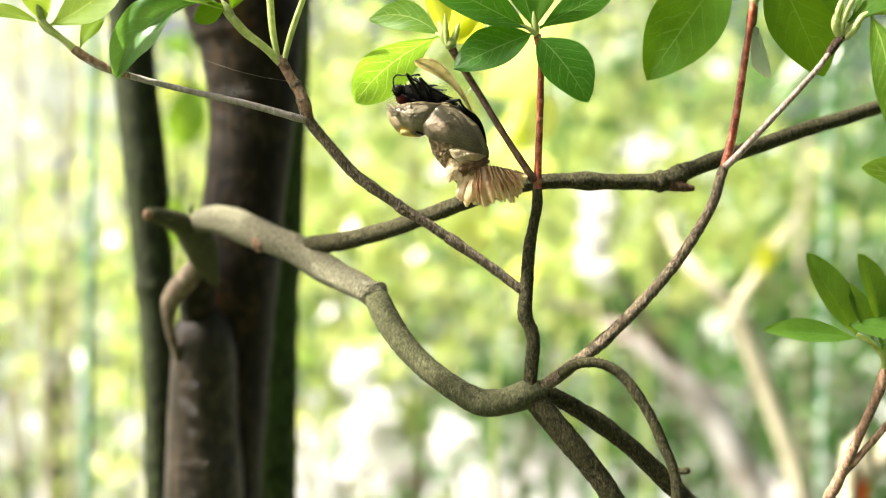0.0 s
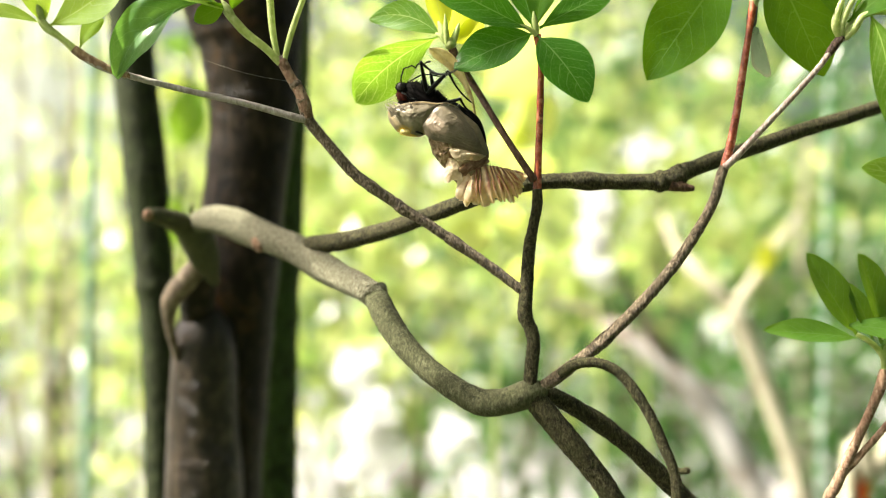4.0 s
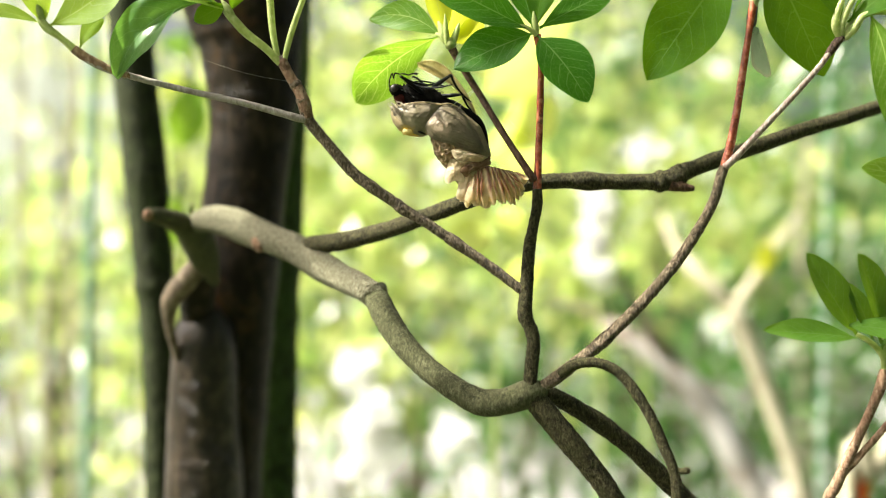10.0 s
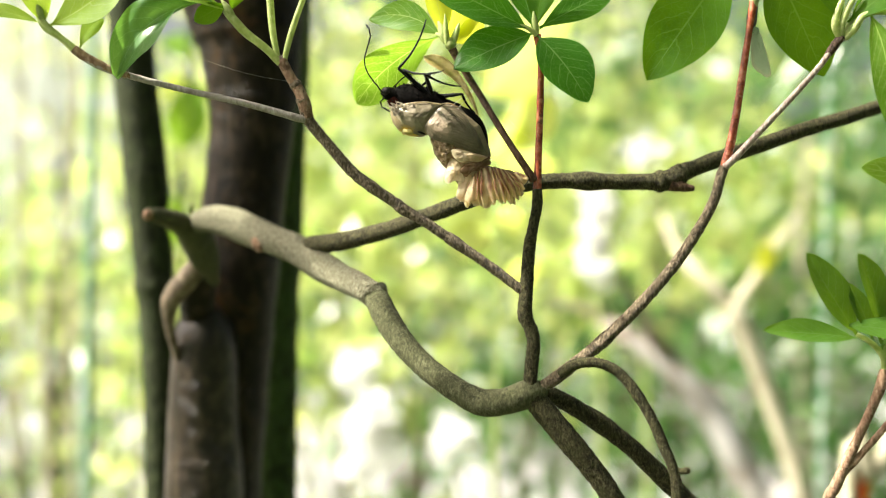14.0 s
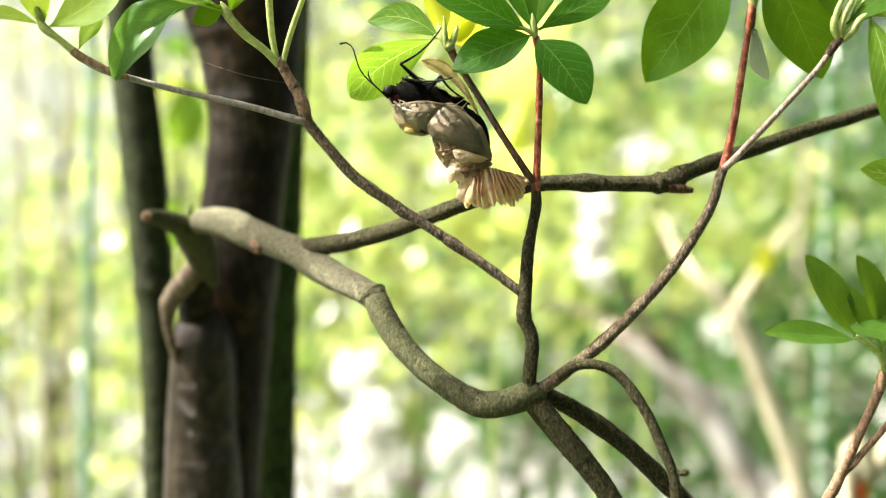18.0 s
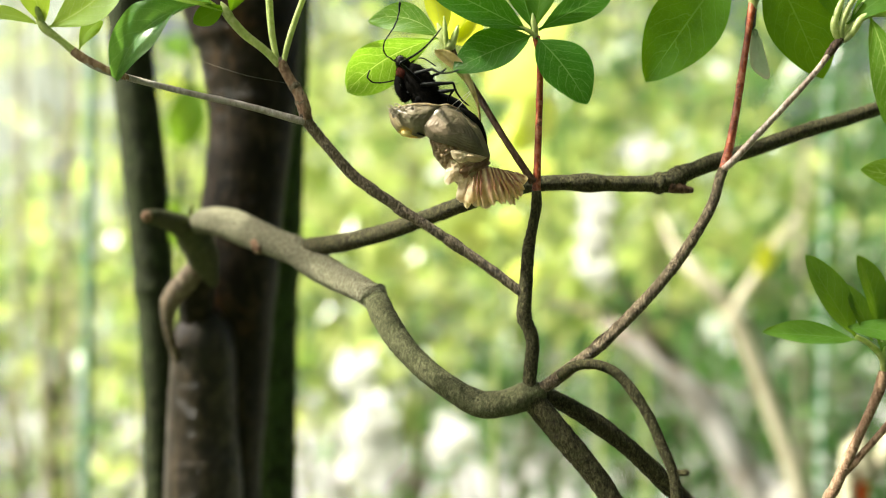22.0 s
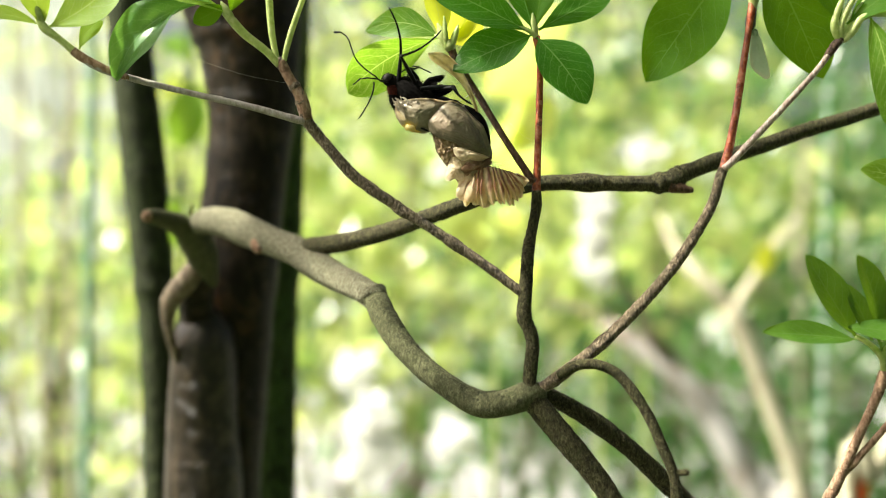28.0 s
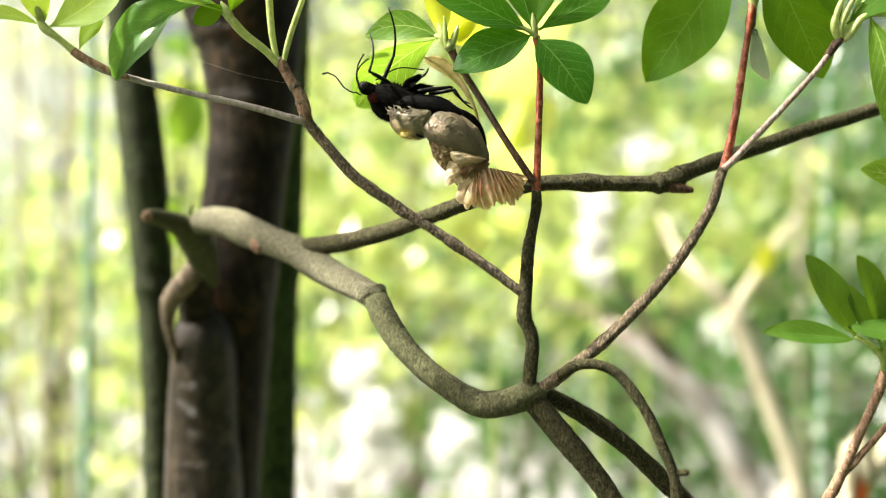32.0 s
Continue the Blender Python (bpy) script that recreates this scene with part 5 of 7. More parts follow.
rim_glow(CASE_LOBE, 0.72, (0.86, 0.76, 0.52))
ring_lines(CASE_PLATE, 9.0, (0.12, 0.094, 0.062), 0.5)
vein_lines(CASE_WING, 44.0, 8.0, (0.15, 0.12, 0.09), 0.14)
patch(CASE_HEAD, -25.6, 9.0, 2.6, 1.7, 0.0, (0.7, 0.5, 0.06))
patch(CASE_PLATE, -18.2, 10.8, 1.9, 3.4, 0.55, (0.38, 0.295, 0.205))
patch(CASE_SHOULDER, -25.4, 9.8, 2.4, 1.3, 0.0, (0.42, 0.3, 0.09))
patch(CASE_SHOULDER, -27.6, 12.6, 1.2, 2.4, 0.4, (0.64, 0.55, 0.38))
chrysalis = thing("chrysalis", W((17.6, 259, 15.0)), "pale brown split chrysalis case hanging from the brown shoot", "chrysalis")
# wing cases, head case, waist and pleated back
case = part("wing_case", thick(loft(bmesh.new(), [(*(8.2, 259, 18.2), 2.4, 2.6), (*(7.7, 259, 20.6), 4.0, 3.8), (*(6.1, 259, 23.4), 5.1, 4.3), (*(3.5, 259, 25.9), 5.5, 4.6), (*(0.7, 259, 27.1), 4.6, 4.3), (*(-1.4, 259, 27.3), 4.0, 4.0), (*(-2.9, 259, 27.1), 3.4, 3.5)],
                            60, (-60, 60), 26, 0.006, 0.07, 1.0), 0.12), CASE_WING, chrysalis, "smooth grey wing case with fine ridges")
part("head_case", thick(loft(bmesh.new(), [(*(-0.5, 259, 27.3), 3.0, 3.9), (*(-2.6, 259, 27.5), 3.1, 3.9), (*(-5.1, 259, 27.4), 3.5, 3.8), (*(-7.1, 259, 27.4), 3.1, 3.4), (*(-9.0, 259, 28.4), 2.2, 2.6), (*(-10.5, 259, 29.7), 1.0, 1.6)],
                       48, (-52, 52), 5, 0.02, 0.08, 3.0, steps=10), 0.1), CASE_HEAD, chrysalis, "crumpled brownish head case")
part("chin", lobe((-6.4, 256.6, 24.5), (-8.6, 256.9, 24.8), 1.3, 1.7, 5.0), CASE_YELLOW, chrysalis, "yellow pouch under the head")
part("slit", lobe((-3.6, 255.7, 24.1), (-5.3, 255.75, 24.7), 0.5, 0.7, 3.0), BLACK_LEG, chrysalis, "narrow black slit")
part("back", loft(bmesh.new(), [(*(-1.4, 259, 24.2), 1.2, 2.6), (*(0.2, 259, 22.0), 2.4, 3.4), (*(1.9, 259, 19.4), 2.3, 3.3), (*(3.7, 259, 17.0), 1.6, 2.4)], 24, None, 9, 0.08, 0.12, 5.0, pleats=0.04), CASE_PLEAT, chrysalis, "wrinkled rusty back")
part("waist", loft(bmesh.new(), [(*(6.5, 259, 20.3), 3.4, 3.4), (*(5.5, 259, 18.4), 3.9, 3.8), (*(5.5, 259, 16.7), 3.5, 3.5), (*(6.5, 259, 15.3), 3.3, 3.3)], 28, None, 8, 0.03, 0.08, 7.0), CASE_HEAD, chrysalis)
part("waist_band", loft(bmesh.new(), [(*(7.0, 259, 17.9), 3.15, 3.7), (*(6.5, 259, 17.1), 3.3, 3.85), (*(6.5, 259, 16.4), 3.1, 3.6)], 28), CASE_RIB, chrysalis, "dark rusty band")
bm = blade(bmesh.new(), W((10.0, 256.2, 19.4)), W((2.6, 254.4, 15.9)), 0.0013, (0.1, -1, 0.2), bend=0.06, side=0.05, fold=-0.5, wave=0.14, fat=0.5, point=0.6, n=18, m=8, seed=6.0, stalk=0)
part("waist_fold", thick(bm, 0.12), CASE_RIB, chrysalis, "dark rusty fold")
# black filler for the butterfly's body showing in the split; moves with the case
part("split_body", loft(bmesh.new(), [(*(0.5, 258.6, 29.8), 1.0, 2.0), (*(3.4, 258.4, 28.8), 1.6, 2.4), (*(6.0, 258.2, 26.9), 2.1, 2.6), (*(7.8, 258.2, 24.2), 1.7, 2.4), (*(8.9, 258.4, 21.8), 0.9, 1.8), (*(9.1, 258.6, 20.0), 0.4, 1.0)], 20, None, 0, 0, 0.06, 2.0), BLACK_FUR, chrysalis, "black insect body seen through the open split")


def shell(outline, middle, lift=2.4, rough=0.0, rough_scale=1.0, seed=0.0, rings=14, around=72, ribs=0.0):
    """A domed plate of skin: a smooth outline of x, y, z (tables' units) that rises towards its middle; u runs from the middle to the rim, v round it."""
    pts = [np.array(p, float) for p in outline]
    n = len(pts)
    rim = []
    for k in range(around):
        f = k * n / around
        i, t = int(f), f - int(f)
        a, b, c, d = (pts[(i + q) % n] for q in (-1, 0, 1, 2))
        rim.append(0.5 * (2 * b + (c - a) * t + (2 * a - 5 * b + 4 * c - d) * t * t + (3 * b - a - 3 * c + d) * t ** 3))
    mid = np.array(middle, float)
    bm = bmesh.new()
    uv = bm.loops.layers.uv.verify()
    rows = []
    for i in range(1, rings + 1):
        r = (i / rings) ** 0.8
        row = []
        for e in rim:
            p = mid + (e - mid) * r
            p[1] = mid[1] + (e[1] - mid[1]) * r ** lift
            if rough:
                q = Vector(p) * rough_scale + Vector((seed, seed, 0))
                p[1] += rough * (noise.noise(q) + 0.6 * noise.noise(q * 2.3) + 0.35 * noise.noise(q * 5.1))
            if ribs:
                p[1] += ribs * math.sin(r * 50.0 + 2.0 * noise.noise(Vector(p) * 0.3)) * min(1, max(0, (p[0] - mid[0] + 2.0) / 3)) * min(1, r * 2) * min(1, (1 - r) * 8)
            row.append(bm.verts.new(W(p)))
        rows.append((row, r))
    tip = bm.verts.new(W(mid))
    for k in range(around):
        j = (k + 1) % around
        f = bm.faces.new((tip, rows[0][0][k], rows[0][0][j]))
        for loop, at in zip(f.loops, ((0, (k + 0.5) / around), (rows[0][1], k / around), (rows[0][1], (k + 1) / around))):
            loop[uv].uv = at
        for (p, u), (q, w) in zip(rows, rows[1:]):
            f = bm.faces.new((p[k], q[k], q[j], p[j]))
            for loop, at in zip(f.loops, ((u, k / around), (w, k / around), (w, (k + 1) / around), (u, (k + 1) / around))):
                loop[uv].uv = at
    bmesh.ops.recalc_face_normals(bm, faces=bm.faces)
    return bm


# plates and folds of the case, from the head down to the waist
part("head_plate", shell([(-10.7, 257.6, 30.2), (-8.6, 256.2, 30.5), (-5.0, 255.4, 30.7), (-0.9, 255.0, 30.6), (-0.4, 255.0, 29.4), (-2.9, 254.8, 27.0), (-3.8, 255.2, 25.6), (-3.7, 256.4, 24.1), (-5.5, 256.4, 24.1), (-7.2, 256.6, 24.9), (-8.9, 256.8, 26.4), (-10.4, 257.4, 28.6)],
                         (-5.6, 254.1, 28.0), 2.4, 0.32, 0.42, 3.0, rings=20), CASE_SHOULDER, chrysalis, "smooth grey shoulder plate with a brown lower edge")
part("wing_plate", shell([(-0.7, 254.6, 29.6), (1.2, 255.6, 30.4), (4.1, 256.4, 29.4), (6.8, 257.2, 27.0), (9.0, 257.4, 23.7), (10.2, 257.4, 19.9), (9.0, 256.6, 19.2), (5.8, 254.8, 20.4), (2.0, 254.2, 21.8), (-2.3, 254.3, 23.1), (-3.7, 254.4, 25.5), (-2.8, 254.3, 27.1)],
                         (3.0, 253.2, 25.8), 2.8, 0.2, 0.34, 6.0, rings=44, around=96, ribs=0.06), CASE_PLATE, chrysalis, "smooth domed grey wing plate with fine curved lines")
part("rim", tube(bmesh.new(), [(*W(p), 0.00013) for p in ((-9.0, 255.9, 30.2), (-6.5, 255.2, 30.65), (-3.4, 254.7, 30.75), (-0.6, 254.5, 30.3), (1.4, 254.9, 30.5), (3.8, 255.9, 29.6))], 8, 0.0003, 0.15), CASE_PALE, chrysalis, "thin pale torn rim")
part("crumple", shell([(-2.5, 255.6, 23.3), (0.2, 254.9, 23.0), (2.2, 254.7, 21.9), (2.5, 254.9, 20.6), (1.8, 255.2, 19.3), (0.5, 256.0, 17.7), (-0.7, 256.6, 18.6), (-1.8, 256.4, 20.9)],
                      (0.6, 254.3, 20.9), 2.4, 0.55, 1.3, 5.0, rings=20, around=96), CASE_CRUMPLE, chrysalis, "crumpled tan skin with dark wrinkles")
part("lobe", shell([(1.8, 254.2, 20.6), (3.2, 254.2, 20.9), (6.0, 254.7, 20.2), (9.2, 256.2, 19.5), (9.9, 256.8, 18.9), (7.6, 255.6, 18.1), (5.4, 254.8, 18.5), (4.1, 254.3, 18.1), (2.6, 254.1, 18.8)],
                   (5.0, 253.5, 19.6), 2.6, 0.3, 0.7, 7.0), CASE_LOBE, chrysalis, "pale translucent rounded lobe")
part("lobe", shell([(1.8, 255.2, 19.0), (3.3, 254.6, 18.1), (4.1, 254.7, 16.0), (4.4, 255.0, 14.0), (2.5, 255.0, 14.3), (1.2, 255.3, 13.7), (0.4, 255.8, 14.5), (0.8, 255.9, 16.6), (1.3, 255.7, 18.4)],
                   (2.7, 254.2, 16.1), 2.4, 0.35, 0.7, 11.0), CASE_LOBE, chrysalis, "pale translucent hanging lobe")
part("waist_fold", shell([(4.2, 255.4, 17.4), (6.4, 255.0, 18.3), (9.6, 256.6, 18.7), (10.2, 257.0, 18.0), (8.4, 255.8, 17.0), (6.2, 255.2, 16.3), (4.8, 255.4, 15.0)],
                         (6.3, 254.6, 17.2), 2.2, 0.4, 0.9, 13.0), CASE_RIB, chrysalis, "dark rusty fold")
# the gathered tail: ribs that fan out from the foot
tail = part("tail", loft(bmesh.new(), [(*(7.0, 259, 16.2), 2.6, 2.8), (*(8.7, 259, 15.3), 2.5, 2.6), (*(11.3, 259, 15.0), 2.2, 2.3), (*(13.9, 259, 15.0), 1.8, 1.9), (*(16.1, 259, 15.0), 1.2, 1.3), (*(17.4, 259, 15.2), 0.7, 0.8)], 28, None, 6, 0.03, 0.08, 9.0, steps=8, pleats=0.05), CASE_RIB, chrysalis, "gathered ribbed tail")
# roots and tips of the pleats
FAN = [((5.3, 257.2, 15.2), (3.7, 256.8, 10.5)), ((6.2, 256.4, 15.9), (5.2, 255.3, 9.6)), ((7.1, 256.0, 16.4), (6.8, 254.9, 9.7)), ((8.0, 255.8, 16.8), (8.5, 254.8, 9.2)), ((9.0, 255.8, 17.1), (10.2, 254.8, 9.3)), ((10.0, 255.9, 17.3), (11.6, 255.0, 9.9)),
       ((11.0, 256.1, 17.2), (13.1, 255.3, 9.8)), ((12.0, 256.4, 17.0), (14.9, 255.8, 9.8)), ((12.9, 256.8, 16.8), (16.3, 256.5, 10.9)), ((13.7, 257.3, 16.6), (17.3, 257.3, 12.8)), ((14.4, 257.9, 16.4), (17.9, 258.2, 15.0))]


def plate_skin():
    """Translucent cream skin, rusty pink in the valleys between its pleats, paler towards the hem."""
    m = CASE_WAX.copy()
    m.name = "case_plates"
    n, l = m.node_tree.nodes, m.node_tree.links
    tc, sep = n.new("ShaderNodeTexCoord"), n.new("ShaderNodeSeparateXYZ")
    l.new(tc.outputs["UV"], sep.inputs[0])
    wave = calc(n, l, "COSINE", calc(n, l, "MULTIPLY", calc(n, l, "ADD", sep.outputs[1], calc(n, l, "MULTIPLY", grain(n, l, 330.0, 4.0), 1.1)), 2 * math.pi))
    valley = n.new("ShaderNodeMapRange")
    valley.inputs["From Min"].default_value, valley.inputs["From Max"].default_value = 0.7, -0.75
    l.new(wave, valley.inputs["Value"])
    fade = n.new("ShaderNodeMapRange")
    fade.inputs["From Min"].default_value, fade.inputs["From Max"].default_value = 0.92, 0.6
    l.new(calc(n, l, "ADD", sep.outputs[0], calc(n, l, "MULTIPLY_ADD", grain(n, l, 700.0, 3.0), 0.5, -0.25)), fade.inputs["Value"])
    b = n["Principled BSDF"]
    col = blend(n, l, calc(n, l, "MULTIPLY", valley.outputs[0], fade.outputs[0]), b.inputs["Base Color"].links[0].from_socket, (0.3, 0.145, 0.08))
    l.new(col, b.inputs["Base Color"])
    l.new(col, n["Translucent BSDF"].inputs["Color"])
    return m


PLATES = plate_skin()


def ruffle(pleats, inset, seed, low=0.0, high=1.0):
    """A pleated skirt between the roots and tips of the fan, with a scalloped hem."""
    def along(col, f):
        i = min(int(f), len(FAN) - 2)
        return Vector(FAN[i][col]).lerp(Vector(FAN[i + 1][col]), f - i)
    bm = bmesh.new()
    uv = bm.loops.layers.uv.verify()
    across, down, rows = pleats * 14, 26, []
    for k in range(across + 1):
        a = low + (high - low) * k / across
        f = a * (len(FAN) - 1)
        v = pleats * k / across + 0.75 * noise.noise(Vector((a * 5, seed, 0)))
        ridge = math.cos(2 * math.pi * v)
        root, tip = along(0, f), along(1, f)
        reach = 1 + 0.075 * ridge + 0.16 * noise.noise(Vector((math.floor(v + 0.5) * 1.7, seed, 2.0)))
        row = []
        for i in range(down + 1):
            t = i / down
            p = root.lerp(tip, t * reach)
            p.x += 0.9 * math.sin(math.pi * t) * (0.5 - a) * -1.0 + 0.7 * noise.noise(Vector((v * 0.9, t * 2.2, seed))) * t
            p.y += inset - 1.3 * math.sin(math.pi * t * 0.85) - (0.42 + 0.5 * noise.noise(Vector((v * 0.7, t * 2, seed + 9)))) * ridge * (0.25 + 0.75 * math.sin(math.pi * min(1, t * 0.8))) + 0.25 * noise.noise(Vector((v * 1.5, t * 4, seed + 5)))
            row.append((bm.verts.new(W(p)), (t, v)))
        rows.append(row)
    for p, q in zip(rows, rows[1:]):
        for i in range(down):
            quad = (p[i], p[i + 1], q[i + 1], q[i])
            face = bm.faces.new([c[0] for c in quad])
            for loop, c in zip(face.loops, quad):
                loop[uv].uv = c[1]
    bmesh.ops.recalc_face_normals(bm, faces=bm.faces)
    return bm


part("ruffle", ruffle(12, 0.0, 2.0), PLATES, tail, "pleated waxy cream skirt with rusty pink grooves")
part("ruffle", ruffle(9, 2.0, 8.0), PLATES, tail, "inner pleated cream skirt")
# single rounded plates that hang clear of the pleats
for i, (p, q, w) in enumerate((((5.6, 255.6, 15.8), (3.9, 254.6, 10.0), 2.4), ((6.7, 255.0, 15.2), (5.6, 253.6, 9.6), 2.0), ((3.9, 257.5, 15.2), (4.9, 257.0, 9.9), 2.0), ((9.3, 256.6, 13.0), (9.0, 255.6, 8.6), 1.7), ((7.3, 256.6, 13.0), (7.2, 255.9, 9.0), 1.6), ((15.2, 257.0, 16.2), (17.6, 257.0, 13.9), 1.8))):
    bm = blade(bmesh.new(), W(p), W(q), w * 0.001, (0.2 - 0.1 * i, -1, 0.15), bend=0.1, side=0.03 * math.sin(i * 2.3), fold=-0.45, wave=0.12, fat=0.72, point=0.4, n=18, m=12, seed=i * 3.1, stalk=0)
    part("plate", bm, CASE_CREAM, tail, "waxy cream plate")
part("foot", lobe((16.1, 259, 15.5), (18.0, 258.6, 14.5), 1.4, 1.4, 1.0), CASE_YELLOW, chrysalis, "yellow foot pad")
for i, (p, q, w) in enumerate((((-8.1, 256, 29.1), (-10.9, 255.5, 30.7), 0.9), ((-8.5, 255.6, 28.1), (-11.2, 255.6, 29.3), 0.6), ((-6.9, 255.4, 29.0), (-9.6, 255, 30.8), 0.5), ((-5.4, 255, 29.1), (-7.1, 254.6, 30.5), 0.4))):
    bm = blade(bmesh.new(), W(p), W(q), w * 0.001, (0.1, -1, 0.3), bend=0.1, side=0.2 - 0.13 * i, wave=0.3, fat=0.35, point=1.6, n=12, m=6, seed=i * 2.0, stalk=0, twist=1.2)
    part("torn_skin", thick(bm, 0.05), MEMBRANE, chrysalis, "torn whitish membrane")
rng = random.Random(12)
for k in range(16):
    a = Vector((-10.6 + rng.uniform(0, 3.2), 255.8 + rng.uniform(-0.6, 0.8), 28.6 + rng.uniform(0, 1.8)))
    b = a + Vector((rng.uniform(-1.3, 0.5), rng.uniform(-0.6, 0.2), rng.uniform(-0.1, 1.4)))
    c = a.lerp(b, 0.5) + Vector((rng.uniform(-0.4, 0.4), 0, rng.uniform(-0.2, 0.4)))
    part("shred", tube(bmesh.new(), [(*W(a), 0.00012), (*W(c), 0.0001), (*W(b), 0.00003)], 6, 0.0003, 0.2, 0.0, k), MEMBRANE, chrysalis, "torn whitish shred")
for a, b in (((6.9, 258, 34.1), (1.3, 255, 29.6)), ((6.7, 258, 33.7), (2.8, 255, 28.9))):
    part("silk_thread", tube(bmesh.new(), [(*W(a), 0.00006), (*W(b), 0.00006)], 5, 0.002), SILK, chrysalis, "silk girdle thread")
# the sprung front flap, turning at its foot
flap = part("flap", thick(blade(bmesh.new(), W((7.3, 257.5, 26.2)), W((-5.5, 255.5, 38.8)), 0.0026, (0.1, -1.0, 0.15), bend=0.04, side=-0.13, fold=0.7, fat=0.82, point=0.62, wave=0.05, n=20, m=8, seed=4.0, stalk=0.0), 0.12),
            CASE_FLAP, chrysalis, "curved tan front flap of the split case", origin=W((7.3, 257.5, 26.2)))

butterfly = thing("butterfly", W((-5.7, 258, 31.7)), "black butterfly with a reddish neck struggling out of its case", "butterfly")


TUFTS = []


def hairy(bm, count, length, seed):
    """Tufts of short bristles over a body."""
    rng = random.Random(seed)
    bm.normal_update()
    faces = list(bm.faces)
    for k in range(count):
        f = rng.choice(faces)
        c, n = f.calc_center_median(), f.normal
        d = (n + Vector((rng.uniform(-0.2, 1.2), rng.uniform(-0.7, 0.7), rng.uniform(-0.7, 0.7)))).normalized()
        s = d.orthogonal().normalized() * 0.000045
        q = length * rng.uniform(0.5, 1.2) * 0.001
        bm.faces.new([bm.verts.new(c - s), bm.verts.new(c + s), bm.verts.new(c + d * q)])
    return bm


# built lying along x: the body's middle at the origin, the head towards -x
def body(rows, sides=20, rough=0.08, seed=1.0):
    return tube(bmesh.new(), [(x * 0.001, 0, z * 0.001, r * 0.001) for x, z, r in rows], sides, 0.0005, rough, 0.0, seed)


def piece(name, bm, material, label="", sub=None):
    """A part that has its own origin in the insect's space."""
    bmesh.ops.translate(bm, verts=bm.verts, vec=BASE[(sub or butterfly).name])
    return part(name, bm, material, sub or butterfly, label)


piece("thorax", hairy(body([(-4.0, 0.0, 1.5), (-2.6, 0.3, 2.4), (0, 0.4, 3.1), (3.0, 0.0, 3.2), (6.5, -1.2, 2.8), (10.0, -3.0, 2.2)]), 2200, 0.9, 5), BLACK_FUR, "furry black thorax")
piece("neck", hairy(body([(-4.6, -0.3, 1.2), (-4.0, -0.6, 1.6), (-3.0, -1.0, 1.8), (-2.0, -1.3, 1.1)]), 600, 0.5, 6), RED_FUR, "dull red neck hair")
piece("collar", hairy(body([(-3.6, -1.4, 0.9), (-2.4, -2.6, 1.3), (-0.6, -3.4, 1.4), (1.6, -3.8, 1.0)]), 700, 0.7, 7), BLACK_FUR, "black shoulder tuft")
head = piece("head", hairy(body([(-1.6, 0.0, 0.55), (-1.1, 0.1, 1.1), (-0.2, 0.1, 1.4), (1.0, 0, 1.35), (2.2, -0.1, 1.1)]), 400, 0.35, 8), BLACK_FUR, "small black head")
for s in (-1, 1):
    bm = bmesh.new()
    bmesh.ops.create_uvsphere(bm, u_segments=16, v_segments=10, radius=0.00095)
    bmesh.ops.translate(bm, verts=bm.verts, vec=(-0.0006, 0.0009 * s, 0.0003))
    bmesh.ops.translate(bm, verts=bm.verts, vec=BASE[butterfly.name])
    part("eye", bm, EYE_DARK, head, "glossy grey-black eye")


def limb(name, length, rows, material, label="", bow=0.0, bristles=0):
    """A rigid piece of a leg or feeler along +x: rows of share of the length and radius (mm); bow bends it upwards."""
    pts = [(s * length * 0.001, 0, 4 * s * (1 - s) * bow * length * 0.001, r * 0.001) for s, r in rows]
    bm = tube(bmesh.new(), pts, 8, 0.0006, 0.05)
    if bristles:
        hairy(bm, bristles, 0.45, length)
    return piece(name, bm, material, label)


# ragged shoulder tufts, which stand up once the insect is half out: foot (mm), length, width, degrees when up
for x, z, length, wide, up in ((1.4, 2.4, 5.2, 1.7, 62), (3.6, 2.6, 4.6, 1.9, 42), (6.8, 2.0, 5.0, 1.6, 22), (2.6, 2.2, 3.6, 1.8, 50)):
    bm = thick(blade(bmesh.new(), Vector((0, 0, 0)), Vector((length * 0.001, 0, 0)), wide * 0.001, (0.1, -1, 0.1), bend=0.1, fold=0.2, wave=0.3, fat=0.36, point=1.2, n=12, m=8, seed=up * 1.0, stalk=0), 0.3)
    tuft = piece("shoulder_tuft", hairy(bm, 260, 0.7, up), BLACK_FUR, "ragged black tuft of scales")
    low, high = (Matrix.Translation((x * 0.001, -0.0012, z * 0.001 + d)) @ Matrix.Rotation(radians(-g), 4, "Y") for g, d in ((4, -0.0016), (up, 0.0)))
    TUFTS.append((tuft, [(0.0, low), (25.6, low), (27.4, high), (32.0, high)]))


# ---- the pale insect that rests on the red-brown shoot ----
HOPPER = skin("planthopper_wing", (0.4, 0.5, 0.3), (0.45, 0.55, 0.35), (0.5, 0.6, 0.4), 0.5, 0.5, 300.0, bump=0.05)
rim_glow(HOPPER, 0.86, (0.55, 0.56, 0.36))
hopper = thing("planthopper", W((66.2, 257, 41.0)), "pale green planthopper with folded wedge-shaped wings on a shoot", "planthopper")
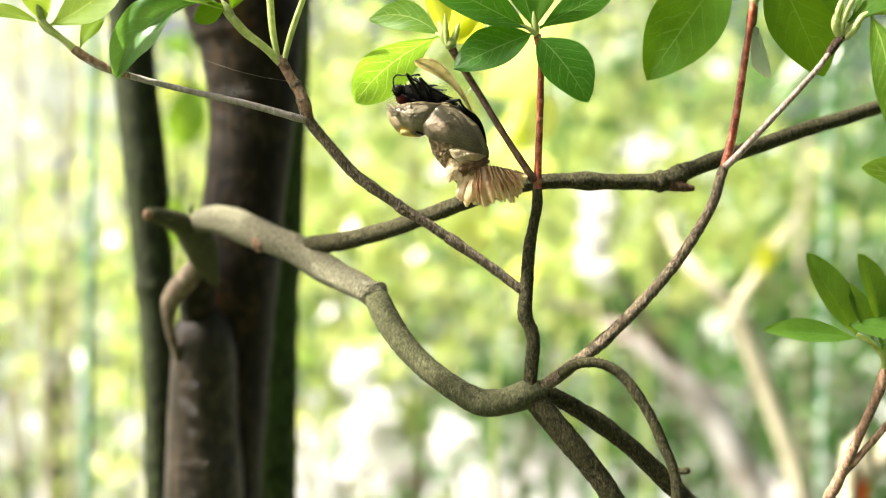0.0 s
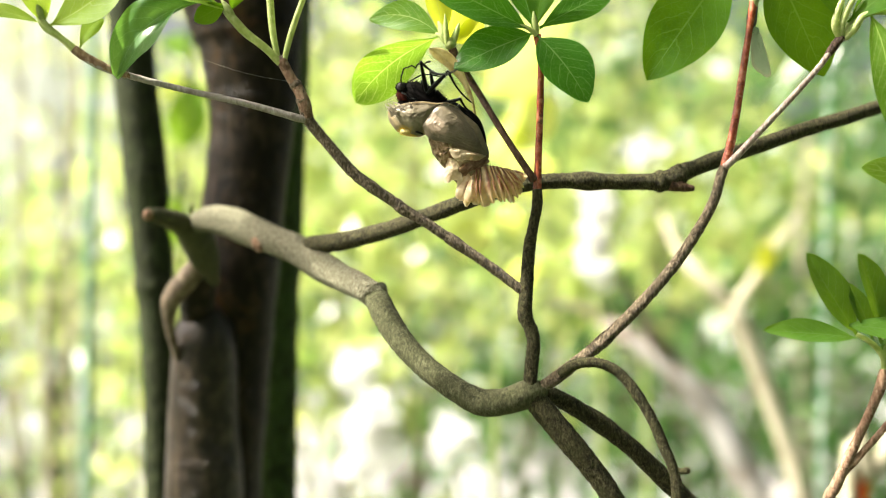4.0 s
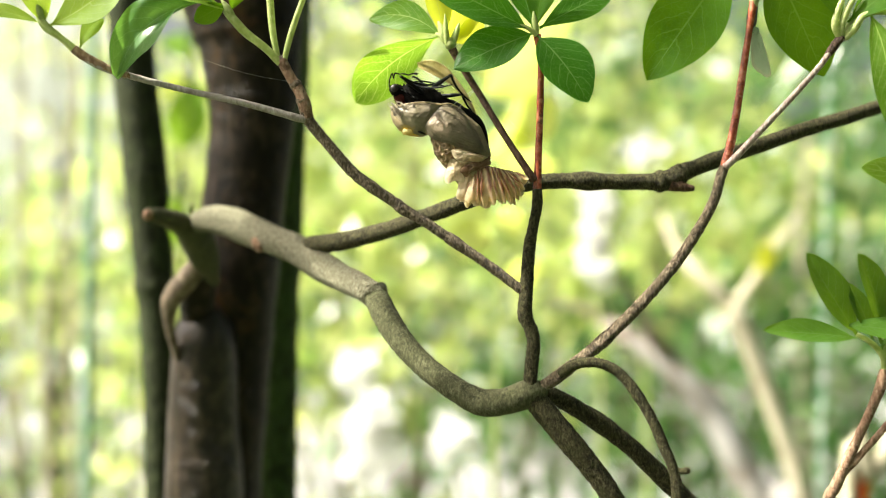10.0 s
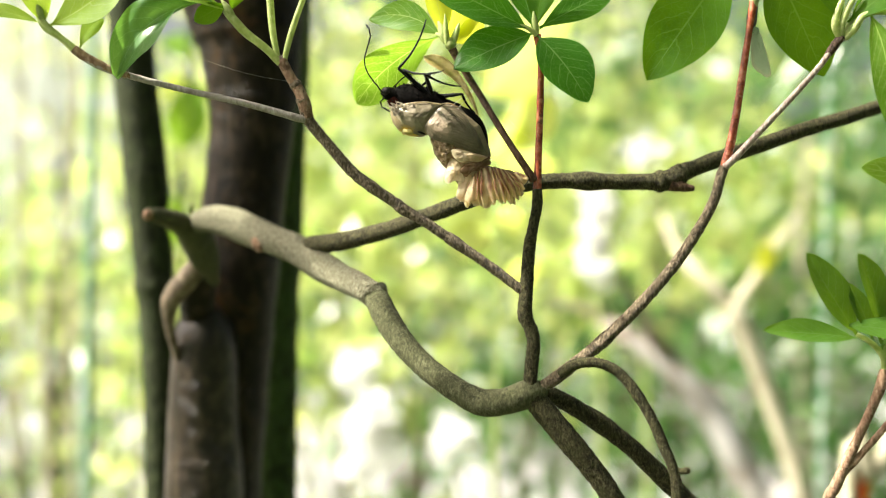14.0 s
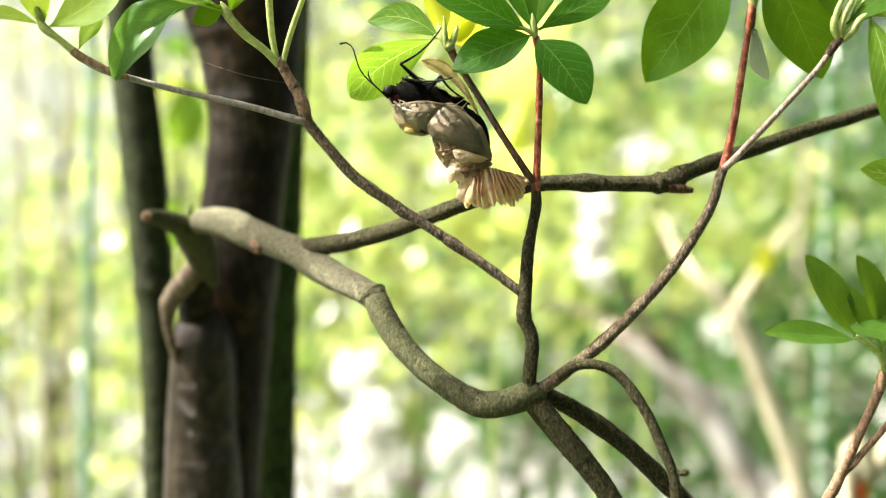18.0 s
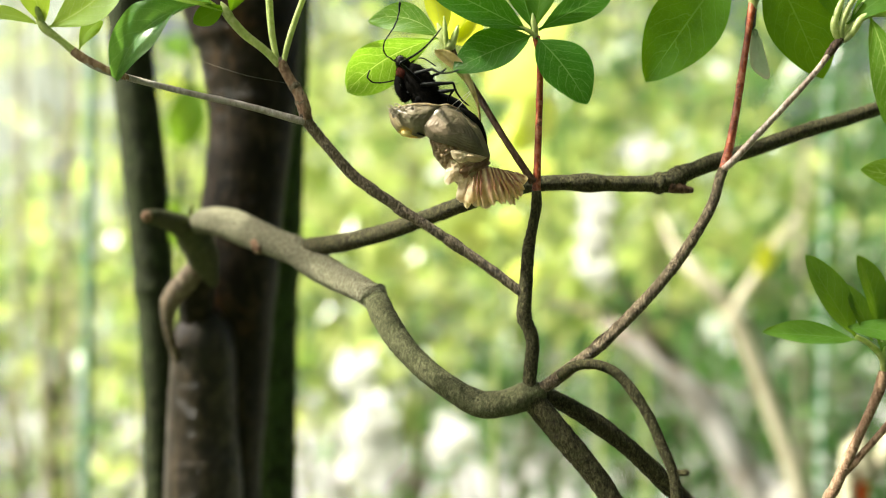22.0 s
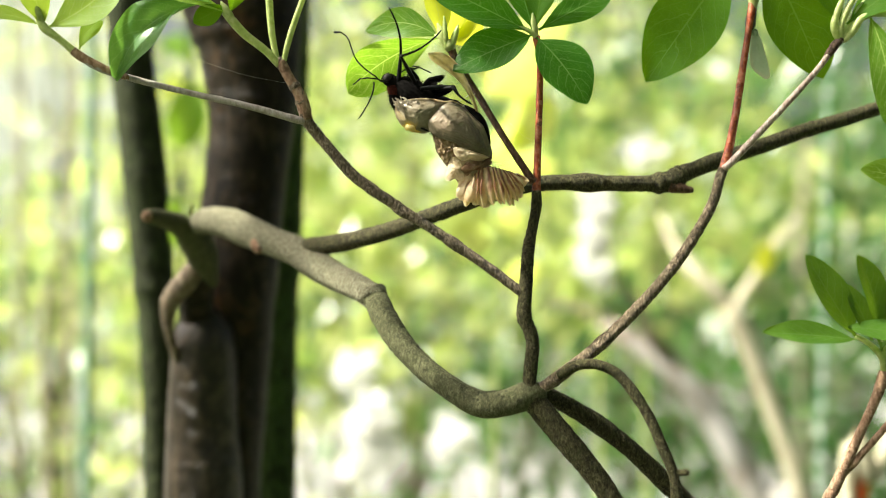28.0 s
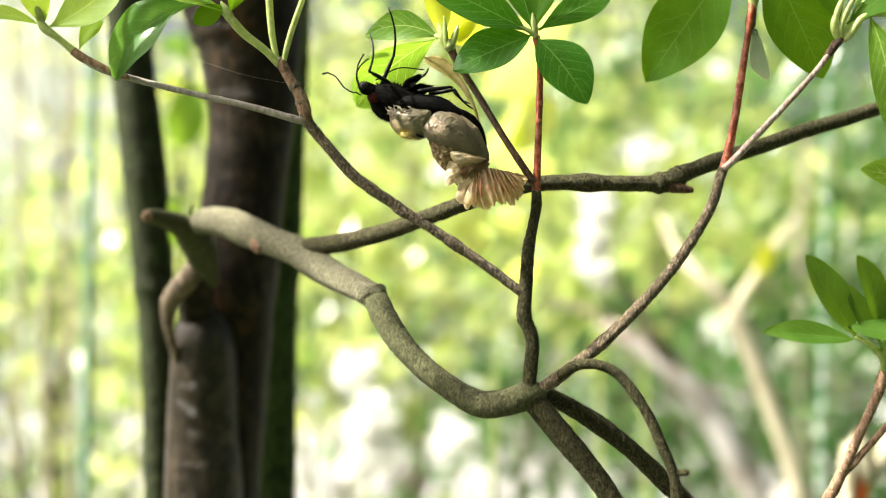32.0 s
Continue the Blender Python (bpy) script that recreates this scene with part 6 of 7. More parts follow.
for side, name in ((-0.25, "forewing"), (1.1, "forewing")):
    part(name, shell([(65.2, 257.0 + side, 44.6), (66.0, 256.6 + side, 45.9), (67.0, 256.5 + side, 45.0), (68.0, 256.4 + side, 41.6), (69.0, 256.3 + side, 37.2), (68.6, 256.3 + side, 36.3), (67.4, 256.3 + side, 36.9), (65.6, 256.5 + side, 38.6), (65.2, 256.8 + side, 41.0)], (66.7, 256.2 + side, 40.9), 2.0, 0.08, 0.8, 3.0), HOPPER, hopper)
part("head", lobe((66.1, 257, 44.8), (65.8, 257, 46.8), 1.2, 1.4, 2.0), HOPPER, hopper)
part("body", lobe((66.0, 257, 45.2), (66.8, 257, 39.2), 1.3, 1.2, 4.0), HOPPER, hopper)


# ---- what moves: seconds, then millimetres to the right and up, of the joints ----
BODY = [(0, -4.7, 31.6), (1, -5.1, 32.6), (2, -4.3, 33.1), (3, -4.8, 32.1), (6, -4.7, 31.1), (7, -4.7, 31), (9, -5.1, 31.3), (10, -5.1, 31.6), (11, -4.7, 33.1), (12, -4.8, 32.3), (13, -5.8, 31.6), (14, -6.5, 31.6), (17, -5.5, 31.7), (18, -5.8, 32.7), (19, -5.7, 32.6), (20, -5.7, 32.8), (21, -5.4, 35.1), (22, -5.4, 35.6), (23, -7.3, 33.5), (24, -8, 32.7), (25, -6.8, 32.5), (28, -6.6, 33.2), (29, -7.3, 33.2), (30, -9.4, 32.7), (31, -9.4, 34.4), (31.5, -10.2, 33.4), (32, -10.6, 32.2)]
HEAD = [(0, -9.1, 33.4), (1, -8.2, 35.8), (2, -6.7, 36.1), (3, -8.1, 34.4), (6, -9, 32.8), (7, -9.1, 32.6), (9, -10, 32.8), (10, -9.7, 33.5), (11, -7.8, 35.5), (12, -8.1, 35.1), (13, -10.2, 33.5), (14, -11.5, 32.9), (17, -10.2, 33.3), (18, -10.7, 33.7), (19, -10.8, 33.5), (20, -10.9, 34), (21, -8.5, 39.1), (22, -8.5, 39.8), (23, -11.8, 36.8), (24, -12.9, 35.4), (25, -11.5, 35.2), (28, -11.1, 36.1), (29, -12.1, 35.8), (30, -14.7, 34.4), (31, -14.2, 38.2), (31.5, -15.1, 37), (32, -16.1, 34.4)]
FEELER_FOOT = [(0, -10.2, 33.8), (1, -9.5, 36.8), (2, -7, 37.4), (3, -8.1, 35.6), (6, -10.3, 33.8), (7, -10.3, 33.5), (9, -11.3, 33.5), (10, -11.2, 34), (11, -8.7, 36.8), (12, -8.5, 36.2), (13, -11.3, 34), (14, -12.7, 32.9), (17, -11.3, 31.7), (18, -11.3, 32.1), (19, -11.4, 32), (20, -11.4, 32.2), (21, -10.2, 38.7), (22, -10, 40), (23, -13.5, 36.8), (24, -14.5, 35.1), (25, -13.2, 34.5), (28, -12.8, 35.6), (29, -13.3, 35.2), (30, -16.2, 32.9), (31, -15.9, 37.5), (31.5, -16.5, 36.3), (32, -17.1, 32.8)]
FEELER_BEND = [(0, -9.4, 36.3), (1, -7.7, 38.4), (2, -5.1, 40.3), (3, -5.9, 38.8), (6, -9.4, 36.4), (7, -9.4, 36.4), (9, -10.1, 36.4), (10, -9.9, 36.6), (11, -7, 39.9), (12, -6.5, 39.6), (13, -11.5, 39.2), (14, -15.8, 40.4), (17, -16.7, 39.2), (18, -17.2, 39.7), (19, -17.5, 38.6), (20, -18, 38.1), (21, -13.3, 46.8), (22, -11.4, 44), (23, -15.7, 44), (24, -17.1, 43.2), (25, -18.5, 41), (28, -18.1, 41.7), (29, -18.9, 41), (30, -20.7, 35.1), (31, -18.2, 43.8), (31.5, -19.5, 41.4), (32, -20.7, 35.1)]
FEELER_TIP = [(0, -5.3, 36.6), (1, -3.8, 37.6), (2, -1.1, 40.5), (3, -1.9, 40.3), (6, -5.1, 37.4), (7, -5.1, 36.9), (9, -5.5, 36.9), (10, -5.5, 36.9), (11, -2.3, 41), (12, -2.3, 41), (13, -4.6, 44.9), (14, -16.1, 47.3), (17, -20.9, 44), (18, -21.6, 43.9), (19, -22.3, 43.4), (20, -23.6, 42.9), (21, -16.2, 52.2), (22, -8.8, 53), (23, -16.7, 53.1), (24, -19.7, 50.1), (25, -23.1, 45.9), (28, -22.8, 46.1), (29, -24, 45.9), (30, -27.7, 41.8), (31, -21, 49.2), (31.5, -22.5, 46.5), (32, -25.2, 37.3)]
FEELER_TUCK = [(0, -10.1, 33.8), (2, -6.7, 37.4), (3, -7.7, 35.4), (6, -9.9, 33.8), (10, -10.3, 33.8), (11, -8.4, 36.6), (13, -10.1, 34.7), (14, -11.1, 34), (17, -9.1, 34.6), (18, -9.1, 35.6), (19, -9.8, 35.3), (20, -9.9, 35.4), (21, -7.5, 40.2), (22, -7, 39.9), (23, -9.9, 37.8), (24, -11.1, 36.3), (25, -10.6, 36.6), (28, -9.2, 37.8), (29, -10.2, 37.2), (30, -13.3, 36.6), (31, -12.8, 39.4), (32, -14.2, 36.3)]
FEELER_TUCK_TIP = [(0, 0.1, 32.3), (2, 0.7, 38.8), (3, 0.7, 38.4), (6, 0.7, 34.7), (10, 0.1, 35), (11, 0.7, 38.8), (13, -3.5, 38), (14, -2.9, 38.1), (17, -3.4, 37.4), (18, -3.6, 37.6), (19, -4.5, 37.3), (20, -4.9, 37.3), (21, -3.1, 40.4), (22, -1.5, 40.8), (23, -2, 39.2), (24, -2.7, 38.8), (25, -3.1, 39.2), (28, -2.5, 39.1), (29, -2.1, 39.2), (30, -3.1, 38.7), (31, -3.7, 39.3), (32, -3.3, 38.7)]
TONGUE_FOOT = [(0, -8.7, 32.6), (12, -8.7, 33.8), (13, -9.9, 32.6), (14, -12.5, 32), (16.5, -12, 32.6), (17, -12, 32.2), (18, -11.8, 32.9), (19, -12.2, 32.6), (20, -12.1, 33), (21, -9.9, 34.7), (22, -10.3, 36), (23, -13.3, 33.4), (24, -14, 32), (25, -12.3, 32), (28, -11.4, 35.6), (29, -13, 36), (30, -15.2, 31.7), (31, -14.7, 34.6), (31.5, -16.5, 36.6), (32, -17, 33.5)]
TONGUE_BEND = [(0, -7.1, 31.6), (12, -6.7, 32.3), (13, -8.3, 31.9), (14, -13, 30.2), (16.5, -13.9, 34), (17, -14.4, 34.1), (18, -14.7, 35.4), (19, -14.4, 34.7), (20, -14.2, 34.9), (21, -13.8, 34.7), (22, -15.1, 35.6), (23, -16.4, 32.9), (24, -16.9, 31.5), (25, -14.7, 31.7), (28, -16.5, 36.6), (29, -15.3, 38.1), (30, -17.6, 31.7), (31, -17.9, 33.9), (31.5, -15.9, 40.8), (32, -17.9, 40.2)]
TONGUE_TIP = [(0, -5.5, 31.1), (12, -5.1, 31.4), (13, -6.5, 31.1), (14, -11.3, 29), (16.5, -14.9, 36.8), (17, -15.3, 37.3), (18, -15.5, 37.9), (19, -15.3, 37.7), (20, -15.3, 37.8), (21, -15.1, 38.7), (22, -15.3, 38.2), (23, -15.7, 35.4), (24, -15.9, 33.2), (25, -16.2, 31.6), (28, -18.9, 35.2), (29, -19.1, 38), (30, -18, 29.2), (31, -18.5, 31), (31.5, -5.4, 43.6), (32, -10.2, 44.6)]
TONGUE2_FOOT = [(0, -8.7, 32.6), (12, -8.7, 33.8), (14, -11.3, 32), (20, -10.4, 32.6), (21, -9.2, 35.4), (22, -9.2, 35.6), (23, -12.8, 33.5), (25, -12.1, 32.9), (27.5, -12.1, 35.4), (28, -14.5, 35.8), (29, -14.4, 37.4), (30, -15.7, 32.7), (31, -15.9, 37), (31.5, -15.9, 36.6), (32, -16.7, 33.8)]
TONGUE2_BEND = [(0, -7.1, 31.6), (12, -6.7, 32.3), (14, -10.1, 30.8), (20, -9.4, 31.8), (21, -8.2, 34.1), (22, -8.2, 34.4), (23, -14.7, 32.2), (25, -13.3, 32), (27.5, -15, 32.9), (28, -15.3, 32), (29, -15.5, 32), (30, -17.9, 31.5), (31, -18, 34.7), (31.5, -17.1, 39), (32, -18.3, 37.8)]
TONGUE2_TIP = [(0, -5.5, 31.1), (12, -5.1, 31.4), (14, -8.7, 30.2), (20, -8.2, 31.3), (21, -7, 32.9), (22, -7, 33.2), (23, -14.2, 31), (25, -14.2, 33.2), (27.5, -17.9, 28.7), (28, -18.6, 26.7), (29, -18.9, 28), (30, -18.1, 29.3), (31, -16.8, 27.7), (31.5, -14.7, 40.8), (32, -16.5, 42)]
KNEE_A0 = [(0, -4.3, 31.6), (1, -2.3, 32.8), (2, -1.1, 33.2), (3, -3.2, 32.8), (6, -3.5, 31.9), (7, -3.2, 31.6), (9, -4.3, 32.6), (10, -4.1, 32.8), (11, -1.3, 32.6), (12, -3.1, 34), (13, -5.5, 35), (14, -3.2, 32.8), (17, -3.2, 34), (18, -4.4, 35.4), (19, -4.7, 35.9), (20, -4.3, 35.7), (21, -5.1, 35.4), (22, -4.5, 35.4), (23, -5.4, 35.6), (24, -4.5, 35), (25, -4.1, 35.6), (28, -5.7, 35.4), (28.4, -6.9, 36), (29, -9, 37.8), (29.5, -11.1, 36.6), (30, -11.1, 34.7), (31, -9.6, 40.2), (31.5, -10.5, 35.4), (32, -11.1, 35.4)]
KNEE_A1 = [(0, -7.5, 36), (1, -7.2, 37), (2, -3.5, 41.2), (3, -3.7, 40.2), (6, -6.5, 35.6), (7, -6.9, 35.4), (9, -9.1, 35.2), (10, -8.7, 35.5), (11, -3.8, 41.2), (12, -4, 41.1), (13, -8.8, 40.9), (14, -10.1, 38.6), (17, -8.4, 38), (18, -8.5, 38.4), (19, -8.8, 38.3), (20, -9, 38.4), (21, -8.2, 38.2), (22, -8.7, 38.6), (23, -9.9, 40.2), (24, -9.9, 39.7), (25, -9.6, 39), (28, -8.5, 40), (28.4, -8.7, 39.9), (29, -15.3, 41.7), (29.5, -14.7, 40.2), (30, -14.5, 36.2), (31, -12.9, 46.8), (31.5, -12.9, 36.6), (32, -14.5, 36.6)]
KNEE_A2 = [(0, -1.1, 35), (1, -1.1, 35.8), (2, 1.6, 39), (3, 1.3, 38.6), (6, 1, 35), (7, 1.9, 34.4), (9, -1.1, 35.2), (10, -0.7, 35.2), (11, 1.6, 39.1), (12, 1.1, 38.8), (13, -6.1, 52.1), (14, -3.4, 48.7), (17, 0, 46.2), (18, -0.1, 46.4), (19, -0.2, 46.3), (20, -0.1, 46.1), (21, -0.1, 46.4), (22, -0.2, 46.4), (23, -0.3, 46.4), (24, -0.3, 46.4), (25, -0.2, 46.4), (28, -0.2, 46.4), (28.4, -0.4, 46.2), (29, -21, 52.7), (29.5, -18.9, 46.2), (30, -15.3, 43.8), (31, -11.1, 57), (31.5, -15.6, 45.2), (32, -15.3, 45.9)]
KNEE_B0 = [(0, -1.7, 31.1), (1, -3.8, 33.8), (2, -3.2, 34), (3, -1.7, 32.6), (6, -1.9, 31.4), (7, -1.9, 31.4), (9, -1.9, 32), (10, -1.9, 32), (11, -2.6, 34.4), (12, -1.7, 32.8), (13, -3.8, 32.6), (14, -4.7, 33.8), (17, -4.7, 34.4), (18, -4.4, 34.9), (19, -4.7, 35), (20, -4.3, 34.8), (21, -5.4, 36.6), (22, -6.9, 37.2), (23, -3.7, 35.6), (24, -4.1, 34.7), (25, -3.1, 35.6), (28, -9.3, 35.1), (29, -9.4, 36), (30, -11.8, 35.4), (31, -11.1, 35.8), (32, -12.8, 35.4)]
KNEE_B1 = [(0, -6.3, 36.6), (1, -5.5, 37.3), (2, -2.4, 39), (3, -2.3, 38.4), (6, -3.2, 33.8), (7, -3.8, 33.8), (9, -7.5, 34.7), (10, -7.5, 34.7), (11, -4.3, 38.8), (12, -2.3, 39.1), (13, -4.6, 38.5), (14, -8.3, 37.3), (17, -7.1, 36.2), (18, -8.1, 35.8), (19, -9, 35.9), (20, -8.5, 35.4), (21, -1.5, 37.8), (22, -2.1, 37.8), (23, -7.9, 40.5), (24, -8.5, 38.2), (25, -7.3, 40.2), (28, -8.7, 41.4), (29, -8.8, 41.1), (30, -9.8, 41.8), (31, -9.2, 42), (32, -10.2, 41.4)]
KNEE_B2 = [(0, 0.7, 32.6), (1, 0.7, 35), (2, 1.4, 38.4), (3, 1.6, 37.9), (6, 1.9, 32.6), (7, 2.5, 32.8), (9, 1.9, 33.8), (10, 1.9, 33.8), (11, 1.4, 38.4), (12, 1.4, 38.4), (13, 1.3, 38.8), (14, 0.1, 36.1), (17, 1.9, 35.2), (18, 2.2, 35.4), (19, 1.3, 35.3), (20, 1.1, 34.4), (21, 2.1, 35.6), (22, 2.1, 36.6), (23, 2.1, 35.7), (24, 2.1, 35.4), (25, -4.5, 53.4), (28, -10.9, 49.8), (29, -10.9, 50), (30, -10.9, 50.1), (31, -11.1, 49.9), (32, -11, 49.9)]
KNEE_C0 = [(0, -2.9, 32), (2, -4.7, 35), (3, -3.8, 33.2), (6, -2.3, 31.6), (9, -2.3, 32), (11, -2.3, 35.6), (12, -2.3, 35), (13, -2.3, 31.6), (14, -2.3, 32.6), (17, -2.9, 33.4), (20, -3.1, 33.8), (21, -3.9, 35.1), (23, -5.1, 34.7), (24, -3.3, 33.5), (25, -2.7, 33.5), (28, -4.5, 34.1), (29, -3.9, 33.5), (30, -5.7, 33.5), (32, -5.1, 33.5)]
KNEE_C1 = [(0, -4.7, 35), (2, 1.9, 37.8), (3, 1.3, 38), (6, 0.7, 34.4), (9, 1.3, 33.8), (11, 1.9, 37.6), (12, 1.9, 38), (13, -2.6, 37.4), (14, -3.5, 35.4), (17, -3.8, 34.4), (20, 1.1, 33.8), (21, 2.7, 34.7), (23, 1.9, 35.4), (24, 2.7, 34.4), (25, 2.7, 34.4), (28, 2.5, 34.5), (29, 0.9, 35.1), (30, 0.9, 34.4), (32, 2.1, 34.4)]
KNEE_C2 = [(0, 1.9, 31.4), (2, 6.5, 30.2), (3, 6.3, 30.8), (6, 5.5, 30.2), (9, 5.5, 30.2), (11, 6.5, 31.4), (12, 6.3, 31.4), (13, 3.7, 35), (14, 3.7, 33.8), (17, 4.3, 32), (20, 5.4, 32), (21, 6.3, 29.9), (23, 5.1, 32.3), (24, 6, 30.5), (25, 6.3, 31.1), (28, 6, 32), (29, 5.1, 32.7), (30, 5.7, 31.7), (32, 6, 31.7)]
KNEE_D0 = [(0, -1.1, 30.8), (6, -0.5, 30.5), (13, -2.3, 33.8), (14, -1.9, 32.3), (17, -2.3, 32), (20, -1.3, 32.5), (23, -2.7, 34.1), (28, -2.1, 33.9), (32, -2.7, 33.4)]
KNEE_D1 = [(0, 3.4, 31.1), (6, 3.7, 31.4), (13, 4.3, 33.2), (14, 4, 32.6), (17, 4.3, 32.2), (20, 4.1, 32.5), (23, 1.5, 34.1), (28, 2.1, 34.1), (32, 2.7, 33.7)]
KNEE_D2 = [(0, 6.3, 28.7), (6, 6.5, 28.6), (13, 6.7, 29.2), (14, 7, 28.7), (17, 7, 28.6), (20, 6.9, 29.6), (23, -0.9, 33.2), (28, 6.2, 30.5), (32, 6.4, 29.8)]
KNEE_E0 = [(0, -5.1, 32.6), (2, -3.8, 35), (6, -3.1, 32.3), (11, -3.8, 35), (13, -3.8, 32.3), (17, -4.1, 33.4), (22, -3.7, 35.4), (23, -2.7, 35.4), (25, -3.7, 35.4), (28, -5.1, 36.6), (30, -7.5, 35.4), (31, -5.7, 37.2), (32, -6.6, 36)]
KNEE_E1 = [(0, -5.9, 35), (2, -4.7, 37.2), (6, -4.3, 35.2), (11, -4.7, 36.2), (13, -4.3, 35), (17, -5.1, 35.8), (22, -1.5, 38), (23, -3.3, 36.8), (25, -5.1, 37.8), (28, -7, 39.2), (30, -5.7, 35.4), (31, -4.1, 38.4), (32, -4.5, 37.5)]
KNEE_E2 = [(0, -1.7, 35.5), (2, -7.5, 36.4), (6, -1.1, 34), (11, -6.7, 37), (13, -3.2, 38.4), (17, -0.5, 36.1), (22, 0.9, 38.7), (23, -0.9, 37.5), (25, -7.3, 36.8), (28, -5.4, 39), (30, -2.7, 37.8), (31, -2.9, 39.4), (32, -3.1, 38.7)]
WING_END = [(0, 6.5, 25.1), (6, 7, 24.6), (14, 7, 24.9), (20, 7.2, 25.3), (32, 7.2, 25)]
SHOULDER = [(0, -4.7, 29.9), (6, -4.3, 29.7), (9, -4.7, 29.7), (11, -4.3, 30.4), (14, -5.9, 29.9), (17, -5.5, 29.8), (21, -5.4, 31.7), (22, -5.4, 32), (23, -6.8, 31.3), (25, -6.6, 31), (29, -7, 31.3), (30, -9, 30.8), (31, -9, 31.5), (32, -9.9, 30.8)]
FLAP_TIP = [(0, -5.9, 39.8), (1, -5.5, 41), (2, -2.3, 43.6), (3, -2.3, 43.6), (6, -4.1, 40.4), (7, -5.1, 39.2), (9, -5.5, 39.3), (10, -5.3, 39.4), (11, -0.7, 43.2), (12, -1.1, 43.2), (13, -1.1, 42.4), (14, -3.5, 40.2), (17, -3.2, 39.4), (18, -3.6, 39.6), (19, -4.5, 39.2), (20, -4.5, 39.3), (21, -2.1, 41.7), (22, -1.5, 42.6), (23, -1.1, 42), (24, -2.7, 40.8), (25, -2.7, 40.8), (28, -2.1, 40.8), (29, -2.1, 41), (30, -2.5, 40.4), (31, -2.7, 40.8), (32, -3.3, 40.4)]
FLAP_FOOT = [(0, 6.5, 26.8), (1, 6, 27.2), (2, 6.3, 27.2), (3, 6.3, 27.3), (6, 7.5, 26.6), (7, 7.5, 26.3), (9, 7.3, 26.3), (13, 7.3, 26.8), (17, 7.9, 26.6), (19, 7.9, 27.2), (20, 7.9, 27.2), (24, 7.9, 26.7), (28, 7.6, 26.9), (32, 7.6, 26.7)]
TAIL = [(0, 9.6, 11.8), (3.5, 9.6, 11.8), (5, 9.6, 11.7), (6, 9.7, 11.4), (16.5, 9.7, 11.5), (17, 9.7, 11.5), (18, 9.9, 11.5), (19, 9.8, 11.6), (20, 9.8, 11.5), (21, 9.8, 11.8), (23, 9.8, 11.9), (25, 9.6, 11.8), (32, 9.7, 11.7)]
CROWN = [(0, -5.8, 24.9), (1, -6, 25.3), (2, -6.1, 25.4), (3, -6.1, 25.4), (5.5, -5.5, 24.3), (6, -5.3, 24.3), (7, -5.1, 24.5), (8, -5.2, 24.6), (9, -5.3, 24.9), (12, -5.5, 24.9), (13, -5.8, 24.6), (14, -5.4, 24.9), (16.5, -4.7, 25), (17, -4.7, 25), (18, -4.8, 25.4), (19, -5, 25.3), (20, -5, 25.1), (21, -5.2, 24.9), (22, -5.4, 25), (23, -5.5, 24.6), (24, -5.6, 24.5), (25, -4.7, 25.3), (28, -4.7, 25.9), (29, -4.9, 25.6), (30, -5.4, 25.1), (31, -5.2, 25), (32, -5.5, 24.6)]
LEAF_TIP = [(0, -18.4, 30.7), (13, -18.4, 30.7), (14, -18.3, 30.4), (16, -19, 31.7), (17, -19.2, 31.9), (18, -19.5, 32.2), (19, -19.2, 32.2), (20, -19.2, 32.3), (21, -19.7, 33.2), (22, -19.5, 33.9), (23, -19.4, 33.3), (24, -19.2, 32.6), (25, -19.2, 31.6), (28, -19.8, 33.2), (29, -20.5, 35), (30, -18.3, 31.5), (31, -18.6, 30.7), (31.5, -18.3, 30.7), (32, -18, 30.2)]
LEAF2_TIP = [(0, -15.6, 48.3), (25, -15.7, 48.3), (26, -15.7, 47.4), (28, -15.7, 46.2), (31, -15.7, 45.9), (31.5, -15.6, 44.6), (32, -15.3, 45.1)]


def spot(path, t):
    """A joint's place at t seconds."""
    ts = [r[0] for r in path]
    return np.array((np.interp(t, ts, [r[1] for r in path]), np.interp(t, ts, [r[2] for r in path])))


def times(*paths):
    """The seconds of all rows of the paths, with steps between that are at most half a second."""
    ts = sorted({0.0, 32.0, *(r[0] for p in paths for r in p)})
    out = []
    for a, b in zip(ts, ts[1:]):
        n = max(1, math.ceil((b - a) / 0.5))
        out += [a + (b - a) * i / n for i in range(n)]
    return out + [32.0]


def span(paths):
    """The length that a rigid piece between two joints needs."""
    d = [np.linalg.norm(spot(paths[0], t) - spot(paths[1], t)) for t in times(*paths)]
    return float(np.percentile(d, 93))


def body_pose(t):
    m, h = spot(BODY, t), spot(HEAD, t)
    return Matrix.Translation(W((m[0], 258.7, m[1]))) @ Matrix.Rotation(math.atan2(h[1] - m[1], -(h[0] - m[0])), 4, "Y")


def aim(start, way):
    """A pose at start with its x axis along way and its z axis as near to up and left as may be."""
    x = Vector(way).normalized()
    y = Vector((0, 1, 0))
    y = (y - x * x.dot(y)).normalized()
    z = x.cross(y)
    return Matrix.Translation(start) @ Matrix((x, y, z)).transposed().to_4x4()


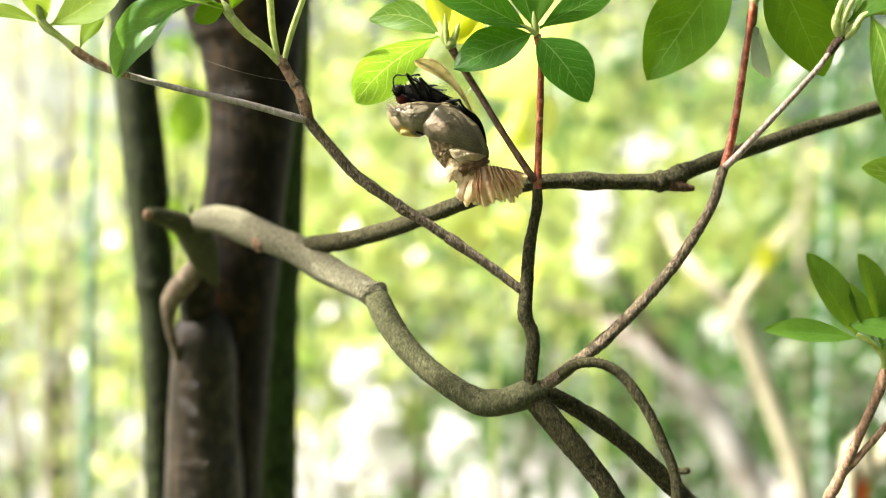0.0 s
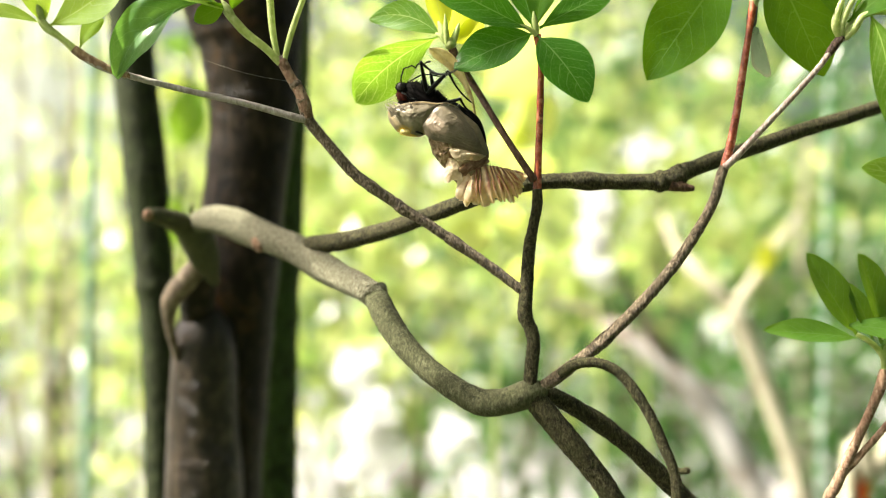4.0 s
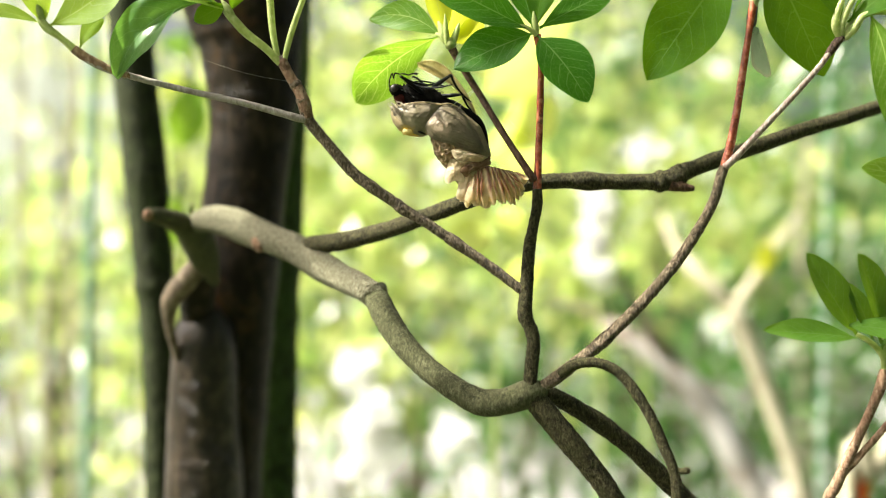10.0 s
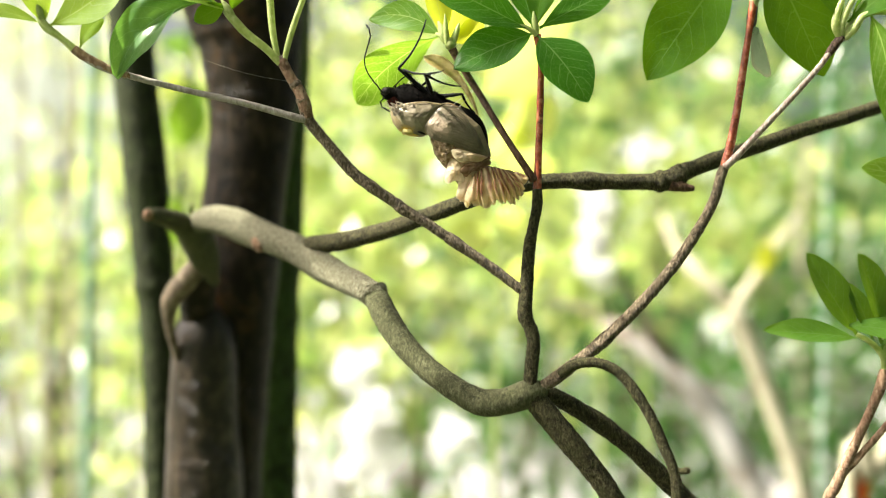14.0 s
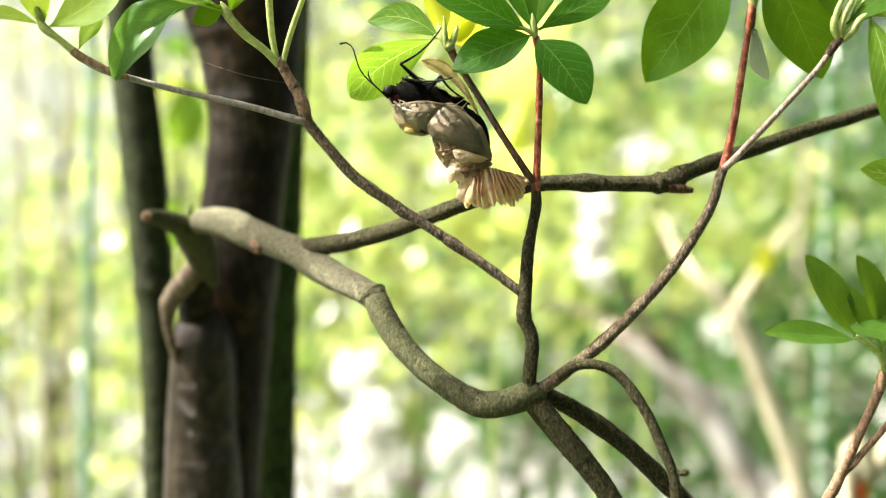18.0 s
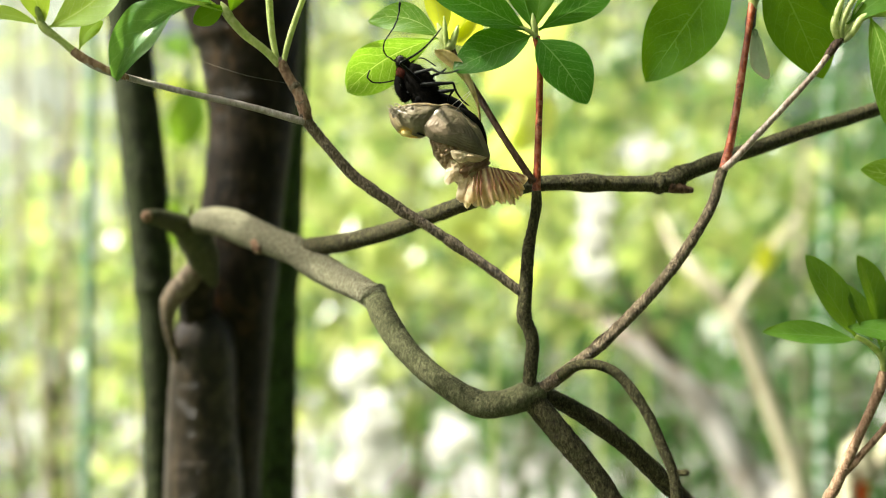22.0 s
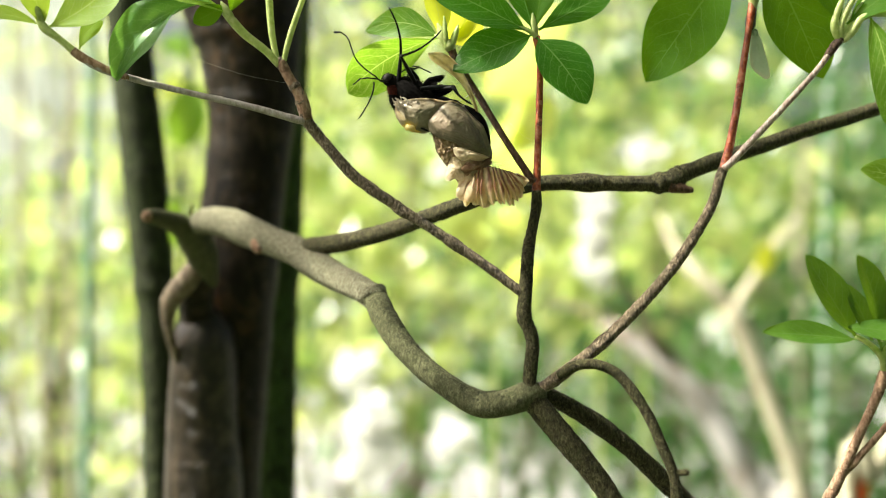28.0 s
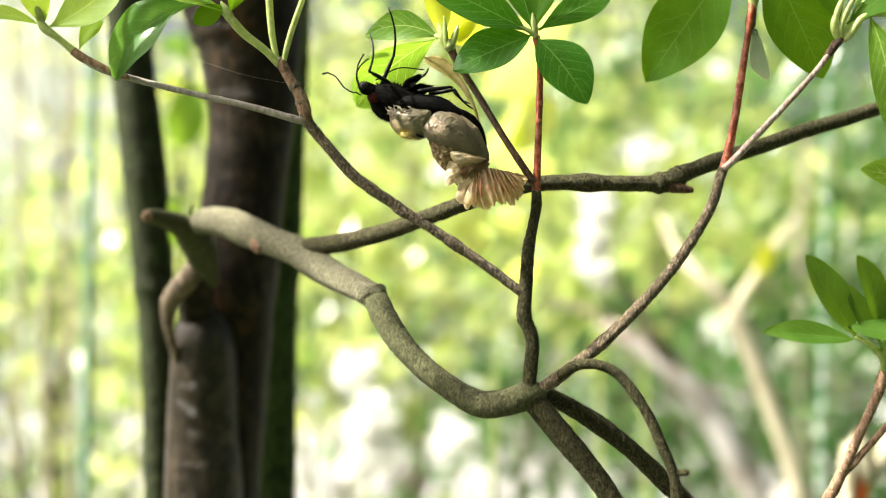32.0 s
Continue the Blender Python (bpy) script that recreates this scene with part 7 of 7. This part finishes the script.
def pieces(joints, names, shapes, material, depth, lean, labels=("", "", ""), bows=(0, 0, 0), bristles=0):
    """Rigid pieces from joint to joint. Where two joints come nearer than the piece is long, it leans out of the plane."""
    lengths = [span(joints[i:i + 2]) for i in range(len(joints) - 1)]
    made = [limb(names[i], lengths[i], shapes[i], material, labels[i], bows[i], bristles) for i in range(len(lengths))]
    rows = [[] for q in made]
    for t in times(BODY, HEAD, *joints):
        back = body_pose(t).inverted()
        deep = depth
        for i, length in enumerate(lengths):
            a, b = spot(joints[i], t), spot(joints[i + 1], t)
            if i and rows[i - 1]:
                tip = body_pose(t) @ rows[i - 1][-1][1] @ Vector((lengths[i - 1] * 0.001, 0, 0))
                a, deep = np.array((tip.x * 1000, (tip.z - EYE) * 1000)), tip.y * 1000
            d = b - a
            flat = max(float(np.linalg.norm(d)), 1e-3)
            out = math.sqrt(max(0.0, length ** 2 - flat ** 2))
            out = min(out, flat * 1.7) * lean[i]
            rows[i].append((t, back @ aim(W((a[0], deep, a[1])), (d[0], out, d[1]))))
    for ob, r in zip(made, rows):
        walk(ob, r)


def strand(a, b, c, count, sway=0.0):
    """Paths of the joints of a curved thread from a past b to c, with a hook at its end where it sways."""
    ts = times(a, b, c)
    out = []
    for k in range(count + 1):
        u = k / count
        row = []
        for t in ts:
            p, q, r = spot(a, t), spot(b, t), spot(c, t)
            h = 2 * q - (p + r) / 2
            x, z = (1 - u) ** 2 * p + 2 * u * (1 - u) * h + u * u * r + np.array((p[1] - r[1], r[0] - p[0])) * sway * math.sin(2 * math.pi * u ** 1.35)
            row.append((t, float(x), float(z)))
        out.append(row)
    return out


FEMUR = ((0, 0.35), (0.2, 0.48), (0.6, 0.43), (0.9, 0.3), (1, 0.3))
TIBIA = ((0, 0.3), (0.3, 0.24), (0.6, 0.2), (0.85, 0.18), (1, 0.12))
THREAD = ((0, 0.16), (0.5, 0.15), (1, 0.15))
CLUB = ((0, 0.15), (0.4, 0.2), (0.8, 0.27), (1, 0.17))
TONGUE = ((0, 0.18), (0.5, 0.16), (1, 0.14))


def motions():
    # the case sways on its foot
    rest_a, rest_b = np.array((9.7, 11.5)), np.array((-5.3, 24.9))
    rows = []
    for t in times(TAIL, CROWN):
        a, b = spot(TAIL, t) - rest_a, spot(CROWN, t) - rest_b
        u, v = rest_b - rest_a, rest_b + b - rest_a - a
        turn = math.atan2(u[1], u[0]) - math.atan2(v[1], v[0])
        turn = max(-0.09, min(0.09, turn))
        shift = (a * 0.35 + b * 0.65)
        middle = (rest_a + rest_b) / 2
        m = Matrix.Translation(W((middle[0] + shift[0], 259, middle[1] + shift[1]))) @ Matrix.Rotation(turn, 4, "Y") @ Matrix.Translation(-W((middle[0], 259, middle[1])))
        rows.append((t, m @ Matrix.Translation(BASE[chrysalis.name])))
    walk(chrysalis, rows)
    case_pose = dict(rows)
    # its flap springs up and down
    rows = []
    rest = spot(FLAP_TIP, 9) - spot(FLAP_FOOT, 9)
    for t in times(TAIL, CROWN):
        d = spot(FLAP_TIP, t) - spot(FLAP_FOOT, t)
        turn = math.atan2(rest[1], rest[0]) - math.atan2(d[1], d[0])
        f = spot(FLAP_FOOT, t)
        world_pose = Matrix.Translation(W((f[0], 257.5, f[1]))) @ Matrix.Rotation(turn, 4, "Y")
        rows.append((t, case_pose[t].inverted() @ world_pose))
    walk(flap, rows)
    # the leaves that the insect pulls
    for ob, path in ((touched, LEAF_TIP), (pulled, LEAF2_TIP)):
        foot = np.array((BASE[ob.name].x * 1000, (BASE[ob.name].z - EYE) * 1000))
        rest = spot(path, 0) - foot
        rows = []
        for t in times(path):
            d = spot(path, t) - foot
            turn = math.atan2(rest[1], rest[0]) - math.atan2(d[1], d[0])
            rows.append((t, Matrix.Translation(BASE[ob.name] - BASE[leaftwig.name]) @ Matrix.Rotation(turn, 4, "Y")))
        walk(ob, rows)
    # body, head, feelers, tongue and legs
    walk(butterfly, [(t, body_pose(t)) for t in times(BODY, HEAD)])
    rows = []
    for t in times(BODY, HEAD):
        h, m = spot(HEAD, t), spot(BODY, t)
        turn = math.atan2(h[1] - m[1], -(h[0] - m[0]))
        rows.append((t, body_pose(t).inverted() @ Matrix.Translation(W((h[0], 258.3, h[1]))) @ Matrix.Rotation(turn * 0.75, 4, "Y")))
    walk(head, rows)
    for tuft, rows in TUFTS:
        walk(tuft, rows)
    n = 10
    pieces(strand(FEELER_FOOT, FEELER_BEND, FEELER_TIP, n, 0.075), ("antenna",) * (n - 1) + ("antenna_club",), (THREAD,) * (n - 1) + (CLUB,), BLACK_LEG, 256.6, (-1, 1) * 5, ("thin black antenna",) + ("",) * (n - 2) + ("clubbed end of the antenna",), (0.03,) * n)
    pieces((FEELER_TUCK, FEELER_TUCK_TIP), ("antenna",), (THREAD,), BLACK_LEG, 259.4, (1,), ("antenna still caught under the flap", "", ""), (0.14,))
    for foot, bend, tip, depth in ((TONGUE_FOOT, TONGUE_BEND, TONGUE_TIP, 257), (TONGUE2_FOOT, TONGUE2_BEND, TONGUE2_TIP, 258.5)):
        pieces(strand(foot, bend, tip, 4), ("proboscis",) * 4, (TONGUE,) * 4, BLACK_LEG, depth, (-1, 1) * 2, ("loose black tongue strand", "", "", ""), (0.03,) * 4)
    for side in (-1, 1):
        pieces((SHOULDER, WING_END), ("wing",), (((0, 0.9), (0.15, 1.9), (0.45, 2.6), (0.75, 2.2), (0.93, 1.2), (1, 0.5)),), BLACK_WING, 258 + 1.5 * side, (1,), ("damp crumpled black wing", "", ""), (0.12,), 120)
    for joints, depth, lean in (((KNEE_A0, KNEE_A1, KNEE_A2), 256.5, (-1, 1)), ((KNEE_B0, KNEE_B1, KNEE_B2), 257.5, (-1, -1)), ((KNEE_C0, KNEE_C1, KNEE_C2), 255.5, (-1, 1)),
                                ((KNEE_D0, KNEE_D1, KNEE_D2), 258.5, (-1, 1)), ((KNEE_E0, KNEE_E1, KNEE_E2), 261, (1, -1))):
        pieces(joints, ("femur", "tibia"), (FEMUR, TIBIA), BLACK_LEG, depth, lean, ("thick black upper leg", "thin black lower leg", ""), (0.0, -0.07), 26)


motions()
